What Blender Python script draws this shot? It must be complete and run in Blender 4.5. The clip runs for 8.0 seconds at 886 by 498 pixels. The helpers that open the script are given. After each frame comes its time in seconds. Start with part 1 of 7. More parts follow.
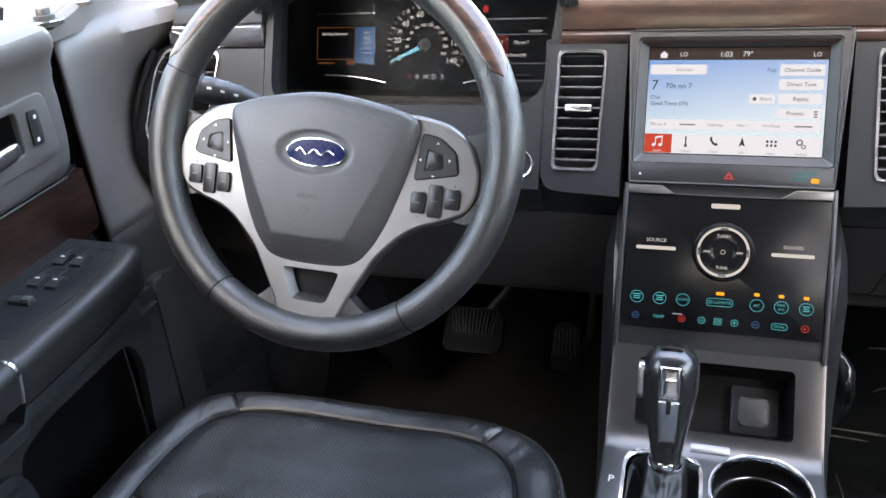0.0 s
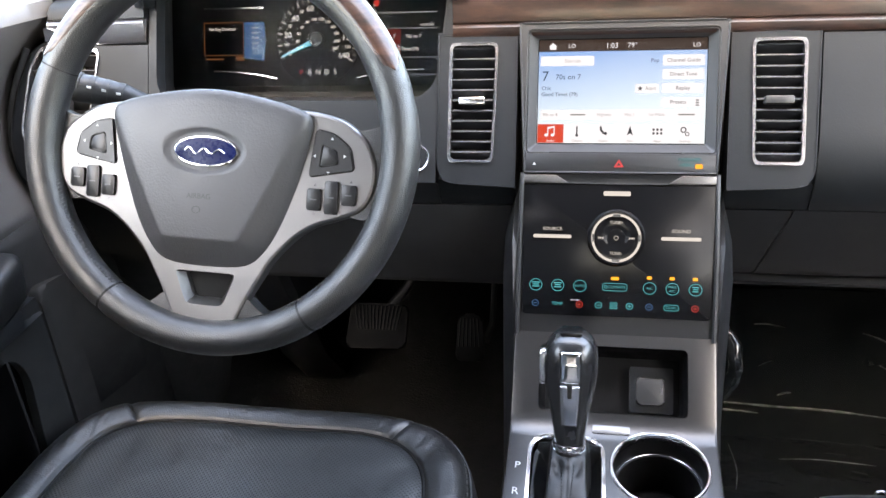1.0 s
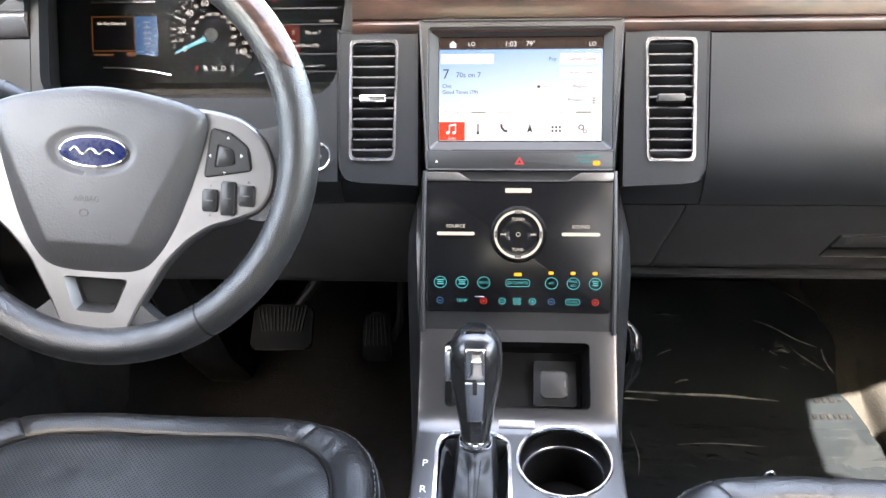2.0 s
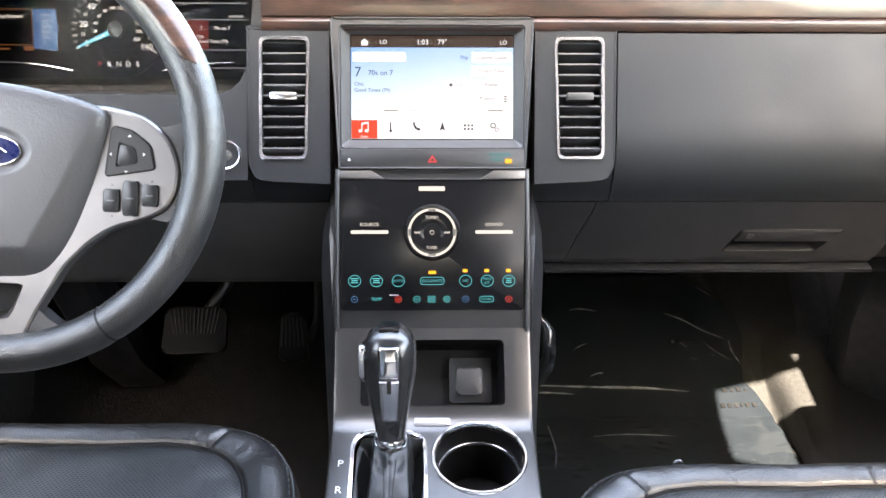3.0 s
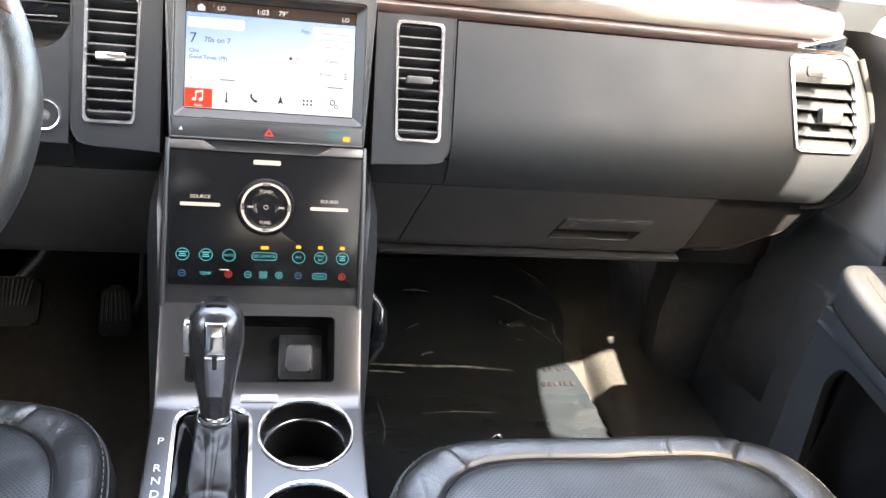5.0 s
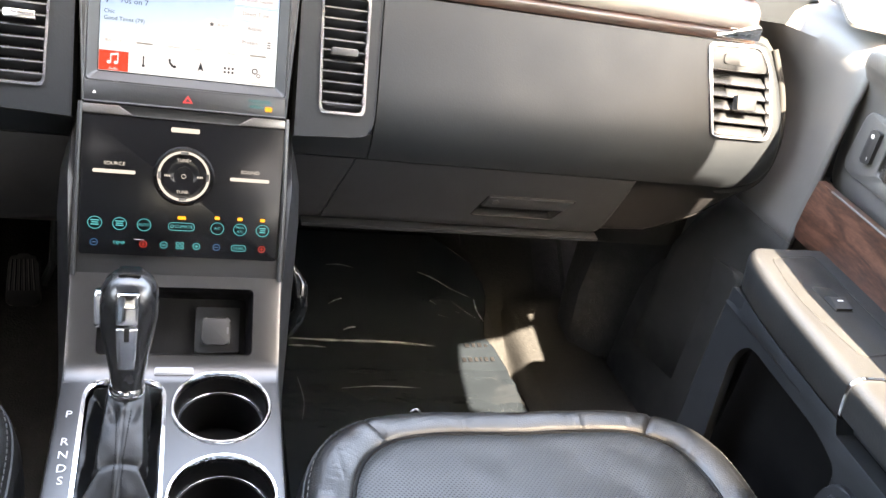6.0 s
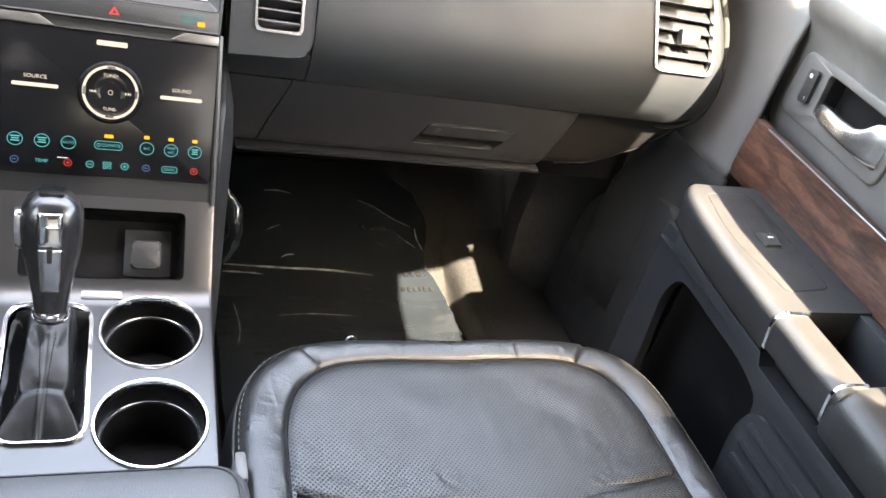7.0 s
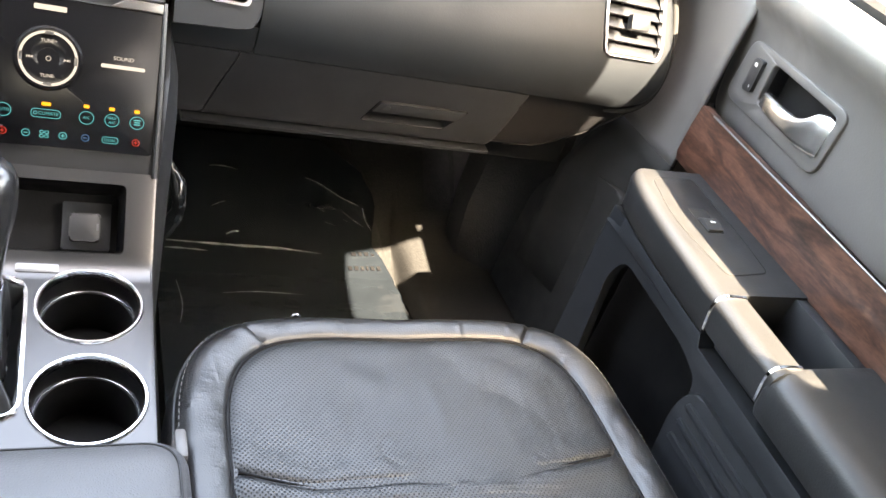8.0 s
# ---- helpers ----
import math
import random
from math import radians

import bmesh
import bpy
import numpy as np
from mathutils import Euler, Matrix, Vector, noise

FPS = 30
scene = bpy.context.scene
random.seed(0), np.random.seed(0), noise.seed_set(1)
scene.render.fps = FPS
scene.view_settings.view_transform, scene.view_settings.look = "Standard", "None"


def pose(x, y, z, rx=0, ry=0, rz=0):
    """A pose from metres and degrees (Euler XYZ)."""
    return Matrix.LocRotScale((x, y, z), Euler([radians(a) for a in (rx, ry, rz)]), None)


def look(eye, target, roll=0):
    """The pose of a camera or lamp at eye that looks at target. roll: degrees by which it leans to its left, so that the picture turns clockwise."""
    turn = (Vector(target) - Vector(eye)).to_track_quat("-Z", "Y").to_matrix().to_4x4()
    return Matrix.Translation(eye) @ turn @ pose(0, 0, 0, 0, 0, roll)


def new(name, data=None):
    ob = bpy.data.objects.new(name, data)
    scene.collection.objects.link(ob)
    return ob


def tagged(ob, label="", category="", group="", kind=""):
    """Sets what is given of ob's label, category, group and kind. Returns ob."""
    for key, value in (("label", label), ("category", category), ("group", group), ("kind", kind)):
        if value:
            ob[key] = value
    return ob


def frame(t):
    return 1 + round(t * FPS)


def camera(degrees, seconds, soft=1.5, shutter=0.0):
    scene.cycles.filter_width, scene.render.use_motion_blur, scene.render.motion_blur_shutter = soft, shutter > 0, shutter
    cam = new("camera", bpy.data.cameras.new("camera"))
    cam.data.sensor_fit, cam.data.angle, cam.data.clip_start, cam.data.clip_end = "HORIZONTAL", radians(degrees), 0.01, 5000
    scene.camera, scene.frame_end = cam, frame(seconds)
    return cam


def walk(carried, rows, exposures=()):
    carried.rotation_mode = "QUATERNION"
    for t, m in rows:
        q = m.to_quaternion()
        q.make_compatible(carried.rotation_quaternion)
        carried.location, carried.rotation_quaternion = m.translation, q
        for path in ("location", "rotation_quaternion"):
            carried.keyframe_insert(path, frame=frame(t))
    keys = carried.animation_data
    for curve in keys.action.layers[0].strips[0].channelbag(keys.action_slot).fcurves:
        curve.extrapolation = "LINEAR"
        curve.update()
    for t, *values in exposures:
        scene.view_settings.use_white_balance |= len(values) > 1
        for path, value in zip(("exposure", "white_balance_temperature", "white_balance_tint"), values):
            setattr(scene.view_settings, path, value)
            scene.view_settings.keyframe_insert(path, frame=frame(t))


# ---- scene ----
cam = camera(56.5, 8.0)
PATH = [
    (0, (-0.022, -0.111, 1.002), (-0.619, 1.578, 0.114), -5.0),
    (0.5, (-0.02, -0.11, 1.002), (-0.502, 1.61, 0.103), -4.7),
    (1, (-0.019, -0.108, 1.0), (-0.389, 1.632, 0.085), -3.9),
    (1.5, (-0.017, -0.105, 1.0), (-0.272, 1.65, 0.075), -2.8),
    (3, (-0.003, -0.101, 0.999), (0.029, 1.665, 0.062), 0.4),
    (3.5, (0.003, -0.101, 0.999), (0.131, 1.662, 0.063), 1.8),
    (4, (0.004, -0.101, 0.998), (0.231, 1.652, 0.062), 4.1),
    (4.5, (0.003, -0.105, 1.001), (0.323, 1.625, 0.049), 6.3),
    (6, (0.008, -0.111, 1.002), (0.597, 1.534, 0.028), 12.7),
    (6.5, (0.014, -0.108, 0.999), (0.669, 1.469, -0.042), 14.7),
    (7, (0.017, -0.107, 0.996), (0.741, 1.411, -0.086), 17.0),
    (7.5, (0.019, -0.107, 0.994), (0.809, 1.373, -0.095), 18.7),
    (8, (0.019, -0.107, 0.992), (0.86, 1.349, -0.091), 20.5),
]
walk(cam, [(t, look(eye, target, roll)) for t, eye, target, roll in PATH], [(0.0, 5.18, 8100, 14), (0.5, 5.25, 8200, 14), (1.0, 5.49, 8400, 14), (1.5, 5.88, 8500, 14), (3.0, 5.89, 8500, 14), (4.5, 5.97, 8700, 14), (6.5, 5.88, 9300, 14), (8.0, 5.92, 9700, 14)])

# ---- world, sun, exposure ----
SUN_WAY = Vector((-0.10, 0.78, -1.0)).normalized()
world = bpy.data.worlds.new("world")
scene.world = world
world.use_nodes = True
wn = world.node_tree.nodes
sky = wn.new("ShaderNodeTexSky")
sky.sky_type = "NISHITA"
sky.sun_disc = False
sky.dust_density = 3.0
sky.ozone_density = 0.5
sky.sun_elevation = math.asin(-SUN_WAY.z)
sky.sun_rotation = math.atan2(-SUN_WAY.x, -SUN_WAY.y)
wn["Background"].inputs["Strength"].default_value = 0.15
world.node_tree.links.new(sky.outputs["Color"], wn["Background"].inputs["Color"])
sun = new("sun", bpy.data.lights.new("sun", "SUN"))
sun.data.energy, sun.data.angle, sun.data.color = 2.5, radians(0.5), (1.0, 0.99, 0.97)
sun.matrix_world = look((0, 0, 6), Vector((0, 0, 6)) + SUN_WAY)

# ---- materials ----
LIT = 0.0202  # brightness of displays and legends beside daylight


def nodes_of(name):
    m = bpy.data.materials.new(name)
    m.use_nodes = True
    return m, m.node_tree.nodes, m.node_tree.links, m.node_tree.nodes["Principled BSDF"]


def surface(name, col, rough=0.5, metal=0.0, grain=(900, 0.15), mottle=(14, 0.12), coat=0.0, smear=0.12, spec=0.5, cells=0, stretch=(1, 1, 1)):
    """Base colour with mottling and smears at hand size, and a fine moulded or hide grain in relief."""
    m, n, l, p = nodes_of(name)
    tc = n.new("ShaderNodeTexCoord")
    mp = n.new("ShaderNodeMapping")
    mp.inputs["Scale"].default_value = stretch
    l.new(tc.outputs["Object"], mp.inputs["Vector"])
    big = n.new("ShaderNodeTexNoise")
    big.inputs["Scale"].default_value, big.inputs["Detail"].default_value = mottle[0], 6
    l.new(mp.outputs["Vector"], big.inputs["Vector"])
    ramp = n.new("ShaderNodeValToRGB")
    ramp.color_ramp.elements[0].position, ramp.color_ramp.elements[1].position = 0.3, 0.7
    ramp.color_ramp.elements[0].color = (*[c * (1 - mottle[1]) for c in col], 1)
    ramp.color_ramp.elements[1].color = (*[min(1, c * (1 + mottle[1])) for c in col], 1)
    l.new(big.outputs["Fac"], ramp.inputs["Fac"])
    l.new(ramp.outputs["Color"], p.inputs["Base Color"])
    rr = n.new("ShaderNodeMapRange")
    rr.inputs["From Min"].default_value, rr.inputs["From Max"].default_value = 0.3, 0.7
    rr.inputs["To Min"].default_value, rr.inputs["To Max"].default_value = max(0.02, rough - smear), min(1, rough + smear)
    sm = n.new("ShaderNodeTexNoise")
    sm.inputs["Scale"].default_value, sm.inputs["Detail"].default_value = mottle[0] * 3.1, 4
    l.new(mp.outputs["Vector"], sm.inputs["Vector"])
    l.new(sm.outputs["Fac"], rr.inputs["Value"])
    l.new(rr.outputs["Result"], p.inputs["Roughness"])
    if grain[1] > 0:
        if cells:
            g = n.new("ShaderNodeTexVoronoi")
            g.feature = "DISTANCE_TO_EDGE"
            out = g.outputs["Distance"]
        else:
            g = n.new("ShaderNodeTexNoise")
            g.inputs["Detail"].default_value = 3
            out = g.outputs["Fac"]
        g.inputs["Scale"].default_value = grain[0]
        l.new(mp.outputs["Vector"], g.inputs["Vector"])
        b = n.new("ShaderNodeBump")
        b.inputs["Strength"].default_value, b.inputs["Distance"].default_value = grain[1], 0.001
        l.new(out, b.inputs["Height"])
        l.new(b.outputs["Normal"], p.inputs["Normal"])
    p.inputs["Metallic"].default_value = metal
    p.inputs["Specular IOR Level"].default_value = spec
    p.inputs["Coat Weight"].default_value = coat
    p.inputs["Coat Roughness"].default_value = 0.06
    return m


def lamp_paint(name, col, strength):
    """A display or a lit legend: it gives off light."""
    m, n, l, p = nodes_of(name)
    p.inputs["Base Color"].default_value = (0.006, 0.006, 0.006, 1)
    p.inputs["Specular IOR Level"].default_value = 0.2
    p.inputs["Roughness"].default_value = 0.25
    p.inputs["Emission Color"].default_value = (*col, 1)
    p.inputs["Emission Strength"].default_value = strength * LIT
    return m


def wood_veneer(name, k=1.0):
    m, n, l, p = nodes_of(name)
    tc = n.new("ShaderNodeTexCoord")
    mp = n.new("ShaderNodeMapping")
    mp.inputs["Scale"].default_value = (4, 4, 16)
    l.new(tc.outputs["Object"], mp.inputs["Vector"])
    w = n.new("ShaderNodeTexNoise")
    w.inputs["Scale"].default_value, w.inputs["Detail"].default_value, w.inputs["Distortion"].default_value = 3.2, 9, 1.6
    l.new(mp.outputs["Vector"], w.inputs["Vector"])
    fine = n.new("ShaderNodeTexNoise")
    fine.inputs["Scale"].default_value, fine.inputs["Detail"].default_value = 26, 6
    l.new(mp.outputs["Vector"], fine.inputs["Vector"])
    mix = n.new("ShaderNodeMix")
    mix.inputs["Factor"].default_value = 0.3
    l.new(w.outputs["Fac"], mix.inputs["A"])
    l.new(fine.outputs["Fac"], mix.inputs["B"])
    r = n.new("ShaderNodeValToRGB")
    e = r.color_ramp.elements
    e[0].position, e[0].color = 0.34, (0.016 * k, 0.008 * k, 0.0055 * k, 1)
    e[1].position, e[1].color = 0.70, (0.165 * k, 0.076 * k, 0.050 * k, 1)
    mid = e.new(0.5)
    mid.color = (0.072 * k, 0.031 * k, 0.021 * k, 1)
    l.new(mix.outputs["Result"], r.inputs["Fac"])
    l.new(r.outputs["Color"], p.inputs["Base Color"])
    p.inputs["Roughness"].default_value = 0.36
    p.inputs["Coat Weight"].default_value = 0.3
    p.inputs["Coat Roughness"].default_value = 0.1
    return m


def perforated_leather(name):
    """Hide with rows of punched holes about 4 mm apart."""
    m = surface(name, (0.0100, 0.0117, 0.0129), 0.38, spec=0.72, grain=(420, 0.20), mottle=(5, 0.12), cells=1, smear=0.05)
    n, l = m.node_tree.nodes, m.node_tree.links
    p = n["Principled BSDF"]
    tc = n.new("ShaderNodeTexCoord")
    rot = n.new("ShaderNodeMapping")
    rot.inputs["Rotation"].default_value = (0, 0, radians(45))
    rot.inputs["Scale"].default_value = (1, 1, 0)
    l.new(tc.outputs["Object"], rot.inputs["Vector"])
    v = n.new("ShaderNodeTexVoronoi")
    v.voronoi_dimensions = "2D"
    v.inputs["Scale"].default_value, v.inputs["Randomness"].default_value = 300, 0.0
    l.new(rot.outputs["Vector"], v.inputs["Vector"])
    r = n.new("ShaderNodeMapRange")
    r.inputs["From Min"].default_value, r.inputs["From Max"].default_value = 0.16, 0.36
    l.new(v.outputs["Distance"], r.inputs["Value"])
    mul = n.new("ShaderNodeMix")
    mul.data_type = "RGBA"
    old = p.inputs["Base Color"].links[0].from_socket
    mul.inputs["A"].default_value = (0.006, 0.0065, 0.007, 1)
    l.new(r.outputs["Result"], mul.inputs["Factor"])
    l.new(old, mul.inputs["B"])
    l.new(mul.outputs["Result"], p.inputs["Base Color"])
    dull = n.new("ShaderNodeMapRange")
    dull.inputs["To Min"].default_value, dull.inputs["To Max"].default_value = 0.25, 0.74
    l.new(r.outputs["Result"], dull.inputs["Value"])
    l.new(dull.outputs["Result"], p.inputs["Specular IOR Level"])
    b = n.new("ShaderNodeBump")
    b.inputs["Strength"].default_value, b.inputs["Distance"].default_value = 0.5, 0.001
    l.new(r.outputs["Result"], b.inputs["Height"])
    l.new(p.inputs["Normal"].links[0].from_socket, b.inputs["Normal"])
    l.new(b.outputs["Normal"], p.inputs["Normal"])
    return m


def wrinkles(m, scale, strength, depth, stretch=(1, 1, 1)):
    """Soft irregular folds, laid over the fine grain."""
    n, l = m.node_tree.nodes, m.node_tree.links
    p = n["Principled BSDF"]
    tc = n.new("ShaderNodeTexCoord")
    mp = n.new("ShaderNodeMapping")
    mp.inputs["Scale"].default_value = stretch
    l.new(tc.outputs["Object"], mp.inputs["Vector"])
    w = n.new("ShaderNodeTexNoise")
    w.inputs["Scale"].default_value, w.inputs["Detail"].default_value, w.inputs["Distortion"].default_value = scale, 3, 1.2
    w.noise_type = "RIDGED_MULTIFRACTAL"
    l.new(mp.outputs["Vector"], w.inputs["Vector"])
    b = n.new("ShaderNodeBump")
    b.inputs["Strength"].default_value, b.inputs["Distance"].default_value = strength, depth
    l.new(w.outputs["Fac"], b.inputs["Height"])
    if p.inputs["Normal"].links:
        l.new(p.inputs["Normal"].links[0].from_socket, b.inputs["Normal"])
    l.new(b.outputs["Normal"], p.inputs["Normal"])


def clear_glass(name, tint=(0.9, 0.95, 0.93), gloss_share=0.05):
    """A thin pane: it lets light straight through, tinted once on each face, and mirrors a little."""
    m, n, l, p = nodes_of(name)
    n.remove(p)
    see = n.new("ShaderNodeBsdfTransparent")
    see.inputs["Color"].default_value = (*[math.sqrt(c) for c in tint], 1)
    gloss = n.new("ShaderNodeBsdfGlossy")
    gloss.inputs["Roughness"].default_value = 0.0
    mix = n.new("ShaderNodeMixShader")
    mix.inputs["Fac"].default_value = gloss_share
    l.new(see.outputs["BSDF"], mix.inputs[1])
    l.new(gloss.outputs["BSDF"], mix.inputs[2])
    l.new(mix.outputs["Shader"], n["Material Output"].inputs["Surface"])
    return m


def screen_sky(name, strength):
    """The display's backdrop: blue at its top corner, fading to white."""
    m, n, l, p = nodes_of(name)
    p.inputs["Base Color"].default_value = (0.02, 0.02, 0.02, 1)
    tc = n.new("ShaderNodeTexCoord")
    sep = n.new("ShaderNodeSeparateXYZ")
    l.new(tc.outputs["Object"], sep.inputs["Vector"])
    r1 = n.new("ShaderNodeMapRange")
    r1.inputs["From Min"].default_value, r1.inputs["From Max"].default_value = 0.70, 0.785
    l.new(sep.outputs["Z"], r1.inputs["Value"])
    r2 = n.new("ShaderNodeMapRange")
    r2.inputs["From Min"].default_value, r2.inputs["From Max"].default_value = -0.09, 0.10
    r2.inputs["To Min"].default_value, r2.inputs["To Max"].default_value = 0.15, -0.1
    l.new(sep.outputs["X"], r2.inputs["Value"])
    add = n.new("ShaderNodeMath")
    l.new(r1.outputs["Result"], add.inputs[0])
    l.new(r2.outputs["Result"], add.inputs[1])
    cr = n.new("ShaderNodeValToRGB")
    e = cr.color_ramp.elements
    e[0].position, e[0].color = 0.12, (0.66, 0.88, 1.10, 1)
    e[1].position, e[1].color = 0.95, (0.045, 0.27, 0.80, 1)
    l.new(add.outputs["Value"], cr.inputs["Fac"])
    l.new(cr.outputs["Color"], p.inputs["Emission Color"])
    p.inputs["Emission Strength"].default_value = strength * LIT
    return m


M = {}
M["dash"] = surface("soft_touch_dash", (0.0092, 0.0111, 0.0132), 0.50, spec=0.25, grain=(520, 0.10), mottle=(7, 0.10), smear=0.05)
M["plastic"] = surface("grained_plastic", (0.0114, 0.0125, 0.0142), 0.44, spec=0.5, grain=(520, 0.12), mottle=(10, 0.12), smear=0.06)
M["trim"] = surface("door_trim_plastic", (0.088, 0.083, 0.080), 0.44, spec=0.6, grain=(480, 0.16), mottle=(8, 0.08), smear=0.06)
# Door trim's darker copy: the armrest's weaker light is put into its colour.
M["rest"] = surface("shaded_armrest_trim", (0.0146, 0.0149, 0.0152), 0.46, grain=(450, 0.22), mottle=(8, 0.08), smear=0.06)
M["black"] = surface("black_plastic", (0.026, 0.026, 0.027), 0.5, grain=(700, 0.1))
M["kick"] = surface("matt_black_plastic", (0.017, 0.017, 0.0172), 0.7, spec=0.25, grain=(500, 0.15), mottle=(9, 0.12))
# Plain black on pedals and seams; in hollows the colour also holds shade.
M["deep"] = surface("black_plastic_and_shade", (0.0045, 0.0044, 0.0046), 0.5, spec=0.14, grain=(400, 0.12), mottle=(12, 0.1))
M["gap"] = surface("dark_rubber", (0.022, 0.022, 0.022), 0.9, spec=0.1, grain=(300, 0.1))
M["bezel"] = surface("painted_bezel", (0.034, 0.034, 0.035), 0.40, metal=0.3, grain=(500, 0.0), mottle=(20, 0.05), smear=0.04)
M["switch"] = surface("black_switch_plastic", (0.009, 0.009, 0.0095), 0.36, spec=0.5, grain=(600, 0.08), mottle=(30, 0.1), smear=0.05)
M["piano"] = surface("piano_black", (0.005, 0.005, 0.0056), 0.20, spec=0.26, grain=(60, 0.0), mottle=(6, 0.03), smear=0.005)
M["silver"] = surface("satin_silver_paint", (0.185, 0.180, 0.177), 0.35, metal=0.9, grain=(600, 0.0), mottle=(18, 0.04), smear=0.06)
M["plate"] = surface("metallic_grey_plate", (0.078, 0.0755, 0.075), 0.31, metal=0.85, grain=(600, 0.0), mottle=(5, 0.03), smear=0.015)
M["chrome"] = surface("chrome", (0.82, 0.82, 0.83), 0.10, metal=1.0, grain=(900, 0.0), mottle=(30, 0.05), smear=0.06)
M["satin"] = surface("satin_chrome", (0.74, 0.74, 0.76), 0.24, metal=1.0, grain=(900, 0.0), mottle=(6, 0.03), smear=0.015)
M["leather"] = surface("black_leather", (0.0108, 0.0110, 0.0114), 0.33, spec=0.6, grain=(380, 0.30), mottle=(5, 0.12), cells=1, smear=0.05)
M["rim"] = surface("wheel_leather", (0.0135, 0.0135, 0.0138), 0.38, spec=0.85, grain=(560, 0.38), mottle=(24, 0.22), cells=1, smear=0.10)
M["armrest"] = surface("armrest_vinyl", (0.070, 0.070, 0.073), 0.42, grain=(420, 0.4), mottle=(6, 0.08), cells=1, smear=0.05)
M["airbag"] = surface("airbag_cover_vinyl", (0.054, 0.052, 0.053), 0.40, grain=(480, 0.28), mottle=(10, 0.06), smear=0.05)
M["knob"] = surface("knob_leather", (0.014, 0.014, 0.015), 0.24, spec=0.8, grain=(380, 0.12), mottle=(12, 0.1), smear=0.04)
M["windscreen"] = clear_glass("windscreen_glass", (0.92, 0.96, 0.95))
M["insert"] = perforated_leather("perforated_leather")
wrinkles(M["insert"], 7, 0.6, 0.0026)
wrinkles(M["insert"], 24, 0.4, 0.0022, (1, 0.5, 1))
wrinkles(M["leather"], 9, 0.6, 0.0028)
wrinkles(M["leather"], 30, 0.5, 0.0034, (1, 0.4, 1))
wrinkles(M["leather"], 75, 0.4, 0.0011, (0.5, 1, 1))
M["boot"] = surface("gear_boot_leather", (0.0060, 0.0060, 0.0062), 0.36, spec=0.38, grain=(380, 0.08), mottle=(20, 0.15), cells=1, smear=0.06)
M["thread"] = surface("grey_thread", (0.075, 0.075, 0.075), 0.8, grain=(900, 0.2))
M["wood"] = wood_veneer("walnut_veneer", 0.72)
# The walnut's darker copy; on the left door it holds that side's shade.
M["dark_shade_wood"] = wood_veneer("dark_shaded_walnut_veneer", 0.24)
M["carpet"] = surface("cut_pile_carpet", (0.0068, 0.0066, 0.0060), 0.95, grain=(330, 1.0), mottle=(160, 0.45), smear=0.04)
M["darkcarpet"] = surface("dark_carpet", (0.0145, 0.0143, 0.0147), 0.95, grain=(300, 1.0), mottle=(60, 0.3), smear=0.04)
M["rubber"] = surface("rubber", (0.014, 0.014, 0.0145), 0.6, grain=(500, 0.2))
M["headliner"] = surface("headliner_fabric", (0.088, 0.089, 0.091), 0.95, grain=(700, 0.4), mottle=(9, 0.05))
M["ground"] = surface("worn_concrete", (0.265, 0.272, 0.285), 0.9, grain=(60, 0.4), mottle=(1.4, 0.2))
M["glass"] = clear_glass("window_glass", (0.62, 0.66, 0.65))
M["privacy"] = clear_glass("privacy_glass", (0.20, 0.21, 0.22))
M["lens"] = clear_glass("cluster_lens", (0.92, 0.92, 0.92), 0.0006)
M["dial"] = surface("matt_black_dial", (0.006, 0.006, 0.007), 0.5, spec=0.12, grain=(900, 0.02))
M["white"] = lamp_paint("white_legend", (0.9, 0.93, 1.0), 0.9)
M["paint"] = surface("white_marking", (0.62, 0.62, 0.60), 0.5, grain=(900, 0.0))
M["grey_mark"] = surface("grey_marking", (0.10, 0.10, 0.105), 0.5, grain=(900, 0.0))
M["teal"] = lamp_paint("teal_legend", (0.05, 0.62, 0.78), 0.8)
M["blue"] = lamp_paint("blue_legend", (0.05, 0.22, 0.60), 0.6)
M["red"] = lamp_paint("red_legend", (0.85, 0.06, 0.05), 0.7)
M["amber"] = lamp_paint("amber_lamp", (1.0, 0.42, 0.03), 1.6)
M["needle"] = lamp_paint("needle_blue", (0.12, 0.60, 0.90), 1.0)
M["ui_bg"] = screen_sky("screen_backdrop", 1.10)
M["ui_white"] = lamp_paint("screen_white", (0.84, 0.92, 1.12), 1.22)
M["ui_dark"] = lamp_paint("screen_text", (0.05, 0.06, 0.08), 0.5)
M["ui_bar"] = lamp_paint("screen_status_bar", (0.055, 0.035, 0.030), 0.8)
M["ui_blue"] = lamp_paint("screen_blue_text", (0.08, 0.16, 0.30), 0.6)
M["ui_red"] = lamp_paint("screen_red_tile", (0.80, 0.075, 0.035), 0.95)
M["ui_grey"] = lamp_paint("screen_grey_text", (0.35, 0.38, 0.42), 0.8)
M["dim_blue"] = lamp_paint("cluster_blue", (0.03, 0.12, 0.32), 0.8)
M["dim_red"] = lamp_paint("cluster_red", (0.10, 0.012, 0.010), 1.0)
M["dim_amber"] = lamp_paint("cluster_amber", (0.42, 0.17, 0.07), 0.35)
M["dim_white"] = lamp_paint("cluster_white", (0.75, 0.75, 0.78), 1.3)
M["emblem"] = surface("blue_enamel", (0.005, 0.010, 0.055), 0.30, spec=0.2, grain=(900, 0.0), mottle=(90, 0.1))
M["enamel_red"] = surface("red_marking", (0.30, 0.02, 0.02), 0.4, grain=(900, 0.0))


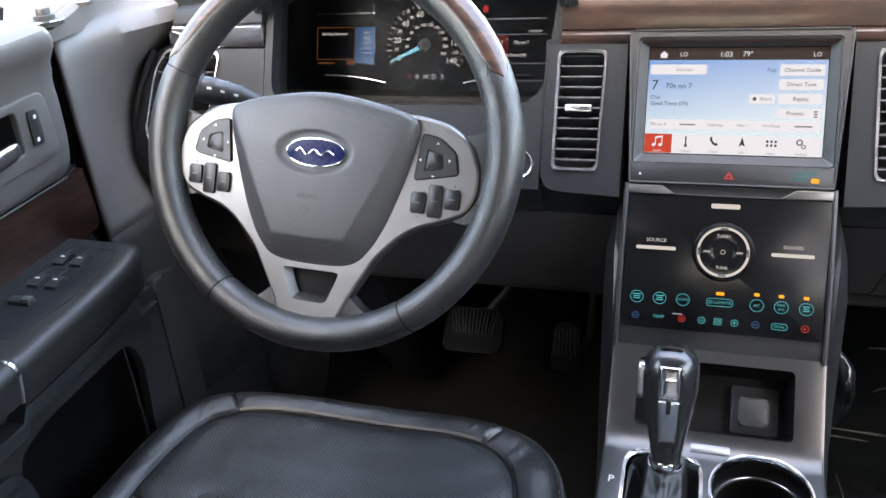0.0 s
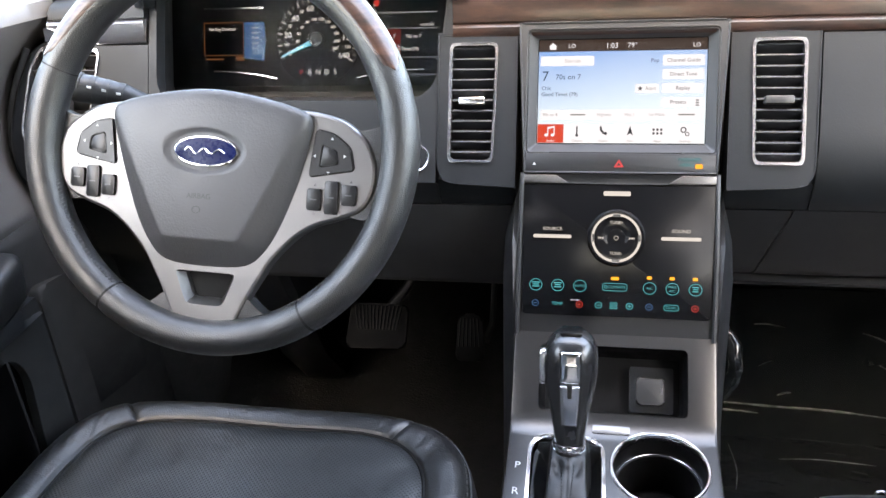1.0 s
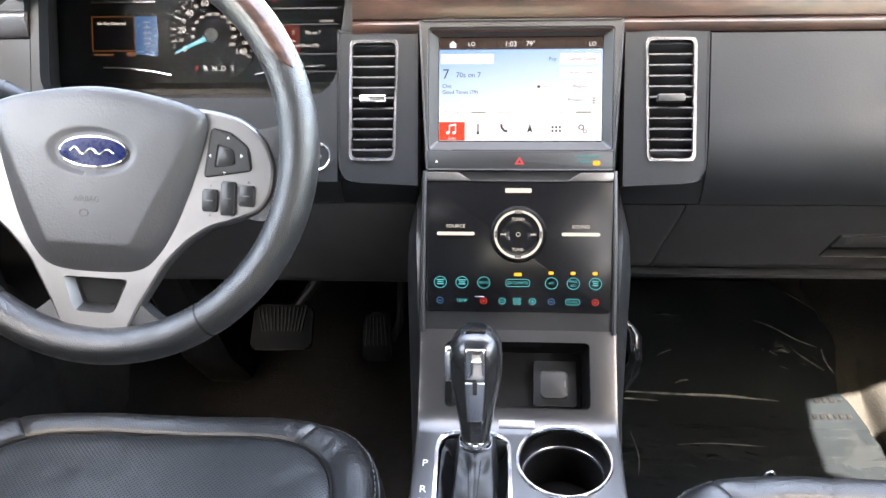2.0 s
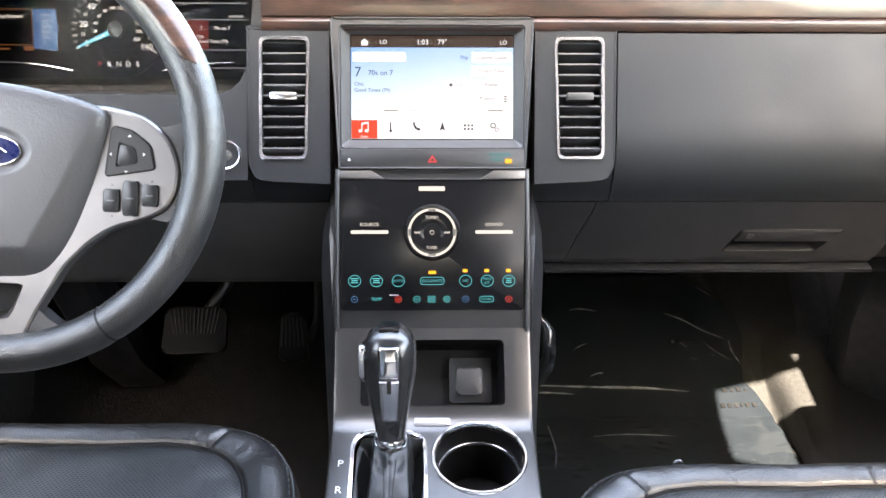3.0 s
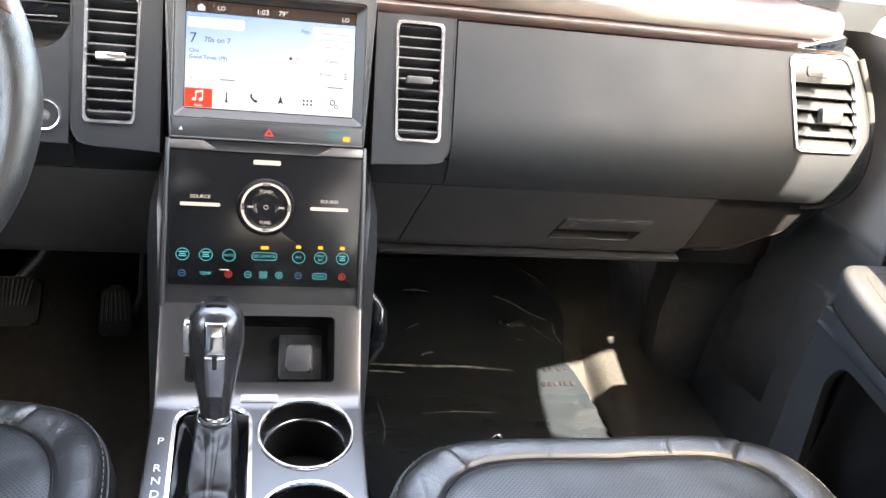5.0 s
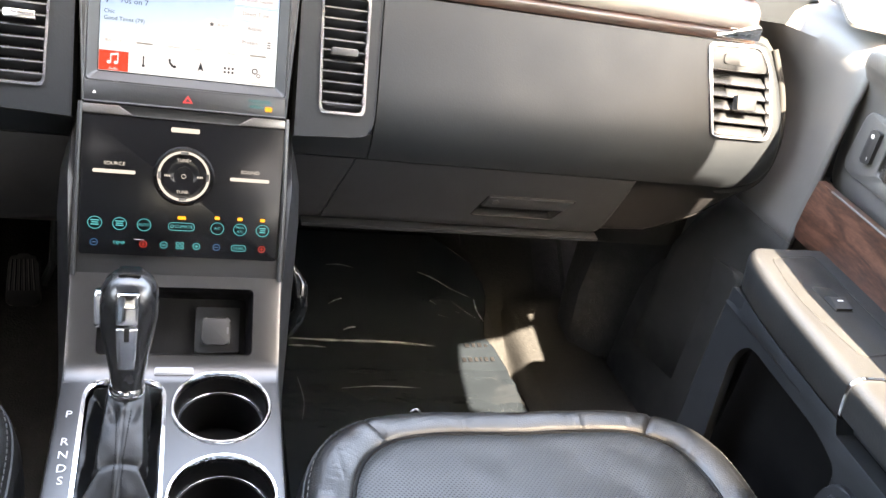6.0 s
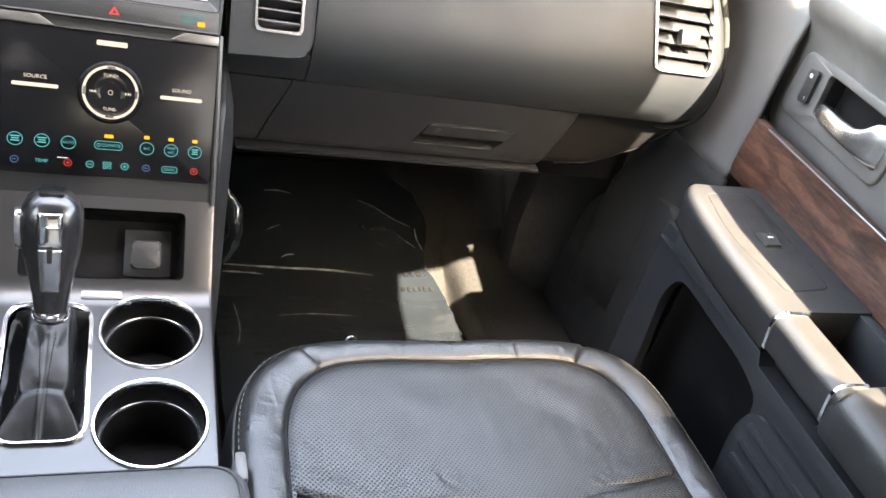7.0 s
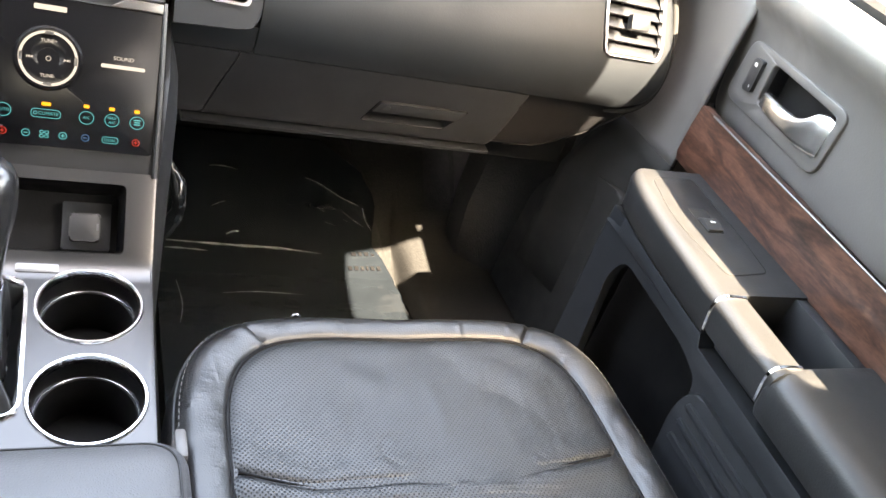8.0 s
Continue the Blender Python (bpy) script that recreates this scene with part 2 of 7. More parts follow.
# Pale base colour stands in for the creases' bright reflections.
M["crease"] = surface("film_crease_glint", (0.15, 0.153, 0.155), 0.16, grain=(60, 0.2), mottle=(60, 0.5), coat=0.5)
M["ink"] = surface("faded_print", (0.004, 0.004, 0.0045), 0.5, grain=(900, 0.0))


def film_material(name):
    """Thin crinkled clear sheet over the mat: milky and glossy."""
    m = surface(name, (0.0066, 0.0085, 0.0104), 0.07, spec=0.5, grain=(60, 0.30), mottle=(40, 0.1), smear=0.02)
    wrinkles(m, 11, 0.3, 0.003, (1, 2.6, 1))
    return m


M["film"] = film_material("clear_film")

# ---- building helpers ----


def thing(name, at, label, category, group="", kind=""):
    ob = new(name)
    ob.empty_display_size = 0.02
    ob.location = at
    ob["at"] = [float(c) for c in at]
    return tagged(ob, label, category, group, kind)


def origin_of(ob):
    while ob.parent:
        ob = ob.parent
    return Vector(ob.location)


def part(name, bm, material, parent=None, label="", smooth=True, angle=40):
    me = bpy.data.meshes.new(name)
    bmesh.ops.recalc_face_normals(bm, faces=bm.faces)
    for f in bm.faces:
        f.smooth = smooth
    if smooth:
        lim = radians(angle)
        for e in bm.edges:
            if len(e.link_faces) == 2 and e.calc_face_angle(0) > lim:
                e.smooth = False
    bm.to_mesh(me)
    bm.free()
    me.materials.append(M[material] if isinstance(material, str) else material)
    ob = new(name, me)
    if parent:
        ob.parent = parent
        ob.matrix_parent_inverse = Matrix.Translation(-origin_of(parent)) if not parent.parent and parent.type == "EMPTY" else Matrix()
    if label:
        ob["label"] = label
    return ob


def plane_frame(o, lean, turn=0.0):
    """Local u to the right, v up the slope, w out of it towards the cabin; lean in degrees from upright."""
    a = radians(lean)
    m = Matrix(((1, 0, 0), (0, math.sin(a), -math.cos(a)), (0, math.cos(a), math.sin(a)))).to_4x4()
    return Matrix.Translation(o) @ m @ Matrix.Rotation(radians(turn), 4, "Z")


def smooth_loop(pts, n=6):
    """A closed curve through pts."""
    out, k = [], len(pts)
    for i in range(k):
        p0, p1, p2, p3 = (Vector(pts[(i + d) % k]) for d in (-1, 0, 1, 2))
        for j in range(n):
            t = j / n
            out.append(0.5 * ((2 * p1) + (p2 - p0) * t + (2 * p0 - 5 * p1 + 4 * p2 - p3) * t * t + (3 * p1 - p0 - 3 * p2 + p3) * t ** 3))
    return out


def rounded(pts, r, n=5):
    """A polygon with its corners rounded; r is one radius or one for each corner."""
    out, k = [], len(pts)
    rs = r if isinstance(r, (list, tuple)) else [r] * k
    for i in range(k):
        p, a, b = Vector(pts[i]), Vector(pts[i - 1]), Vector(pts[(i + 1) % k])
        da, db = a - p, b - p
        q = min(rs[i], da.length * 0.49, db.length * 0.49)
        if q < 1e-5:
            out.append(p)
            continue
        s, e = p + da.normalized() * q, p + db.normalized() * q
        for j in range(n + 1):
            t = j / n
            out.append(s * (1 - t) ** 2 + p * 2 * t * (1 - t) + e * t * t)
    return out


def rect(u0, u1, v0, v1):
    return [(u0, v0), (u1, v0), (u1, v1), (u0, v1)]


def mirrored(half):
    """A closed outline from its right half, listed from the top middle to the bottom middle."""
    return list(half) + [(-u, v) for u, v in reversed(half) if abs(u) > 1e-6]


def prism(bm, pts, w0, w1, m, bevel=0.0, seg=2):
    """An outline raised from w0 to w1, its upper edge bevelled."""
    n = len(pts)
    lo = [bm.verts.new((p[0], p[1], w0)) for p in pts]
    hi = [bm.verts.new((p[0], p[1], w1)) for p in pts]
    top = bm.faces.new(hi)
    bm.faces.new(lo[::-1])
    for i in range(n):
        bm.faces.new((lo[i], lo[(i + 1) % n], hi[(i + 1) % n], hi[i]))
    vs = lo + hi
    if bevel > 0:
        c = Vector((sum(p[0] for p in pts) / n, sum(p[1] for p in pts) / n))
        r = bmesh.ops.bevel(bm, geom=list(top.edges), offset=bevel, segments=seg, affect="EDGES", profile=0.5, clamp_overlap=True)
        vs = list({v for v in vs if v.is_valid} | set(r["verts"]))
    bmesh.ops.transform(bm, matrix=m, verts=vs)
    return bm


def plate(bm, outer, holes, w0, w1, m):
    """A flat plate with holes right through it."""
    start = len(bm.verts)
    loops = [list(outer)] + [list(h) for h in holes]
    hi_loops, edges = [], []
    for lp in loops:
        vs = [bm.verts.new((p[0], p[1], w1)) for p in lp]
        hi_loops.append(vs)
        for i in range(len(vs)):
            edges.append(bm.edges.new((vs[i], vs[(i + 1) % len(vs)])))
    r = bmesh.ops.triangle_fill(bm, use_beauty=True, use_dissolve=False, edges=edges, normal=(0, 0, 1))
    faces = [f for f in r["geom"] if isinstance(f, bmesh.types.BMFace)]
    low = {}
    for vs in hi_loops:
        for v in vs:
            low[v] = bm.verts.new((v.co.x, v.co.y, w0))
    for f in faces:
        bm.faces.new([low[v] for v in reversed(f.verts)])
    for vs in hi_loops:
        for i in range(len(vs)):
            a, b = vs[i], vs[(i + 1) % len(vs)]
            bm.faces.new((a, b, low[b], low[a]))
    bm.verts.ensure_lookup_table()
    bmesh.ops.transform(bm, matrix=m, verts=bm.verts[start:])
    return bm


def box(bm, c, s, bevel=0.0, m=None, seg=2):
    r = bmesh.ops.create_cube(bm, size=1.0)
    vs = r["verts"]
    for v in vs:
        v.co = Vector((v.co.x * s[0] + c[0], v.co.y * s[1] + c[1], v.co.z * s[2] + c[2]))
    if bevel > 0:
        es = list({e for v in vs for e in v.link_edges})
        rb = bmesh.ops.bevel(bm, geom=es, offset=bevel, segments=seg, affect="EDGES", profile=0.5, clamp_overlap=True)
        vs = list({v for v in vs if v.is_valid} | set(rb["verts"]))
    if m is not None:
        bmesh.ops.transform(bm, matrix=m, verts=vs)
    return bm


def loft(bm, rings, closed=True, caps=True, loop=False):
    """A skin over rings of equal length."""
    vs = [[bm.verts.new(p) for p in r] for r in rings]
    n = len(vs[0])
    rows = len(vs)
    for i in range(rows if loop else rows - 1):
        a, b = vs[i], vs[(i + 1) % rows]
        for j in range(n if closed else n - 1):
            bm.faces.new((a[j], a[(j + 1) % n], b[(j + 1) % n], b[j]))
    if caps and closed and not loop:
        bm.faces.new(vs[0][::-1])
        bm.faces.new(vs[-1])
    return bm


def tube(bm, path, radius, n=10, loop=False):
    """A round bar along path; radius is one number or one for each point."""
    pts = [Vector(p) for p in path]
    k = len(pts)
    rs = radius if isinstance(radius, (list, tuple)) else [radius] * k
    rings, up = [], None
    for i in range(k):
        d = (pts[(i + 1) % k] - pts[i - 1]) if loop else (pts[min(i + 1, k - 1)] - pts[max(i - 1, 0)])
        d.normalize()
        if up is None:
            up = d.orthogonal().normalized()
        up = (up - d * up.dot(d)).normalized()
        side = d.cross(up)
        rings.append([pts[i] + (up * math.cos(2 * math.pi * j / n) + side * math.sin(2 * math.pi * j / n)) * rs[i] for j in range(n)])
    return loft(bm, rings, caps=not loop, loop=loop)


def lathe(bm, profile, m, n=40, caps=True):
    """Rings of (radius, height) round the w axis."""
    rings = [[m @ Vector((r * math.cos(2 * math.pi * j / n), r * math.sin(2 * math.pi * j / n), h)) for j in range(n)] for r, h in profile]
    return loft(bm, rings, caps=caps)


def circle(c, ru, rv=None, n=32):
    rv = rv or ru
    return [(c[0] + ru * math.cos(2 * math.pi * i / n), c[1] + rv * math.sin(2 * math.pi * i / n)) for i in range(n)]


def ring_plate(bm, outer, inner, w0, w1, m, bevel=0.0):
    return plate(bm, outer, [inner], w0, w1, m)


def cut(ob, *cutters):
    """Takes the cutters' solids out of ob."""
    for c in cutters:
        mod = ob.modifiers.new("opening", "BOOLEAN")
        mod.object, mod.solver = c, "EXACT"
    dg = bpy.context.evaluated_depsgraph_get()
    me = bpy.data.meshes.new_from_object(ob.evaluated_get(dg))
    ob.modifiers.clear()
    ob.data = me
    for c in cutters:
        bpy.data.objects.remove(c)
    me.set_sharp_from_angle(angle=radians(40))
    return ob


def cutter(bm):
    me = bpy.data.meshes.new("cutter")
    bmesh.ops.recalc_face_normals(bm, faces=bm.faces)
    bm.to_mesh(me)
    bm.free()
    return new("cutter", me)


def writing(text, size, m, material, parent, align="CENTER", wide=1.0, label=""):
    cu = bpy.data.curves.new("lettering", "FONT")
    cu.body, cu.size, cu.align_x, cu.align_y, cu.resolution_u = text, size, align, "CENTER", 3
    cu.extrude = 0.00012
    tmp = bpy.data.objects.new("lettering", cu)
    me = bpy.data.meshes.new_from_object(tmp)
    bpy.data.objects.remove(tmp)
    me.transform(m @ Matrix.Diagonal((wide, 1, 1, 1)))
    me.materials.clear()
    me.materials.append(M[material])
    me.name = "lettering"
    ob = new("lettering", me)
    ob.parent = parent
    ob.matrix_parent_inverse = Matrix.Translation(-origin_of(parent)) if not parent.parent and parent.type == "EMPTY" else Matrix()
    if label:
        ob["label"] = label
    return ob


def at(m, u, v, w=0.0):
    return m @ Matrix.Translation((u, v, w))


def lerp_table(table, x):
    """Straight lines between (x, y) pairs in rising x."""
    if x <= table[0][0]:
        return table[0][1]
    for (a, fa), (b, fb) in zip(table, table[1:]):
        if x <= b:
            return fa + (fb - fa) * (x - a) / (b - a)
    return table[-1][1]


def flipped(bm, s):
    """Mirrors a finished bmesh across the car's middle for s = -1."""
    if s < 0:
        for v in bm.verts:
            v.co.x = -v.co.x
        bmesh.ops.reverse_faces(bm, faces=bm.faces)
    return bm

# ---- the shell of the car ----
BELT, ROOF, FLOOR = 0.86, 1.26, 0.08
OUTWARD = Matrix.Translation((0.015, -0.107, 0.997)) @ Matrix.Scale(1.05, 4) @ Matrix.Translation((-0.015, 0.107, -0.997))  # the right-hand side stands a little wider than the left


def structure(name, bm, material, label, category, smooth=False):
    return tagged(part(name, bm, material, None, "", smooth), label, category, kind="structure")


def roof_x(y, s=1):
    """The side glass's upper edge to the right (s = 1) and to the left of the middle."""
    # Unseen; the left edge is set wide to keep sun off that side.
    if s < 0:
        return 0.705
    return lerp_table([(-2.0, 0.585), (-0.02, 0.588), (0.13, 0.602), (0.20, 0.660), (0.27, 0.688), (0.44, 0.698)], y)


def liner_x(y):
    """The headliner's right edge, unseen; its steps are shaped to bound the sun patches."""
    return lerp_table([(-2.0, 0.640), (-0.075, 0.640), (-0.055, 0.586), (-0.02, 0.588), (0.140, 0.606), (0.150, 0.640), (0.185, 0.750), (0.212, 0.750), (0.216, 0.693), (0.26, 0.700), (0.39, 0.713), (0.52, 0.713)], y)


def build_shell():
    bm = bmesh.new()
    box(bm, (0, 0, -0.36), (400, 400, 0.1))
    structure("ground", bm, "ground", "sunlit worn concrete ground outside the car", "ground")
    # the floor pan: level under the seats, rising to the toe board
    prof = [(-2.0, FLOOR), (0.60, FLOOR), (0.98, FLOOR), (1.05, 0.092), (1.12, 0.125), (1.34, 0.31), (1.42, 0.62)]
    bm = bmesh.new()
    xs = [-0.79 + 1.66 * i / 60 for i in range(61)]
    rings = []
    for y, z in prof:
        rings.append([(x, y, z + 0.015 * math.exp(-((abs(x) - 0.70) / 0.05) ** 2)) for x in xs] + [(x, y + 0.02, z - 0.05) for x in reversed(xs)])
    loft(bm, rings)
    structure("floor", bm, "darkcarpet", "dark cut pile carpet floor of the car", "floor", True)
    bm = bmesh.new()
    box(bm, (0.03, 1.46, 0.42), (1.74, 0.04, 1.0))
    structure("wall_front", bm, "black", "dark bulkhead behind the dashboard", "wall")
    for s, nm in ((-1, "wall_left"), (1, "wall_right")):
        bm = bmesh.new()
        box(bm, (-0.80 if s < 0 else 0.875, -0.30, 0.38), (0.05, 3.5, 0.92), 0.01)
        # upper pillars of the side glass, unseen; the first leans to bound the sunlight
        for y0, y1, dy in ((-0.10, 0.035, 0.29), (-1.05, -0.92, 0.02), (-2.02, -1.9, 0.0)):
            rings = []
            for z, x in ((BELT - 0.04, 0.785), (ROOF + 0.02, roof_x(y0, s) + 0.02)):
                q = dy if z > 1 else 0
                rings.append([(s * (x - 0.03), y0 - q, z), (s * (x + 0.015), y0 - q, z), (s * (x + 0.015), y1 - q, z), (s * (x - 0.03), y1 - q, z)])
            loft(bm, rings)
        loft(bm, [[(s * 0.72, 1.16, 0.86), (s * 0.79, 1.16, 0.86), (s * 0.79, 1.24, 0.86), (s * 0.72, 1.24, 0.86)],
                  [(s * 0.665, 0.47, ROOF + 0.02), (s * 0.72, 0.47, ROOF + 0.02), (s * 0.72, 0.53, ROOF + 0.02), (s * 0.665, 0.53, ROOF + 0.02)]])
        structure(nm, bm, "black", "dark body side with window pillars of the car", "wall")
        bm = bmesh.new()
        rings = []
        for yb, yt in ((-0.10, -0.12), (0.03, 0.03), (0.25, 0.13), (0.40, 0.20), (0.55, 0.27), (1.1, 0.49)):
            x = roof_x(yt, s) + 0.004
            b = 0.775 if s < 0 else 0.812
            rings.append([(s * b, yb, BELT - 0.02), (s * (b + 0.005), yb, BELT - 0.02), (s * (x + 0.005), yt, ROOF), (s * x, yt, ROOF)])
        loft(bm, rings)
        w = structure("window_1" if s < 0 else "window_2", bm, "glass", "clear side window glass of the car", "window")
        w.visible_shadow = False
        bm = bmesh.new()
        loft(bm, [[(s * 0.775, y, BELT - 0.02), (s * 0.780, y, BELT - 0.02), (s * (roof_x(y, s) + 0.009), y, ROOF), (s * (roof_x(y, s) + 0.004), y, ROOF)] for y in (-1.95, -0.98, -0.105)])
        structure("window_3" if s < 0 else "window_4", bm, "privacy", "dark tinted rear side window of the car", "window")
    bm = bmesh.new()
    box(bm, (0, -2.03, 1.02), (1.18, 0.005, 0.34))
    structure("window_5", bm, "privacy", "dark tinted tailgate window", "window")
    bm = bmesh.new()
    loft(bm, [[(-0.72, 1.20, 0.87), (0.72, 1.20, 0.87), (0.72, 1.206, 0.87), (-0.72, 1.206, 0.87)],
              [(-0.70, 0.515, ROOF), (0.70, 0.515, ROOF), (0.70, 0.521, ROOF), (-0.70, 0.521, ROOF)]])
    w = structure("windscreen", bm, "windscreen", "clear raked windscreen glass", "window")
    w.visible_shadow = False
    bm = bmesh.new()
    loft(bm, [[(-roof_x(y, -1), y, ROOF + 0.005), (liner_x(y), y, ROOF + 0.005), (liner_x(y) + 0.001, y, ROOF + 0.045), (-roof_x(y, -1) - 0.001, y, ROOF + 0.045)] for y in (-2.04, -1.0, -0.075, -0.055, -0.02, 0.05, 0.140, 0.150, 0.185, 0.212, 0.216, 0.26, 0.39, 0.52)])
    structure("ceiling", bm, "headliner", "grey fabric headliner", "ceiling")
    bm = bmesh.new()
    plate(bm, rect(-0.80, 0.80, 0.0, 1.28), [rounded(rect(-0.58, 0.58, 0.86, 1.18), 0.06)], -0.02, 0.02, plane_frame((0, -2.03, 0), 0))
    structure("wall_back", bm, "trim", "grey tailgate with a window opening", "wall")


build_shell()

# ---- dashboard ----
STACK = plane_frame((0, 0.80, 0.80), 24.7)


def face_y(z):
    """The dashboard's face: a raked plane that turns under at its foot."""
    return lerp_table([(0.603, 0.7570), (0.612, 0.7515), (0.620, 0.7480), (0.630, 0.7450), (0.640, 0.7430), (0.650, 0.7424), (0.660, 0.7428), (0.670, 0.7442), (0.680, 0.7465), (0.690, 0.7499), (0.70, 0.754), (0.80, 0.80)], z)


def end_x(z):
    return lerp_table([(0.604, 0.690), (0.606, 0.702), (0.613, 0.720), (0.622, 0.733), (0.644, 0.7420), (0.675, 0.7425), (0.706, 0.7400), (0.742, 0.7310), (0.78, 0.7140), (0.80, 0.692)], z)


def level_panel(bm, levels, x0, x_end, y_of, depth=0.03, cols=26, roll=0.010):
    """A moulded panel from level rings, its outer end rolled back; x_end(z) gives that end."""
    rings = []
    x_start = x0 if callable(x0) else lambda z: x0
    for z in levels:
        xe, y, xs = x_end(z), y_of(z), x_start(z)
        front = [(xs + (xe - roll - xs) * i / cols, y, z) for i in range(cols + 1)]
        edge = [(xe - roll * 0.45, y + roll * 0.12, z), (xe - roll * 0.1, y + roll * 0.5, z), (xe, y + roll * 1.1, z), (xe, y + depth, z)]
        back = [(xs + (xe - xs) * i / cols, y + depth, z) for i in range(cols - 1, -1, -1)]
        rings.append(front + edge + back)
    return loft(bm, rings)


def steps(a, b, n):
    return [a + (b - a) * i / n for i in range(n + 1)]


def air_vent(parent, m, outline, n_slats, tab_uv, tab_size, vbot, vtop, tab_mat="satin", side_mark=0, tilt=24):
    """Frame, dark throat, level slats and a thumb tab, all under one part."""
    bm = bmesh.new()
    cu, cv = sum(p[0] for p in outline) / len(outline), sum(p[1] for p in outline) / len(outline)
    wu, wv = max(p[0] for p in outline) - cu, max(p[1] for p in outline) - cv
    small = [(cu + (p[0] - cu) * (1 - 0.0030 / wu), cv + (p[1] - cv) * (1 - 0.0030 / wv)) for p in outline]
    ring_plate(bm, outline, small, -0.008, 0.0026, m)
    bmesh.ops.bevel(bm, geom=[e for e in bm.edges if len(e.link_faces) == 2 and e.calc_face_angle(0) > 1.2], offset=0.0007, segments=2, affect="EDGES")
    vent = part("air_vent", bm, "satin", parent, "bright satin frame round black slats")
    bm = bmesh.new()
    prism(bm, [(cu + (p[0] - cu) * 0.99, cv + (p[1] - cv) * 0.99) for p in outline], -0.030, -0.024, m)
    part("throat", bm, "gap", vent)
    for i in range(n_slats):
        v = vbot + (vtop - vbot) * (i + 0.5) / n_slats
        bm = bmesh.new()
        us = [a[0] + (b[0] - a[0]) * (v - a[1]) / (b[1] - a[1]) for a, b in zip(outline, list(outline[1:]) + [outline[0]]) if (a[1] - v) * (b[1] - v) < 0]
        u0, u1 = min(us) + 0.0028, max(us) - 0.0028
        box(bm, (0, 0, 0), (u1 - u0, 0.0022, 0.017), 0.0007, at(m, (u0 + u1) / 2, v, -0.010) @ Matrix.Rotation(radians(-tilt), 4, "X"))
        part("slat", bm, "plastic", vent)
    for k in (-0.5, 0.0, 0.5):
        bm = bmesh.new()
        box(bm, (0, 0, 0), (0.0018, (vtop - vbot), 0.004), 0.0, at(m, cu + k * wu, (vtop + vbot) / 2, -0.021))
        part("vane", bm, "black", vent)
    bm = bmesh.new()
    box(bm, (0, 0, 0), (*tab_size, 0.012), 0.0018, at(m, tab_uv[0], tab_uv[1], -0.001 if tilt > 0 else 0.004))
    part("tab", bm, tab_mat, vent, "satin silver adjusting tab")
    return vent


VENT_OUT = [(0.6315, -0.1325), (0.7150, -0.1315), (0.7205, -0.1150), (0.7095, -0.0400), (0.6930, -0.0125), (0.6135, -0.0165)]
VENT_CUT = [(0.6300, -0.1310), (0.7135, -0.1300), (0.7190, -0.1150), (0.7080, -0.0410), (0.6920, -0.0140), (0.6150, -0.0180)]


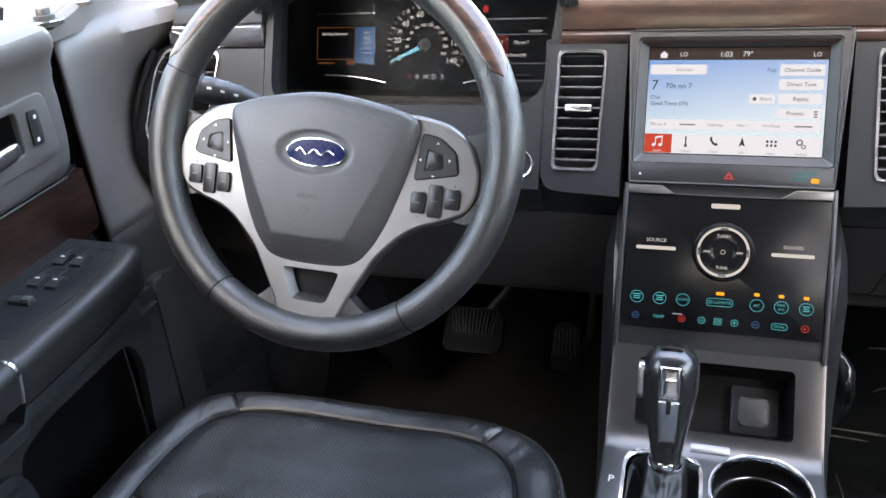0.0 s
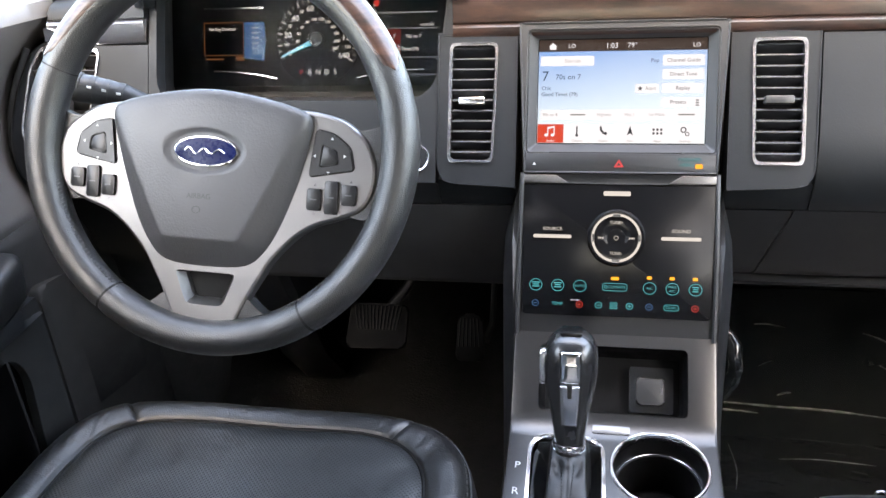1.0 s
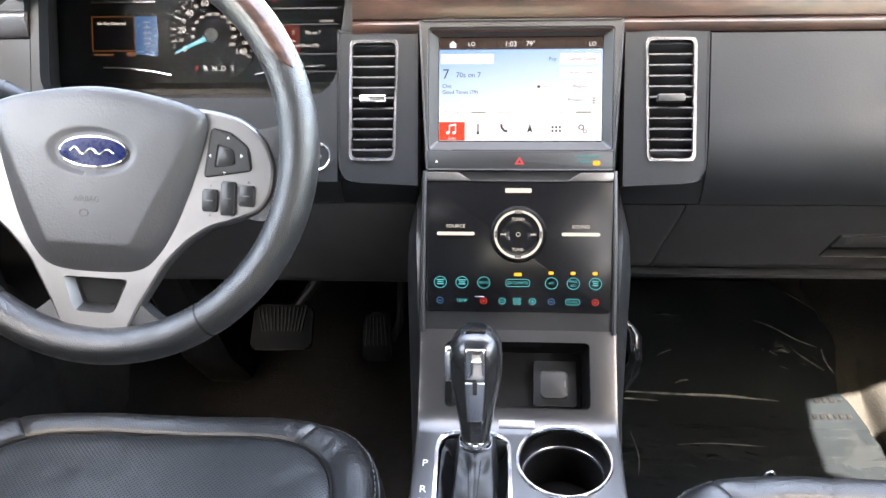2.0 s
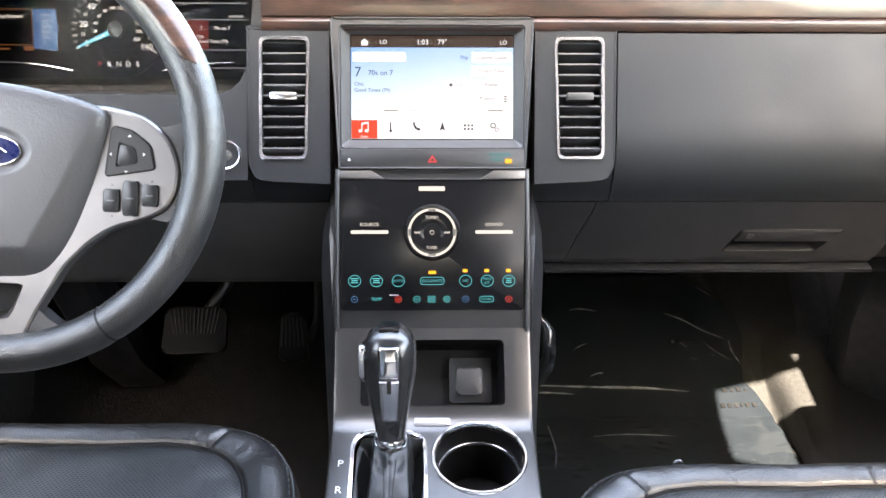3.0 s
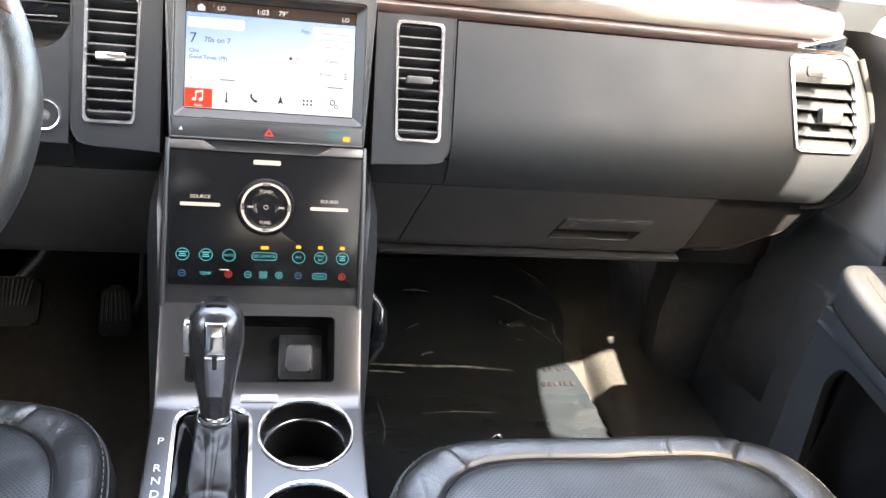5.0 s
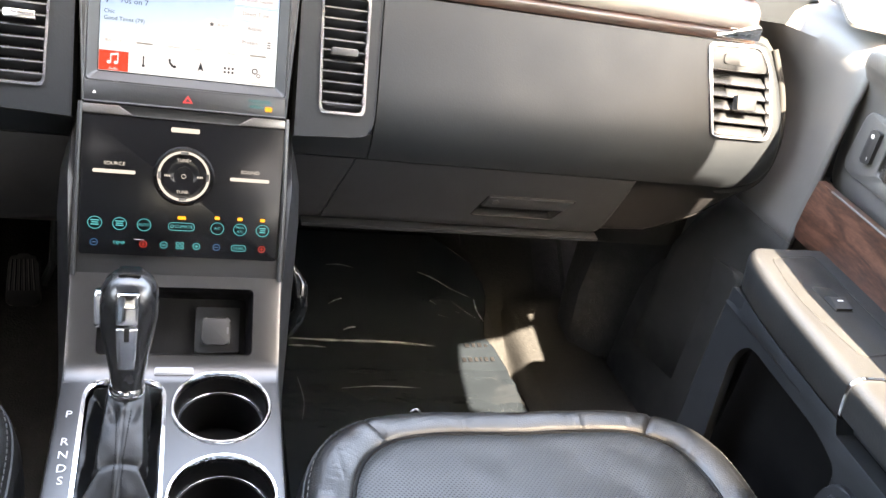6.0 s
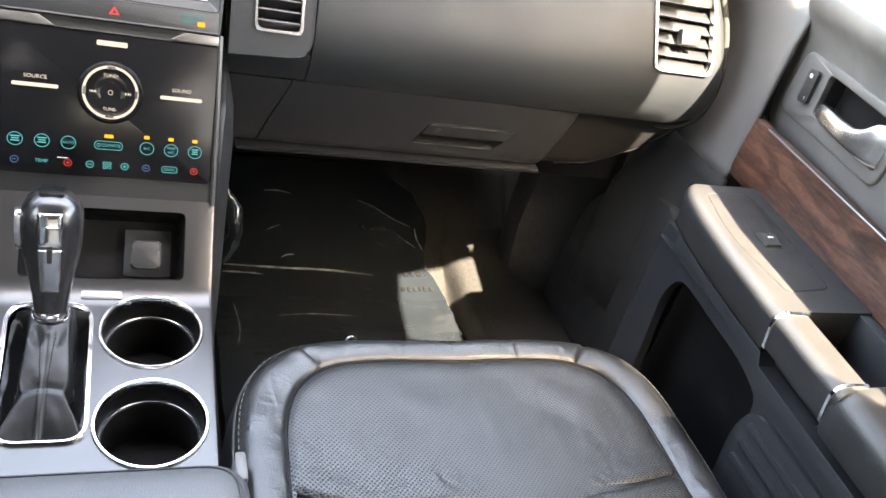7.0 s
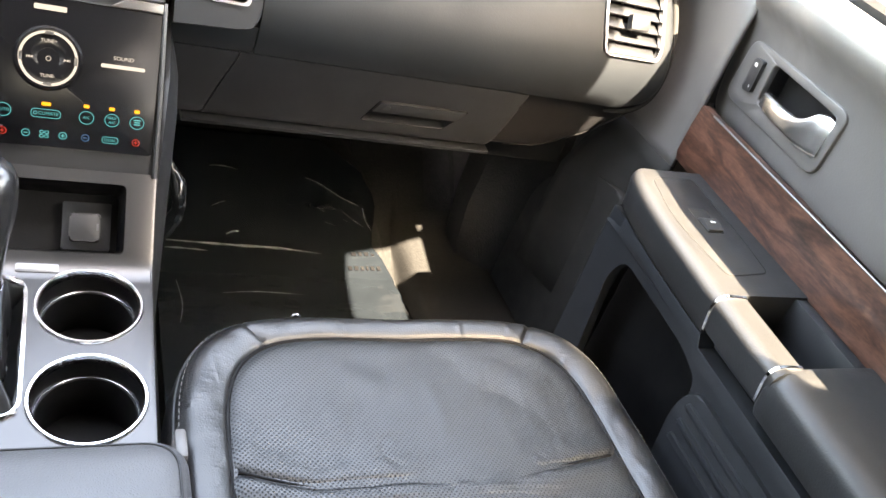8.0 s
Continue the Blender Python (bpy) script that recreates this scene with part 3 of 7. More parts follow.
def build_dashboard():
    d = thing("dashboard", (0, 0.95, 0.50), "charcoal soft-touch dashboard with walnut veneer band and bright-framed vents", "dashboard")
    # passenger's crash panel
    bm = bmesh.new()
    level_panel(bm, steps(0.606, 0.66, 12) + steps(0.665, 0.788, 26), 0.2015, end_x, face_y)
    panel = part("crash_panel", bm, "dash", d, "wide grained charcoal crash panel")
    hole = bmesh.new()
    prism(hole, rounded(VENT_CUT, 0.010), -0.026, 0.02, STACK)
    cut(panel, cutter(hole))
    ov = rounded(VENT_OUT, 0.011)
    vent = air_vent(d, STACK, ov, 5, (0.674, -0.087), (0.028, 0.019), -0.129, -0.050, "plastic", -0.10, -52)
    bm = bmesh.new()
    prism(bm, rounded([(0.6235, -0.048), (0.706, -0.046), (0.699, -0.0165), (0.617, -0.0195)], 0.004), -0.012, -0.001, STACK, 0.001)
    part("vent_header", bm, "plastic", vent)
    bm = bmesh.new()
    prism(bm, rounded(rect(0.640, 0.673, -0.040, -0.027), 0.004), -0.003, 0.0012, STACK, 0.0012)
    part("thumb_wheel", bm, "black", vent)
    # glove box
    def glove_y(z):
        return lerp_table([(0.502, 0.800), (0.506, 0.7925), (0.514, 0.7880), (0.55, 0.7750), (0.585, 0.7625), (0.604, 0.7570)], z)
    bm = bmesh.new()
    level_panel(bm, steps(0.502, 0.52, 6) + steps(0.525, 0.6045, 12), lambda z: lerp_table([(0.502, 0.161), (0.55, 0.173), (0.60, 0.1885)], z), lambda z: lerp_table([(0.502, 0.545), (0.52, 0.553), (0.555, 0.558), (0.60, 0.562)], z), glove_y, 0.03, 26, 0.008)
    door = part("glove_box_door", bm, "plastic", d, "dark grey glove box door with a flush latch")
    GL = plane_frame((0, 0.7765, 0.5455), -19.6)
    hole = bmesh.new()
    lat = [(0.3538, -0.0198), (0.4668, -0.0198), (0.4900, 0.0176), (0.3685, 0.0176)]
    prism(hole, rounded(lat, 0.003), -0.016, 0.02, GL)
    cut(door, cutter(hole))
    bm = bmesh.new()
    prism(bm, rounded([(0.3630, -0.0010), (0.4790, -0.0010), (0.4875, 0.0162), (0.3698, 0.0162)], 0.002), -0.012, 0.0020, GL, 0.001)
    latch = part("latch", bm, "plastic", door, "flat paddle of the glove box latch")
    bm = bmesh.new()
    prism(bm, rounded([(0.3546, -0.0194), (0.4666, -0.0194), (0.4780, -0.0015), (0.3618, -0.0015)], 0.002), -0.0155, -0.012, GL)
    part("latch_recess", bm, "deep", door)
    bm = bmesh.new()
    tube(bm, [GL @ Vector((p[0], p[1], 0.0002)) for p in rounded(lat, 0.003)], 0.0008, 6, loop=True)
    part("latch_gap", bm, "deep", door)
    bm = bmesh.new()
    lathe(bm, [(0.0001, 0.0028), (0.0042, 0.0028), (0.0048, 0.0008), (0.0048, -0.002)], at(GL, 0.3800, 0.0080), 20)
    part("lock_cylinder", bm, "bezel", latch)
    bm = bmesh.new()
    loft(bm, [[(x, 0.8000, 0.5010), (x, 0.7860, 0.4992), (x, 0.7870, 0.4945), (x, 0.92, 0.480), (x, 0.92, 0.485)] for x in (0.140, 0.36, 0.548)])
    part("lower_lip", bm, "plastic", d)
    for s in (-1, 1):
        # rubber ring that closes the gap round the dashboard's end
        bm = bmesh.new()
        ring = [(0.718, 0.800, 0.785), (0.736, 0.782, 0.742), (0.7455, 0.770, 0.706), (0.7485, 0.762, 0.675), (0.7480, 0.760, 0.644), (0.739, 0.760, 0.618), (0.718, 0.764, 0.600), (0.690, 0.775, 0.592)]
        path = []
        for i in range(len(ring) - 1):
            p0, p1, p2, p3 = (Vector(ring[min(max(i + k, 0), len(ring) - 1)]) for k in (-1, 0, 1, 2))
            path += [0.5 * (2 * p1 + (p2 - p0) * t + (2 * p0 - 5 * p1 + 4 * p2 - p3) * t * t + (3 * p1 - p0 - 3 * p2 + p3) * t ** 3) for t in (0, 0.25, 0.5, 0.75)]
        tube(bm, path + [Vector(ring[-1])], 0.0045, 10)
        part("end_seal", flipped(bm, s), "gap", d, "black rubber ring round the dashboard's end")
        # Added dark sheet in place of the shaded hollow below the end.
        bm = bmesh.new()
        level_panel(bm, steps(0.44, 0.66, 10), 0.53, lambda z: 0.735, lambda z: 0.885, 0.02, 8, 0.004)
        part("end_filler", flipped(bm, s), "gap", d, "added dark sheet for the shaded hollow under the dashboard's end")
    # filler beside the glove box, next to the centre
    bm = bmesh.new()
    level_panel(bm, steps(0.502, 0.604, 10), 0.116, lambda z: lerp_table([(0.502, 0.1602), (0.55, 0.1722), (0.60, 0.1877)], z), lambda z: glove_y(z) + 0.0004, 0.03, 6, 0.0015)
    part("lower_filler", bm, "plastic", d)
    # closing panel between the glove box and the dashboard's rounded lower edge, its shade put into a darker colour
    low = [(0.502, 0.560), (0.506, 0.600), (0.510, 0.629), (0.546, 0.685), (0.585, 0.722), (0.604, 0.735)]
    bm = bmesh.new()
    level_panel(bm, steps(0.502, 0.604, 14), lambda z: lerp_table([(0.502, 0.5465), (0.52, 0.5545), (0.555, 0.5595), (0.60, 0.5635)], z), lambda z: lerp_table(low, z), lambda z: glove_y(z) + 0.012, 0.02, 8, 0.004)
    part("closing_panel", bm, "switch", d, "panel under the dashboard's end, coloured darker for its shade")
    bm = bmesh.new()
    tube(bm, [(lerp_table(low, z), glove_y(z) + 0.014, z - 0.002) for z in steps(0.504, 0.604, 20)], 0.0014, 10)
    part("lower_edge", bm, "deep", d, "rounded lower edge of the dashboard")
    # seal behind the gaps
    bm = bmesh.new()
    level_panel(bm, steps(0.602, 0.79, 16), 0.11, lambda z: end_x(max(z, 0.62)) + 0.022, lambda z: face_y(max(z, 0.61)) + 0.034, 0.03, 4, 0.004)
    part("seal", bm, "gap", d)
    # centre vent panels, one each side of the screen
    for s in (-1, 1):
        bm = bmesh.new()
        o = rounded([(0.111, -0.176), (0.199, -0.172), (0.1995, -0.0085), (0.111, -0.0085)], [0.001, 0.024, 0.003, 0.001])
        h = rounded([(0.1375, -0.1475), (0.1855, -0.1475), (0.1845, -0.0195), (0.1335, -0.0195)], 0.007)
        plate(bm, o, [h], -0.03, 0.0006, STACK)
        bmesh.ops.bevel(bm, geom=[e for e in bm.edges if len(e.link_faces) == 2 and e.calc_face_angle(0) > 1.2], offset=0.0012, segments=2, affect="EDGES")
        part("vent_panel", flipped(bm, s), "dash", d, "charcoal panel that carries an upright vent")
        ov = rounded([(0.1360, -0.1490), (0.1872, -0.1490), (0.1862, -0.0178), (0.1320, -0.0178)], 0.008)
        if s < 0:
            ov = [Vector((-p[0], p[1])) for p in reversed(ov)]
        air_vent(d, STACK, ov, 11, (s * 0.1605, -0.0815), (0.029, 0.0085), -0.146, -0.021, "satin" if s < 0 else "bezel", -0.01 * s)
        bm = bmesh.new()
        level_panel(bm, steps(0.606, 0.641, 8), 0.112, lambda z: 0.2010, lambda z: face_y(z) + 0.0015, 0.03, 6, 0.0006)
        part("under_panel", flipped(bm, s), "dash", d)
    # the veneer band and the bright strip under it
    def band(x0, x1, n=40):
        bmw, bms = bmesh.new(), bmesh.new()
        up = 0.0 if x1 > 0 else 0.014
        rw, rs = [], []
        for i in range(n + 1):
            x = x0 + (x1 - x0) * i / n
            e = max(0.0, (abs(x) - 0.50) / 0.17)
            t = 1 - 0.25 * min(1, e) ** 2
            rw.append([(x, 0.800, 0.8035 + up), (x, 0.7985, 0.8055 + up), (x, 0.800, 0.8035 + 0.017 * t), (x, 0.804, 0.8035 + 0.031 * t), (x, 0.814, 0.8035 + 0.041 * t), (x, 0.832, 0.8035 + 0.046 * t), (x, 0.832, 0.8035)])
            rs.append([(x, 0.8005, 0.7900), (x, 0.7945, 0.7900), (x, 0.7935, 0.7925), (x, 0.7950, 0.8000 + up), (x, 0.799, 0.8030 + up), (x, 0.806, 0.8030 + up), (x, 0.806, 0.7900)])
        loft(bmw, rw)
        loft(bms, rs)
        part("veneer_band", bmw, "dark_shade_wood" if x1 > 0 else "dash", d, "glossy dark walnut veneer band" if x1 > 0 else "charcoal end of the trim band")
        part("bright_strip", bms, "dark_shade_wood" if x1 > 0 else "satin", d, "glossy rounded edge strip under the band")
        return
    band(-0.183, 0.680)
    band(-0.680, -0.5525, 8)
    for s in (-1, 1):
        bm = bmesh.new()
        loft(bm, [[(x, 0.7935, 0.7935), (x, 0.792, 0.796), (x, 0.793, 0.796 + h), (x, 0.80, 0.798 + h), (x, 0.81, 0.7935)] for x, h in ((0.622, 0.001), (0.640, 0.004), (0.660, 0.009), (0.6805, 0.015), (0.684, 0.014))])
        part("strip_end", flipped(bm, s), "chrome", d, "chrome end of the bright strip")
    # top pad up to the windscreen, with the binnacle hood over the gauges
    bm = bmesh.new()
    ys = [0.826, 0.836, 0.86, 0.95, 1.05, 1.16, 1.20, 1.44]
    rings = []
    for y in ys:
        z = lerp_table([(0.82, 0.8455), (0.836, 0.854), (0.86, 0.858), (1.0, 0.868), (1.2, 0.868)], y)
        rings.append((y, z))
    bm.free()
    for x0, x1, ya, yb in ((-0.176, 0.775, 0.82, 1.45), (-0.775, -0.556, 0.82, 1.45), (-0.5555, -0.1765, 1.04, 1.45)):
        bm = bmesh.new()
        loft(bm, [[(x0 + (x1 - x0) * i / 20, y, z) for i in range(21)] + [(x1 + (x0 - x1) * i / 20, y, z - 0.035) for i in range(21)] for y, z in rings if ya <= y <= yb])
        part("top_pad", bm, "dash", d, "soft charcoal top pad below the windscreen")
    # end faces of the driver's side
    bm = bmesh.new()
    level_panel(bm, steps(0.606, 0.66, 8) + steps(0.67, 0.788, 16), 0.552, end_x, face_y, 0.03, 14)
    endp = part("end_panel", flipped(bm, -1), "dash", d, "charcoal end panel by the driver's door")
    hole = bmesh.new()
    prism(hole, [(-p[0], p[1]) for p in rounded(VENT_CUT, 0.010)][::-1], -0.026, 0.02, STACK)
    cut(endp, cutter(hole))
    ov = [Vector((-p[0], p[1])) for p in reversed(rounded(VENT_OUT, 0.011))]
    air_vent(d, STACK, ov, 6, (-0.668, -0.087), (0.028, 0.019), -0.127, -0.020, "bezel", 0.10, 40)
    bm = bmesh.new()
    level_panel(bm, steps(0.50, 0.82, 20), 0.11, lambda z: end_x(max(z, 0.62)) + 0.022, lambda z: 0.80 if z < 0.70 else 0.99, 0.03, 4, 0.004)
    part("seal", flipped(bm, -1), "gap", d)
    # knee panel below the wheel
    bm = bmesh.new()
    level_panel(bm, steps(0.475, 0.50, 4) + steps(0.51, 0.60, 8) + [0.606], 0.116, lambda z: lerp_table([(0.475, 0.60), (0.60, 0.63)], z),
                lambda z: lerp_table([(0.475, 0.80), (0.49, 0.775), (0.55, 0.760), (0.606, 0.752)], z), 0.03, 20)
    part("knee_panel", flipped(bm, -1), "black", d, "dark lower knee panel")
    # surround of the gauge opening
    bm = bmesh.new()
    o = rounded([(-0.551, -0.172), (-0.2005, -0.172), (-0.2005, -0.006), (-0.182, -0.006), (-0.182, 0.100), (-0.551, 0.100)], 0.001)
    h = rounded([(-0.541, -0.080), (-0.203, -0.080), (-0.1845, 0.096), (-0.541, 0.096)], [0.030, 0.040, 0.004, 0.004])
    plate(bm, o, [h], -0.02, 0.0, STACK)
    part("gauge_surround", bm, "dash", d, "charcoal surround of the gauge opening")
    bm = bmesh.new()
    level_panel(bm, steps(0.606, 0.645, 8), 0.2015, lambda z: 0.5515, lambda z: face_y(z) + 0.0015, 0.03, 16, 0.0006)
    part("under_panel", flipped(bm, -1), "plastic", d)
    bm = bmesh.new()
    n = 28
    rings = []
    for y, zt, w in ((0.80, 0.893, 0.0), (0.79, 0.900, 0.0), (0.80, 0.906, 0.004), (0.92, 0.915, 0.02), (1.10, 0.875, 0.03)):
        arc = []
        for i in range(n + 1):
            a = math.pi * i / n
            arc.append((-0.3635 + (0.186 + w) * math.cos(a) if abs(math.cos(a)) < 0.999 else -0.3635 + (0.186 + w) * math.copysign(1, math.cos(a)), y, 0.83 + (zt - 0.83) * min(1, 1.25 * math.sin(a)) ** 0.7))
        rings.append(arc)
    loft(bm, rings, closed=False)
    hood = part("binnacle_hood", bm, "dash", d, "charcoal hood over the gauges")
    so = hood.modifiers.new("thickness", "SOLIDIFY")
    so.thickness = 0.012
    # covers that close the dashboard from below
    for x0, x1, y0, z0 in ((0.112, 0.552, 0.815, 0.499), (0.5525, 0.76, 0.906, 0.500), (-0.76, -0.112, 0.815, 0.520)):
        bm = bmesh.new()
        loft(bm, [[(x0, y0, z0), (x1, y0, z0), (x1, y0, z0 - 0.012), (x0, y0, z0 - 0.012)], [(x0, 1.10, z0 + 0.01), (x1, 1.10, z0 + 0.01), (x1, 1.10, z0), (x0, 1.10, z0)], [(x0, 1.435, z0 + 0.06), (x1, 1.435, z0 + 0.06), (x1, 1.435, z0 + 0.05), (x0, 1.435, z0 + 0.05)]])
        part("under_cover", bm, "black", d)
    # push button beside the column
    bm = bmesh.new()
    BT = plane_frame((-0.2235, 0.741, 0.668), 24.7)
    lathe(bm, [(0.0165, -0.006), (0.0165, 0.002), (0.0150, 0.004), (0.0135, 0.003), (0.0130, 0.001), (0.0001, 0.002)], BT, 28)
    part("start_button", bm, "satin", d, "round bright-ringed start button")
    return d


build_dashboard()


def build_side_trims():
    """Fixed trim between the dashboard's ends and the doors, with its speaker grille."""
    for s in (-1, 1):
        t = thing("pillar_trim", (s * 0.74, 0.72, 0.30), "grained grey trim at the windscreen pillar's foot with a small louvred grille", "car trim", "pillar trims")
        bm = bmesh.new()
        rings = []
        na = 14
        for z, off in [(0.585, 0.0), (0.60, 0.0), (0.66, 0.0), (0.72, 0.0), (0.77, 0.0), (0.80, 0.001), (0.822, 0.005), (0.838, 0.014), (0.848, 0.030), (0.853, 0.055), (0.855, 0.085), (0.855, 0.12)]:
            row = []
            xe = lerp_table([(0.58, 0.725), (0.60, 0.742), (0.63, 0.766), (0.66, 0.772), (0.72, 0.768), (0.77, 0.744), (0.795, 0.719), (0.82, 0.692), (0.85, 0.680)], z)
            ys = 0.790
            for i in range(-5, na + 1):
                k = i / na
                x = xe + (0.731 - xe) * k
                y = ys + (0.646 - ys) * k
                lean = 0.14 * max(0.0, z - 0.76) if s > 0 else 0.0
                row.append((x + off * 0.85 + lean, y + off * 0.53, z))
            rings.append(row)
        loft(bm, rings, closed=False)
        ob = part("moulding", flipped(bm, s), "trim", t)
        so = ob.modifiers.new("thickness", "SOLIDIFY")
        so.thickness, so.offset = 0.006, 0
        bm = bmesh.new()
        shelf = []
        for z, g in ((0.835, 0.004), (0.848, 0.0015), (0.8535, 0.006), (0.8555, 0.014)):
            shelf.append([(p[0], p[1], z + (0.30 * max(0.0, p[1] - 0.665) if z > 0.84 else 0.0)) for p in rounded([(0.712 + g, 0.606 + g * 0.5), (0.80, 0.575), (0.80, 0.93), (0.735 + g, 0.80)] if s < 0 else [(0.752 + g, 0.606 + g * 0.5), (0.80, 0.575), (0.80, 0.93), (0.762 + g, 0.80)], [0.03, 0.005, 0.005, 0.02] if s < 0 else [0.012, 0.005, 0.005, 0.01])])
        loft(bm, shelf)
        part("sail_shelf", flipped(bm, s), "trim", t, "grey shelf at the window's front corner")
        # The trim's foot, split off and darkened to hold its shade.
        bm = bmesh.new()
        def foot(i, k):
            top = Vector((0.7275 + 0.0035 * i / 14, 0.790 - 0.144 * i / 14))
            low = Vector((0.689 + 0.046 * (i / 14) ** 1.3, 0.82 - 0.174 * i / 14))
            return top.lerp(low, k)
        loft(bm, [[(*foot(i, k), z) for i in range(15)] for z, k in ((0.30, 1.0), (0.40, 1.0), (0.48, 0.9), (0.53, 0.55), (0.565, 0.15), (0.586, 0.0))], closed=False)
        ob = part("lower_moulding", flipped(bm, s), "kick", t, "lower moulding above the kick panel, its shade in the colour")
        so = ob.modifiers.new("thickness", "SOLIDIFY")
        so.thickness, so.offset = 0.006, 0
        G = Matrix.Translation((s * 0.758, 0.735, 0.8790) if s < 0 else (0.746, 0.706, 0.8697)) @ Matrix.Rotation(radians(-s * 19), 4, "Z") @ Matrix.Rotation(radians(16.7), 4, "X")
        bm = bmesh.new()
        ring_plate(bm, rounded(rect(-0.034, 0.034, -0.052, 0.052), 0.010), rounded(rect(-0.029, 0.029, -0.047, 0.047), 0.008), -0.002, 0.0022, G)
        grille = part("grille", bm, "trim", t, "louvred plastic grille")
        for i in range(8):
            bm = bmesh.new()
            box(bm, (0, 0, 0), (0.058, 0.0055, 0.003), 0.001, at(G, 0, -0.041 + 0.0117 * i, 0.0005) @ Matrix.Rotation(radians(25), 4, "X"))
            part("louvre", bm, "trim", grille)
        bm = bmesh.new()
        prism(bm, rounded(rect(-0.030, 0.030, -0.048, 0.048), 0.008), -0.003, -0.0012, G)
        part("backing", bm, "gap", grille)
        # kick panel in the footwell
        bm = bmesh.new()
        KP = Matrix.Translation((s * 0.735, 0, 0)) @ Matrix(((0, 0, -s, 0), (1, 0, 0, 0), (0, 1, 0, 0), (0, 0, 0, 1)))
        prism(bm, rounded([(0.67, 0.10), (0.90, 0.10), (0.895, 0.25), (0.875, 0.41), (0.78, 0.50), (0.675, 0.515)], [0.01, 0.03, 0.05, 0.05, 0.06, 0.02]), 0.0, 0.028, KP, 0.008, 3)
        part("kick_panel", bm, "kick", t, "dark moulded kick panel")
        bm = bmesh.new()
        rings = []
        for z, w in ((0.08, 0.0), (0.2, 0.02), (0.30, 0.028), (0.40, 0.02), (0.50, 0.0)):
            rings.append([(0.76, 0.90, z), (0.70 - w * 0.3, 0.91, z), (0.675 - w, 0.955, z), (0.68 - w, 1.02, z), (0.70, 1.10, z), (0.76, 1.12, z)])
        loft(bm, rings)
        part("arch_cover", flipped(bm, s), "darkcarpet", t, "carpeted bulge over the wheel arch")
        if s > 0:
            for ob in t.children_recursive:
                ob.data.transform(OUTWARD)


build_side_trims()


def knob_and_sail():
    k = thing("mirror_control", (-0.714, 0.620, 0.856), "small black mirror control knob on a round base", "control knob")
    m = Matrix.Translation((-0.728, 0.640, 0.8560))
    bm = bmesh.new()
    lathe(bm, [(0.021, -0.003), (0.021, 0.0015), (0.019, 0.003), (0.0001, 0.003)], m, 32)
    part("base", bm, "plastic", k)
    bm = bmesh.new()
    tube(bm, [m @ Vector((0.0205 * math.cos(a), 0.0205 * math.sin(a), 0.0018)) for a in [2 * math.pi * i / 40 for i in range(40)]], 0.0008, 6, loop=True)
    part("ring", bm, "satin", k)
    bm = bmesh.new()
    lathe(bm, [(0.0115, 0.003), (0.0115, 0.007), (0.0080, 0.0085), (0.0080, 0.0135), (0.0070, 0.0150), (0.0001, 0.0155)], m, 28)
    part("knob", bm, "black", k)


knob_and_sail()

# ---- centre stack ----


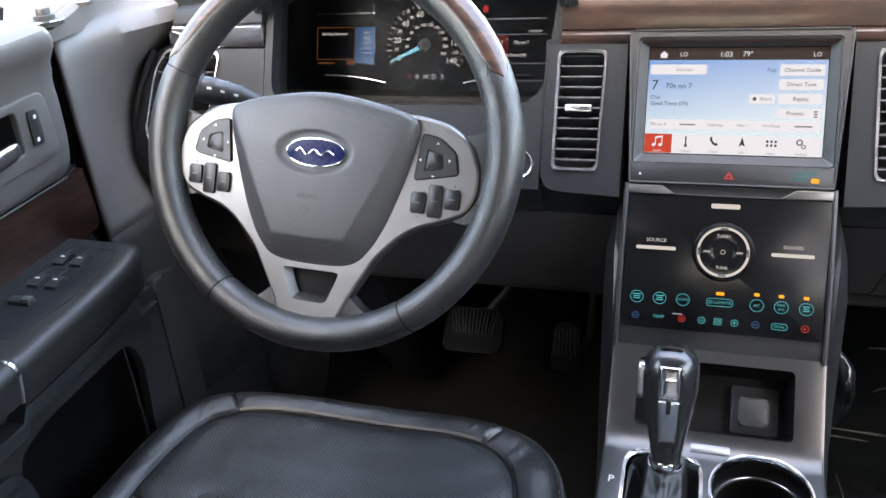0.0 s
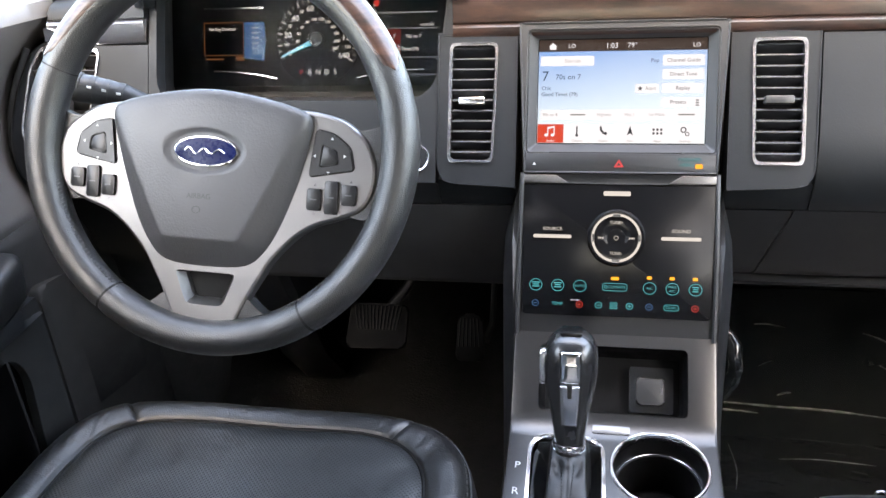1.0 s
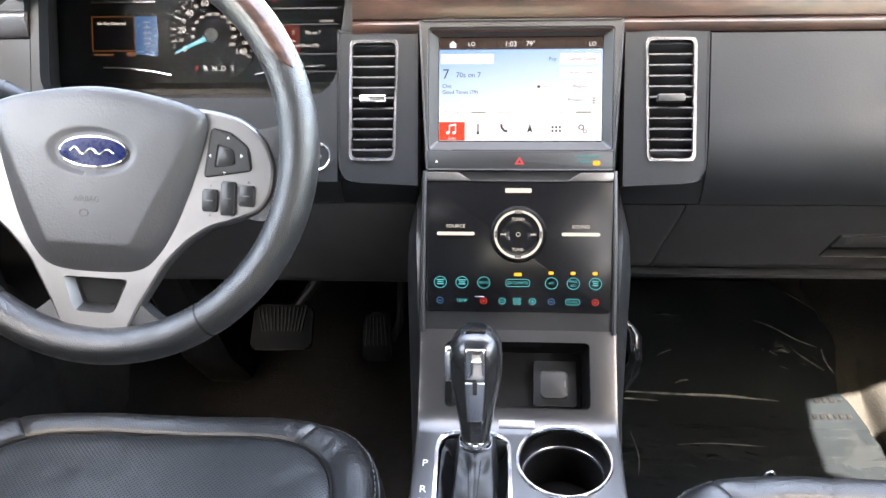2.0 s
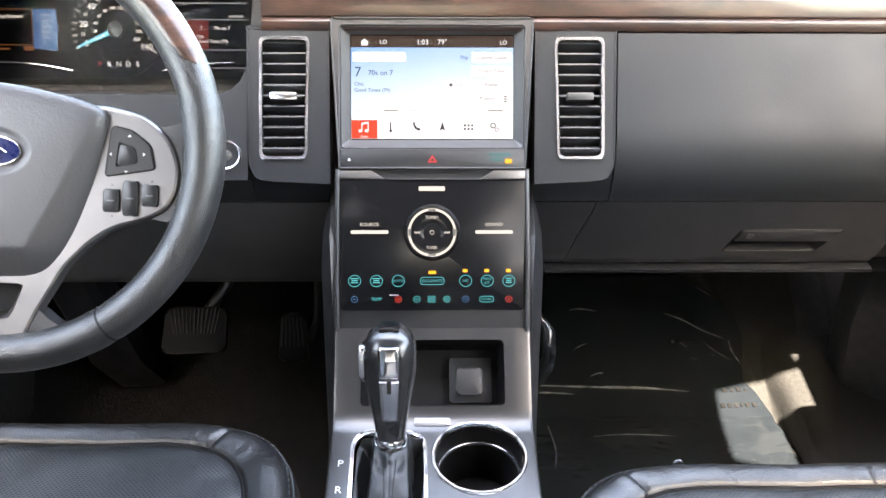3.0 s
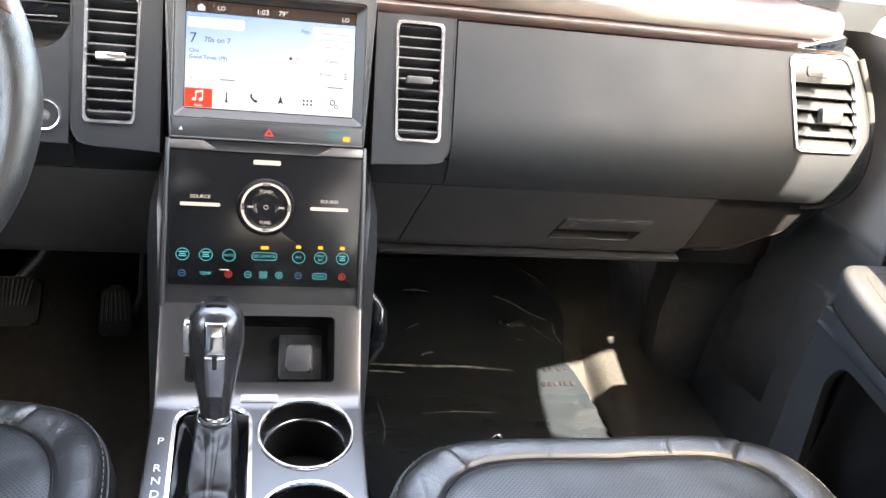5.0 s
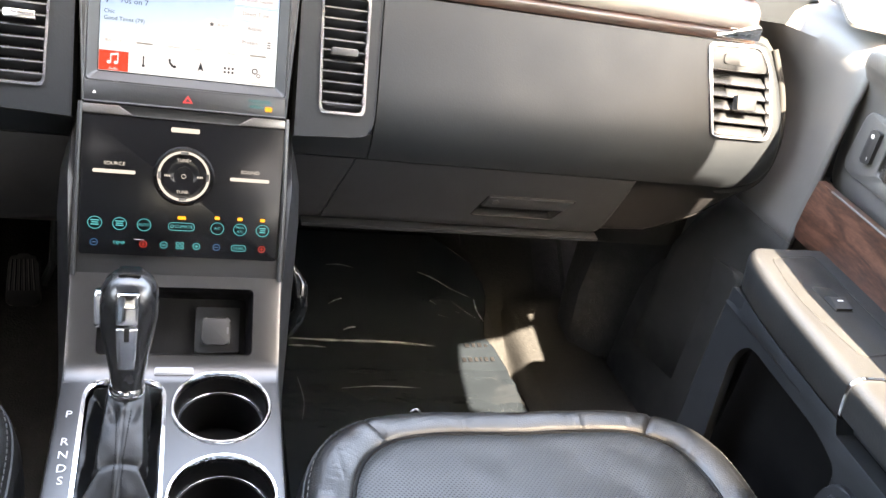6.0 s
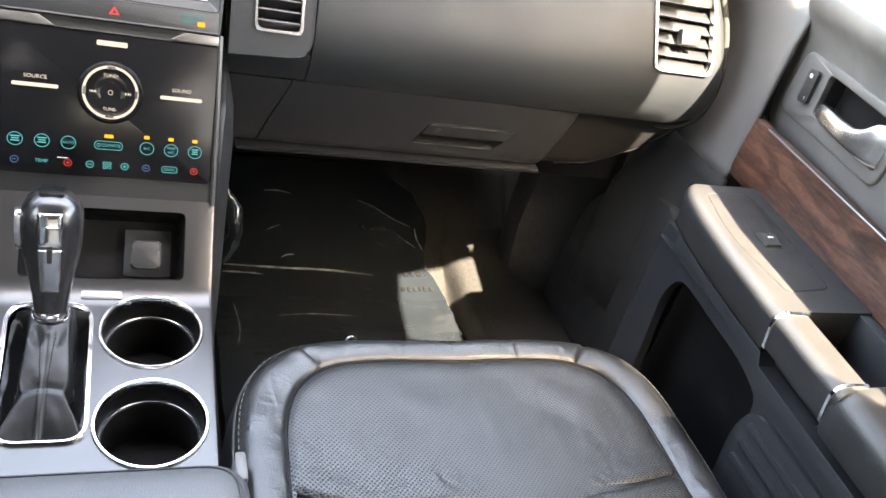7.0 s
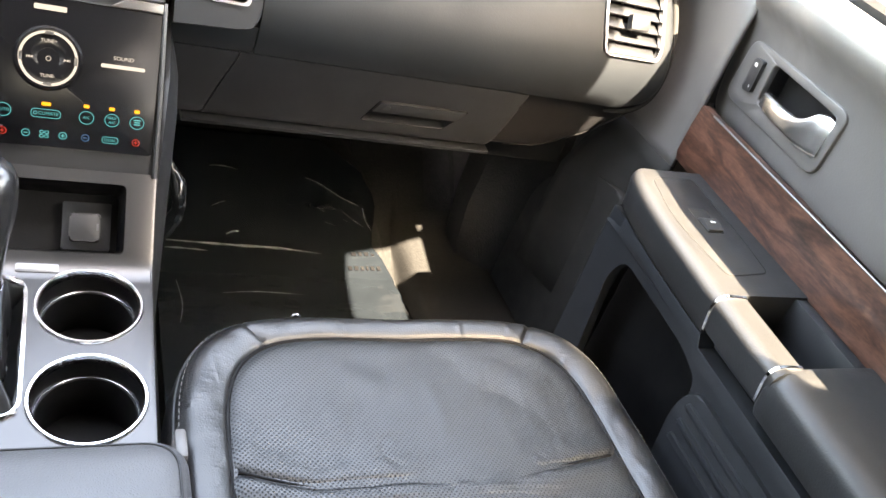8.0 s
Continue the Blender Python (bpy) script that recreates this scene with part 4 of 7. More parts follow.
def build_touchscreen():
    d = thing("touchscreen_unit", (0, 0.76, 0.66), "lit touchscreen in a grey bezel showing a radio page", "touchscreen")
    bm = bmesh.new()
    o = rounded([(-0.1012, -0.1595), (0.1012, -0.1595), (0.1097, 0.0018), (-0.1097, 0.0018)], [0.002, 0.002, 0.007, 0.007])
    h = rounded([(-0.0990, -0.1375), (0.0990, -0.1375), (0.0985, -0.0075), (-0.0985, -0.0075)], 0.004)
    plate(bm, o, [h], -0.03, 0.006, STACK)
    bmesh.ops.bevel(bm, geom=[e for e in bm.edges if len(e.link_faces) == 2 and e.calc_face_angle(0) > 1.2], offset=0.0018, segments=3, affect="EDGES")
    bez = part("bezel", bm, "bezel", d, "grey satin bezel")
    # funnel between the bezel and the glass
    bm = bmesh.new()
    outer = rounded([(-0.0985, -0.137), (0.0985, -0.137), (0.0982, -0.008), (-0.0982, -0.008)], 0.004)
    inner = rounded([(-0.0892, -0.1275), (0.0892, -0.1275), (0.0892, -0.0140), (-0.0892, -0.0140)], 0.002)
    loft(bm, [[STACK @ Vector((p[0], p[1], 0.004)) for p in outer], [STACK @ Vector((p[0], p[1], -0.0065)) for p in inner]], caps=False)
    part("funnel", bm, "bezel", d)
    bm = bmesh.new()
    prism(bm, rect(-0.090, 0.090, -0.1285, -0.0132), -0.012, -0.0068, STACK)
    scr = part("screen", bm, "piano", d, "lit display glass")
    W0 = -0.0066

    def ui(name, pts, w, material, label=""):
        b = bmesh.new()
        prism(b, pts, W0 + w - 0.0001, W0 + w, STACK)
        return part(name, b, material, scr, label, smooth=False)
    ui("status_bar", rect(-0.0885, 0.0885, -0.0275, -0.0150), 0.0002, "ui_bar")
    ui("page", rect(-0.0885, 0.0885, -0.1265, -0.0277), 0.0002, "ui_bg", "pale blue radio page")
    for u0, u1, v0, v1 in ((-0.0865, -0.0290, -0.0430, -0.0325), (0.0430, 0.0860, -0.0440, -0.0325), (0.0430, 0.0858, -0.0585, -0.0475), (0.0430, 0.0856, -0.0730, -0.0625), (0.0430, 0.0854, -0.0875, -0.0775),
                           (0.0150, 0.0400, -0.0730, -0.0630), (-0.0855, 0.0850, -0.1010, -0.0905)):
        ui("button", rounded(rect(u0, u1, v0, v1), 0.0008, 2), 0.0004, "ui_white")
    ui("tab_bar", rect(-0.0600, 0.0870, -0.1262, -0.1065), 0.0004, "ui_white")
    ui("audio_tile", rect(-0.0883, -0.0600, -0.1262, -0.1060), 0.0005, "ui_red", "orange-red tile of the chosen tab")
    T = lambda s, size, u, v, mt="ui_dark", al="CENTER", wd=1.0: writing(s, size, at(STACK, u, v, W0 + 0.0007), mt, scr, al, wd)
    T("LO", 0.0062, -0.0530, -0.0220, "ui_white")
    T("1:03", 0.0078, -0.0105, -0.0222, "ui_white")
    T("79°", 0.0074, 0.0110, -0.0220, "ui_white")
    T("LO", 0.0062, 0.0775, -0.0226, "ui_white")
    T("Sources", 0.0054, -0.0520, -0.0378, "ui_grey")
    T("Pop", 0.0056, 0.0350, -0.0384, "ui_blue")
    T("Channel Guide", 0.0057, 0.0645, -0.0384)
    T("Direct Tune", 0.0056, 0.0645, -0.0530)
    T("Replay", 0.0056, 0.0645, -0.0678)
    T("Presets", 0.0056, 0.0600, -0.0826)
    T("Alert", 0.0056, 0.0310, -0.0680, "ui_grey")
    T("7", 0.0150, -0.0810, -0.0545, "ui_blue")
    T("70s on 7", 0.0078, -0.0700, -0.0552, "ui_blue", "LEFT")
    T("Chic", 0.0056, -0.0850, -0.0672, "ui_blue", "LEFT")
    T("Good Times (79)", 0.0056, -0.0850, -0.0738, "ui_dark", "LEFT")
    T("80s on 8", 0.0046, -0.0750, -0.0958, "ui_grey")
    T("Highway", 0.0044, -0.0170, -0.0958, "ui_grey")
    T("Hits 1", 0.0044, 0.0100, -0.0958, "ui_grey")
    T("1st Wave", 0.0044, 0.0380, -0.0958, "ui_grey")
    for u, wd in ((-0.045, 0.016), (0.069, 0.017)):
        ui("text_bar", rect(u - wd / 2, u + wd / 2, -0.0966, -0.0950), 0.0006, "ui_grey")
    for u, nm in ((-0.0742, "Audio"), (-0.0455, "Climate"), (-0.0175, "Phone"), (0.0110, "Nav"), (0.0395, "Apps"), (0.0685, "Settings")):
        T(nm, 0.0036, u, -0.1240, "ui_white" if nm == "Audio" else "ui_grey")
    ui("home_icon", [(-0.0780, -0.0222), (-0.0770, -0.0222), (-0.0770, -0.0255), (-0.0700, -0.0255), (-0.0700, -0.0222), (-0.0690, -0.0222), (-0.0735, -0.0182)], 0.0005, "ui_white")
    # tab icons: note, thermometer, receiver, compass arrow, dots, cogs
    for du in (-0.0034, 0.0034):
        ui("icon", circle((-0.0752 + du, -0.1178), 0.0021, 0.0017, 12), 0.0008, "ui_white")
        ui("icon", rect(-0.0752 + du + 0.0012, -0.0752 + du + 0.0022, -0.1178, -0.1092), 0.0008, "ui_white")
    ui("icon", [(-0.0774, -0.1112), (-0.0696, -0.1098), (-0.0696, -0.1078), (-0.0774, -0.1092)], 0.0008, "ui_white")
    ui("icon", rounded(rect(-0.0463, -0.0448, -0.1170, -0.1082), 0.0006, 2), 0.0007, "ui_dark")
    ui("icon", circle((-0.04555, -0.1180), 0.0016, n=10), 0.0007, "ui_dark")
    ui("icon", [(-0.0212, -0.1088), (-0.0195, -0.1080), (-0.0185, -0.1104), (-0.0192, -0.1112), (-0.0160, -0.1148), (-0.0146, -0.1142), (-0.0128, -0.1160), (-0.0146, -0.1178), (-0.0180, -0.1162), (-0.0208, -0.1126)], 0.0007, "ui_dark")
    ui("icon", [(0.0110, -0.1078), (0.0142, -0.1180), (0.0110, -0.1158), (0.0078, -0.1180)], 0.0007, "ui_dark")
    for i in range(3):
        for j in range(2):
            ui("icon", rect(0.0345 + 0.0040 * i, 0.0367 + 0.0040 * i, -0.1170 + 0.0040 * j, -0.1146 + 0.0040 * j), 0.0007, "ui_dark")
    for c, r in (((0.0665, -0.1120), 0.0032), ((0.0705, -0.1164), 0.0023)):
        b = bmesh.new()
        plate(b, circle(c, r, n=14), [circle(c, r * 0.62, n=14)], W0 + 0.0006, W0 + 0.0007, STACK)
        part("icon", b, "ui_dark", scr, smooth=False)
    for i in range(3):
        ui("icon", rect(0.0780, 0.0815, -0.0800 - 0.0026 * i - 0.0012, -0.0800 - 0.0026 * i), 0.0007, "ui_dark")
    star = [(0.0202 + (0.0030 if i % 2 == 0 else 0.0013) * math.sin(math.pi * i / 5), -0.0680 + (0.0030 if i % 2 == 0 else 0.0013) * math.cos(math.pi * i / 5)) for i in range(10)]
    ui("icon", star, 0.0007, "ui_dark")
    # strip of warnings under the glass
    bm = bmesh.new()
    prism(bm, rounded([(-0.1000, -0.1588), (0.1000, -0.1588), (0.0992, -0.1390), (-0.0992, -0.1390)], 0.002), 0.0, 0.0068, STACK, 0.001)
    strip = part("button_strip", bm, "plastic", d, "dark strip with hazard switch and airbag lamp")
    b = bmesh.new()
    plate(b, rounded([(-0.0055, -0.1530), (0.0055, -0.1530), (0, -0.1445)], 0.0008, 2), [[(-0.0022, -0.1512), (0.0022, -0.1512), (0, -0.1480)]], 0.0069, 0.0072, STACK)
    part("hazard_triangle", b, "enamel_red", strip, "red hazard triangle")
    b = bmesh.new()
    prism(b, [(-0.0915, -0.1510), (-0.0880, -0.1510), (-0.08975, -0.1480)], 0.0069, 0.0072, STACK)
    part("eject_mark", b, "paint", strip)
    writing("PASSENGER", 0.0044, at(STACK, 0.0725, -0.1445, 0.0070), "teal", strip)
    writing("AIRBAG", 0.0044, at(STACK, 0.0700, -0.1500, 0.0070), "teal", strip)
    b = bmesh.new()
    prism(b, rounded(rect(0.0785, 0.0860, -0.1538, -0.1490), 0.001, 2), 0.0069, 0.0072, STACK)
    part("airbag_lamp", b, "amber", strip, "lit amber airbag-off lamp")


build_touchscreen()


def build_audio_panel():
    d = thing("audio_panel", (0, 0.70, 0.56), "glossy black audio and climate panel with a ringed dial", "control panel")
    bm = bmesh.new()
    prism(bm, rounded([(-0.1070, -0.3370), (0.1070, -0.3370), (0.1050, -0.1600), (-0.1050, -0.1600)], 0.002), -0.05, 0.001, STACK, 0.001)
    part("housing", bm, "bezel", d, "dark grey painted housing")
    for s in (-1, 1):
        bm = bmesh.new()
        loft(bm, [[STACK @ Vector((s * (u + du), v, w)) for du, w in ((0.0, 0.0), (0.0, 0.0058), (0.0015, 0.0070), (0.0040, 0.0060), (0.0048, 0.0))] for u, v in ((0.1005, -0.1600), (0.1022, -0.25), (0.1022, -0.3368))])
        part("side_rail", bm, "bezel", d, "slim raised rail")
    bm = bmesh.new()
    o = rounded([(-0.0995, -0.3140), (0.0995, -0.3140), (0.1012, -0.1715), (-0.1012, -0.1715)], [0.004, 0.004, 0.001, 0.001])
    prism(bm, o, 0.0, 0.0045, STACK, 0.0008)
    face = part("panel_face", bm, "piano", d, "mirror-gloss black face")
    # bright bar above it and the disc slot in it
    for s in (-1, 1):
        bm = bmesh.new()
        prism(bm, [(s * p[0], p[1]) for p in [(0.0520, -0.1705), (0.1010, -0.1705), (0.1010, -0.1612), (0.0670, -0.1612)]][::s], 0.0, 0.0062, STACK, 0.0008)
        part("bright_bar", bm, "silver", d, "satin silver bar")
    bm = bmesh.new()
    prism(bm, [(-0.0515, -0.1700), (0.0515, -0.1700), (0.0660, -0.1606), (-0.0660, -0.1606)], 0.0, 0.0035, STACK)
    part("disc_slot", bm, "gap", d, "dark disc slot")
    bm = bmesh.new()
    prism(bm, [(-0.0520, -0.1712), (0.0520, -0.1712), (0.0520, -0.1698), (-0.0520, -0.1698)], 0.0, 0.0058, STACK, 0.0004)
    part("slot_lip", bm, "bezel", d)
    W = 0.0046
    b = bmesh.new()
    prism(b, rounded(rect(-0.0150, 0.0135, -0.1835, -0.1785), 0.001, 2), W, W + 0.0003, STACK)
    part("maker_mark", b, "white", face, "plain white maker's mark")
    # dial
    D = at(STACK, -0.0005, -0.2285, 0.0)
    bm = bmesh.new()
    lathe(bm, [(0.0310, 0.0045), (0.0305, 0.0075), (0.0285, 0.0100), (0.0265, 0.0098), (0.0262, 0.006)], D, 56, False)
    dial = part("dial", bm, "piano", d, "round gloss dial with a lit ring")
    bm = bmesh.new()
    lathe(bm, [(0.0262, 0.0088), (0.0258, 0.0094), (0.0240, 0.0092), (0.0236, 0.0086), (0.0236, 0.005)], D, 56, False)
    part("lit_ring", bm, "white", dial, "white lit ring")
    bm = bmesh.new()
    lathe(bm, [(0.0234, 0.004), (0.0234, 0.0076), (0.0200, 0.0080), (0.0110, 0.0078), (0.0102, 0.0072), (0.0095, 0.0072), (0.0001, 0.0066)], D, 48)
    part("dial_pad", bm, "piano", dial)
    for a in range(4):
        b = bmesh.new()
        box(b, (0, 0, 0), (0.0075, 0.0028, 0.0004), 0.0, D @ Matrix.Rotation(radians(90 * a), 4, "Z") @ Matrix.Translation((0, 0.0240, 0.0094)))
        part("ring_notch", b, "silver", dial)
    writing("TUNE+", 0.0046, at(D, 0, 0.0165, 0.0081), "white", dial)
    writing("TUNE-", 0.0046, at(D, 0, -0.0165, 0.0081), "white", dial)
    for s in (-1, 1):
        for k in (0, 1):
            b = bmesh.new()
            prism(b, [(s * (0.0135 + 0.0026 * k), 0.0014), (s * (0.0135 + 0.0026 * k), -0.0014), (s * (0.0158 + 0.0026 * k), 0.0)][::s], 0.0081, 0.0083, D)
            part("skip_mark", b, "white", dial)
        b = bmesh.new()
        prism(b, rect(min(s * 0.0186, s * 0.0191), max(s * 0.0186, s * 0.0191), -0.0015, 0.0015), 0.0081, 0.0083, D)
        part("skip_mark", b, "white", dial)
    b = bmesh.new()
    plate(b, circle((0, 0), 0.0024, n=18), [circle((0, 0), 0.0019, n=18)], 0.0072, 0.0076, D)
    part("power_mark", b, "white", dial)
    # source and sound bars
    for u, nm in ((-0.0685, "SOURCE"), (0.0670, "SOUND")):
        b = bmesh.new()
        prism(b, rounded(rect(u - 0.0205, u + 0.0205, -0.2300, -0.2262), 0.0012, 2), W - 0.001, W + 0.0012, STACK, 0.0005)
        part("lit_bar", b, "white", face, "white lit bar key")
        writing(nm, 0.0050, at(STACK, u, -0.2200, W + 0.0002), "white", face, wide=1.1)
    # climate keys
    def key_ring(u, v, ru, rv, material):
        b = bmesh.new()
        plate(b, circle((u, v), ru, rv, 26), [circle((u, v), ru - 0.0007, rv - 0.0007, 26)], W, W + 0.0003, STACK)
        return part("key_ring", b, material, face)

    def pill(u, v, hw, hh, material):
        b = bmesh.new()
        plate(b, rounded(rect(u - hw, u + hw, v - hh, v + hh), hh * 0.95, 6), [rounded(rect(u - hw + 0.0006, u + hw - 0.0006, v - hh + 0.0006, v + hh - 0.0006), hh * 0.85, 6)], W, W + 0.0003, STACK)
        part("key_ring", b, material, face)
    v1, v2 = -0.2815, -0.3016
    for u, txt in ((-0.0851, ""), (-0.0613, ""), (-0.0374, "AUTO"), (0.0361, "A/C"), (0.0597, "MAX"), (0.0834, "")):
        key_ring(u, v1, 0.0070, 0.0066, "teal")
        if txt == "MAX":
            writing("MAX", 0.0040, at(STACK, u, v1 + 0.0021, W + 0.0002), "teal", face)
            writing("A/C", 0.0040, at(STACK, u, v1 - 0.0022, W + 0.0002), "teal", face)
        elif txt:
            writing(txt, 0.0040, at(STACK, u, v1, W + 0.0002), "teal", face)
        else:
            for k in range(3):
                b = bmesh.new()
                hw = (0.0044, 0.0034, 0.0040)[k] * (1 if u < 0 else 0.8)
                prism(b, rounded(rect(u - hw, u + hw, v1 + 0.0020 - 0.0022 * k, v1 + 0.0032 - 0.0022 * k), 0.0004, 2), W, W + 0.0003, STACK)
                part("key_symbol", b, "teal", face)
    pill(-0.0004, v1, 0.0133, 0.0043, "teal")
    writing("CLIMATE", 0.0046, at(STACK, 0.0018, v1, W + 0.0002), "teal", face)
    b = bmesh.new()
    plate(b, circle((-0.0098, v1), 0.0018, n=14), [circle((-0.0098, v1), 0.0012, n=14)], W, W + 0.0003, STACK)
    part("key_symbol", b, "teal", face)
    for u, v in ((-0.0004, -0.2722), (0.0355, -0.2703), (0.0591, -0.2703), (0.0828, -0.2703)):
        b = bmesh.new()
        hw = 0.0042 if u < 0.01 else 0.0026
        prism(b, rounded(rect(u - hw, u + hw, v - 0.0017, v + 0.0017), 0.0007, 2), W - 0.001, W + 0.0006, STACK, 0.0003)
        part("key_lamp", b, "amber", face, "lit amber key lamp")
    for u, material, plus in ((-0.0853, "blue", 0), (-0.0375, "red", 1), (-0.0172, "teal", 0), (0.0156, "teal", 1), (0.0361, "blue", 0), (0.0835, "red", 1)):
        key_ring(u, v2, 0.0038, 0.0036, material)
        b = bmesh.new()
        prism(b, rect(u - 0.0018, u + 0.0018, v2 - 0.0004, v2 + 0.0004), W, W + 0.0003, STACK)
        if plus:
            prism(b, rect(u - 0.0004, u + 0.0004, v2 - 0.0018, v2 - 0.00045), W, W + 0.0003, STACK)
            prism(b, rect(u - 0.0004, u + 0.0004, v2 + 0.00045, v2 + 0.0018), W, W + 0.0003, STACK)
        part("key_symbol", b, material, face)
    writing("TEMP", 0.0050, at(STACK, -0.0614, v2, W + 0.0002), "teal", face)
    pill(0.0591, v2, 0.0078, 0.0034, "teal")
    writing("DUAL", 0.0042, at(STACK, 0.0591, v2, W + 0.0002), "teal", face)
    for du in (-0.0022, 0.0022):
        for dv in (-0.0020, 0.0020):
            key_ring(-0.0011 + du, v2 + dv, 0.0020, 0.0018, "teal")
    for u0, u1 in ((-0.0470, -0.0370),):
        b = bmesh.new()
        prism(b, rect(u0, u1, -0.2973, -0.2967), W, W + 0.0003, STACK)
        part("key_symbol", b, "paint", face)


build_audio_panel()

# ---- gauges ----
GAUGE = plane_frame((-0.36, 0.93, 0.74), 22)


def build_cluster():
    d = thing("instrument_cluster", (-0.36, 0.93, 0.68), "dark instrument cluster with a speedometer between two dim colour displays", "instrument cluster")
    # tunnel between the opening and the dial face
    outer = rounded([(-0.541, -0.080), (-0.203, -0.080), (-0.1845, 0.096), (-0.541, 0.096)], [0.030, 0.040, 0.004, 0.004], 6)
    inner = rounded([(-0.236, -0.055), (0.135, -0.055), (0.150, 0.13), (-0.236, 0.13)], [0.020, 0.030, 0.004, 0.004], 6)
    bm = bmesh.new()
    loft(bm, [[STACK @ Vector((p[0], p[1], -0.004)) for p in outer], [GAUGE @ Vector((p[0], p[1], 0.004)) for p in inner]], caps=False)
    part("tunnel", bm, "plastic", d, "dark grey tunnel round the gauges")
    bm = bmesh.new()
    prism(bm, rect(-0.25, 0.165, -0.075, 0.14), -0.01, 0.0, GAUGE)
    face = part("dial_face", bm, "dial", d, "black dial face")
    def g(name, pts, w, material, label="", parent=None):
        b = bmesh.new()
        prism(b, pts, w - 0.0003, w, GAUGE)
        return part(name, b, material, parent or face, label, smooth=False)
    left = g("left_display", rounded([(-0.1925, -0.0075), (-0.104, -0.0090), (-0.1045, 0.0440), (-0.1925, 0.0455)], 0.003), 0.0006, "dial", "dim display with an orange-framed message box")
    b = bmesh.new()
    prism(b, [(-0.134, -0.004), (-0.106, -0.0075), (-0.1035, 0.018), (-0.106, 0.0430), (-0.134, 0.0430)], 0.0007, 0.0009, GAUGE)
    part("fuel_field", b, "dim_blue", left, "blue scale field")
    b = bmesh.new()
    plate(b, rect(-0.1915, -0.1345, -0.0005, 0.0435), [rect(-0.1907, -0.1353, 0.0003, 0.0427)], 0.0007, 0.0010, GAUGE)
    part("message_frame", b, "dim_amber", left)
    for i in range(6):
        b = bmesh.new()
        prism(b, rect(-0.1225, -0.1135, 0.0015 + 0.0068 * i, 0.0021 + 0.0068 * i), 0.0009, 0.0012, GAUGE)
        part("scale_mark", b, "dim_white" if i else "dim_amber", left)
    writing("No Key Detected", 0.0052, at(GAUGE, -0.1650, 0.0345, 0.0008), "dim_white", left)
    b = bmesh.new()
    prism(b, rounded(rect(-0.1460, -0.1340, -0.0070, -0.0015), 0.001, 2), 0.0007, 0.0010, GAUGE)
    part("warning_mark", b, "dim_amber", left)
    b = bmesh.new()
    prism(b, rect(-0.1895, -0.1640, -0.0060, -0.0040), 0.0007, 0.0010, GAUGE)
    part("text_bar", b, "dim_amber", left)
    # speedometer
    C = at(GAUGE, -0.0305, 0.0180, 0.0)
    b = bmesh.new()
    lathe(b, [(0.0590, 0.0), (0.0590, 0.0012), (0.0570, 0.0014), (0.0001, 0.0013)], C, 60)
    dial = part("speedometer", b, "dial", face, "round speedometer with white numerals")
    ang = lambda mph: radians(204 - 234 * mph / 140)
    for i in range(29):
        a, big = ang(i * 5), i % 2 == 0
        b = bmesh.new()
        box(b, (0, 0, 0), (0.0060 if big else 0.0034, 0.0010 if big else 0.0006, 0.0004), 0.0, C @ Matrix.Rotation(a, 4, "Z") @ Matrix.Translation((0.0525 if big else 0.0537, 0, 0.0016)))
        part("scale_mark", b, "dim_white", dial, smooth=False)
    for mph in range(0, 141, 20):
        a = ang(mph)
        writing(str(mph), 0.0105, at(C, 0.0415 * math.cos(a), 0.0415 * math.sin(a), 0.0016), "white", dial)
    for mph in range(10, 131, 20):
        a = ang(mph)
        writing(str(mph), 0.0056, at(C, 0.0425 * math.cos(a), 0.0425 * math.sin(a), 0.0016), "dim_white", dial)
    for i, kmh in enumerate(range(20, 221, 20)):
        a = ang(kmh / 1.609)
        writing(str(kmh), 0.0052, at(C, 0.0270 * math.cos(a), 0.0270 * math.sin(a), 0.0016), "dim_white", dial)
    a = ang(0)
    b = bmesh.new()
    prism(b, [(0.008, -0.0030), (0.0530, -0.0008), (0.0530, 0.0008), (0.008, 0.0030)], 0.0040, 0.0056, C @ Matrix.Rotation(a, 4, "Z"))
    part("needle", b, "needle", dial, "blue lit needle")
    b = bmesh.new()
    lathe(b, [(0.0098, 0.0015), (0.0098, 0.0070), (0.0088, 0.0082), (0.0001, 0.0085)], C, 30)
    part("needle_hub", b, "black", dial)
    for i, ch in enumerate("PRNDS"):
        writing(ch, 0.0088, at(GAUGE, -0.0530 + 0.0117 * i, -0.0238, 0.0019), "red" if ch == "P" else "white", face)
    right = g("right_display", rounded(rect(0.0500, 0.1330, -0.0480, 0.0400), 0.003), 0.0006, "dial", "dim display with a red glow and radio text")
    b = bmesh.new()
    prism(b, [(0.0510, -0.006), (0.082, -0.006), (0.082, 0.030), (0.0510, 0.030)], 0.0007, 0.0009, GAUGE)
    part("red_field", b, "dim_red", right, "dim red field")
    for v in (0.0310, -0.0060, -0.028):
        b = bmesh.new()
        prism(b, rect(0.0505, 0.1320, v - 0.0003, v + 0.0003), 0.0010, 0.0012, GAUGE)
        part("rule", b, "ui_grey", right)
    b = bmesh.new()
    prism(b, rect(0.1080, 0.1260, 0.0335, 0.0362), 0.0010, 0.0012, GAUGE)
    part("text_bar", b, "ui_grey", right)
    writing("7", 0.0065, at(GAUGE, 0.0735, 0.0205, 0.0010), "dim_white", right)
    writing("70s on 7", 0.0058, at(GAUGE, 0.0990, 0.0205, 0.0010), "dim_white", right)
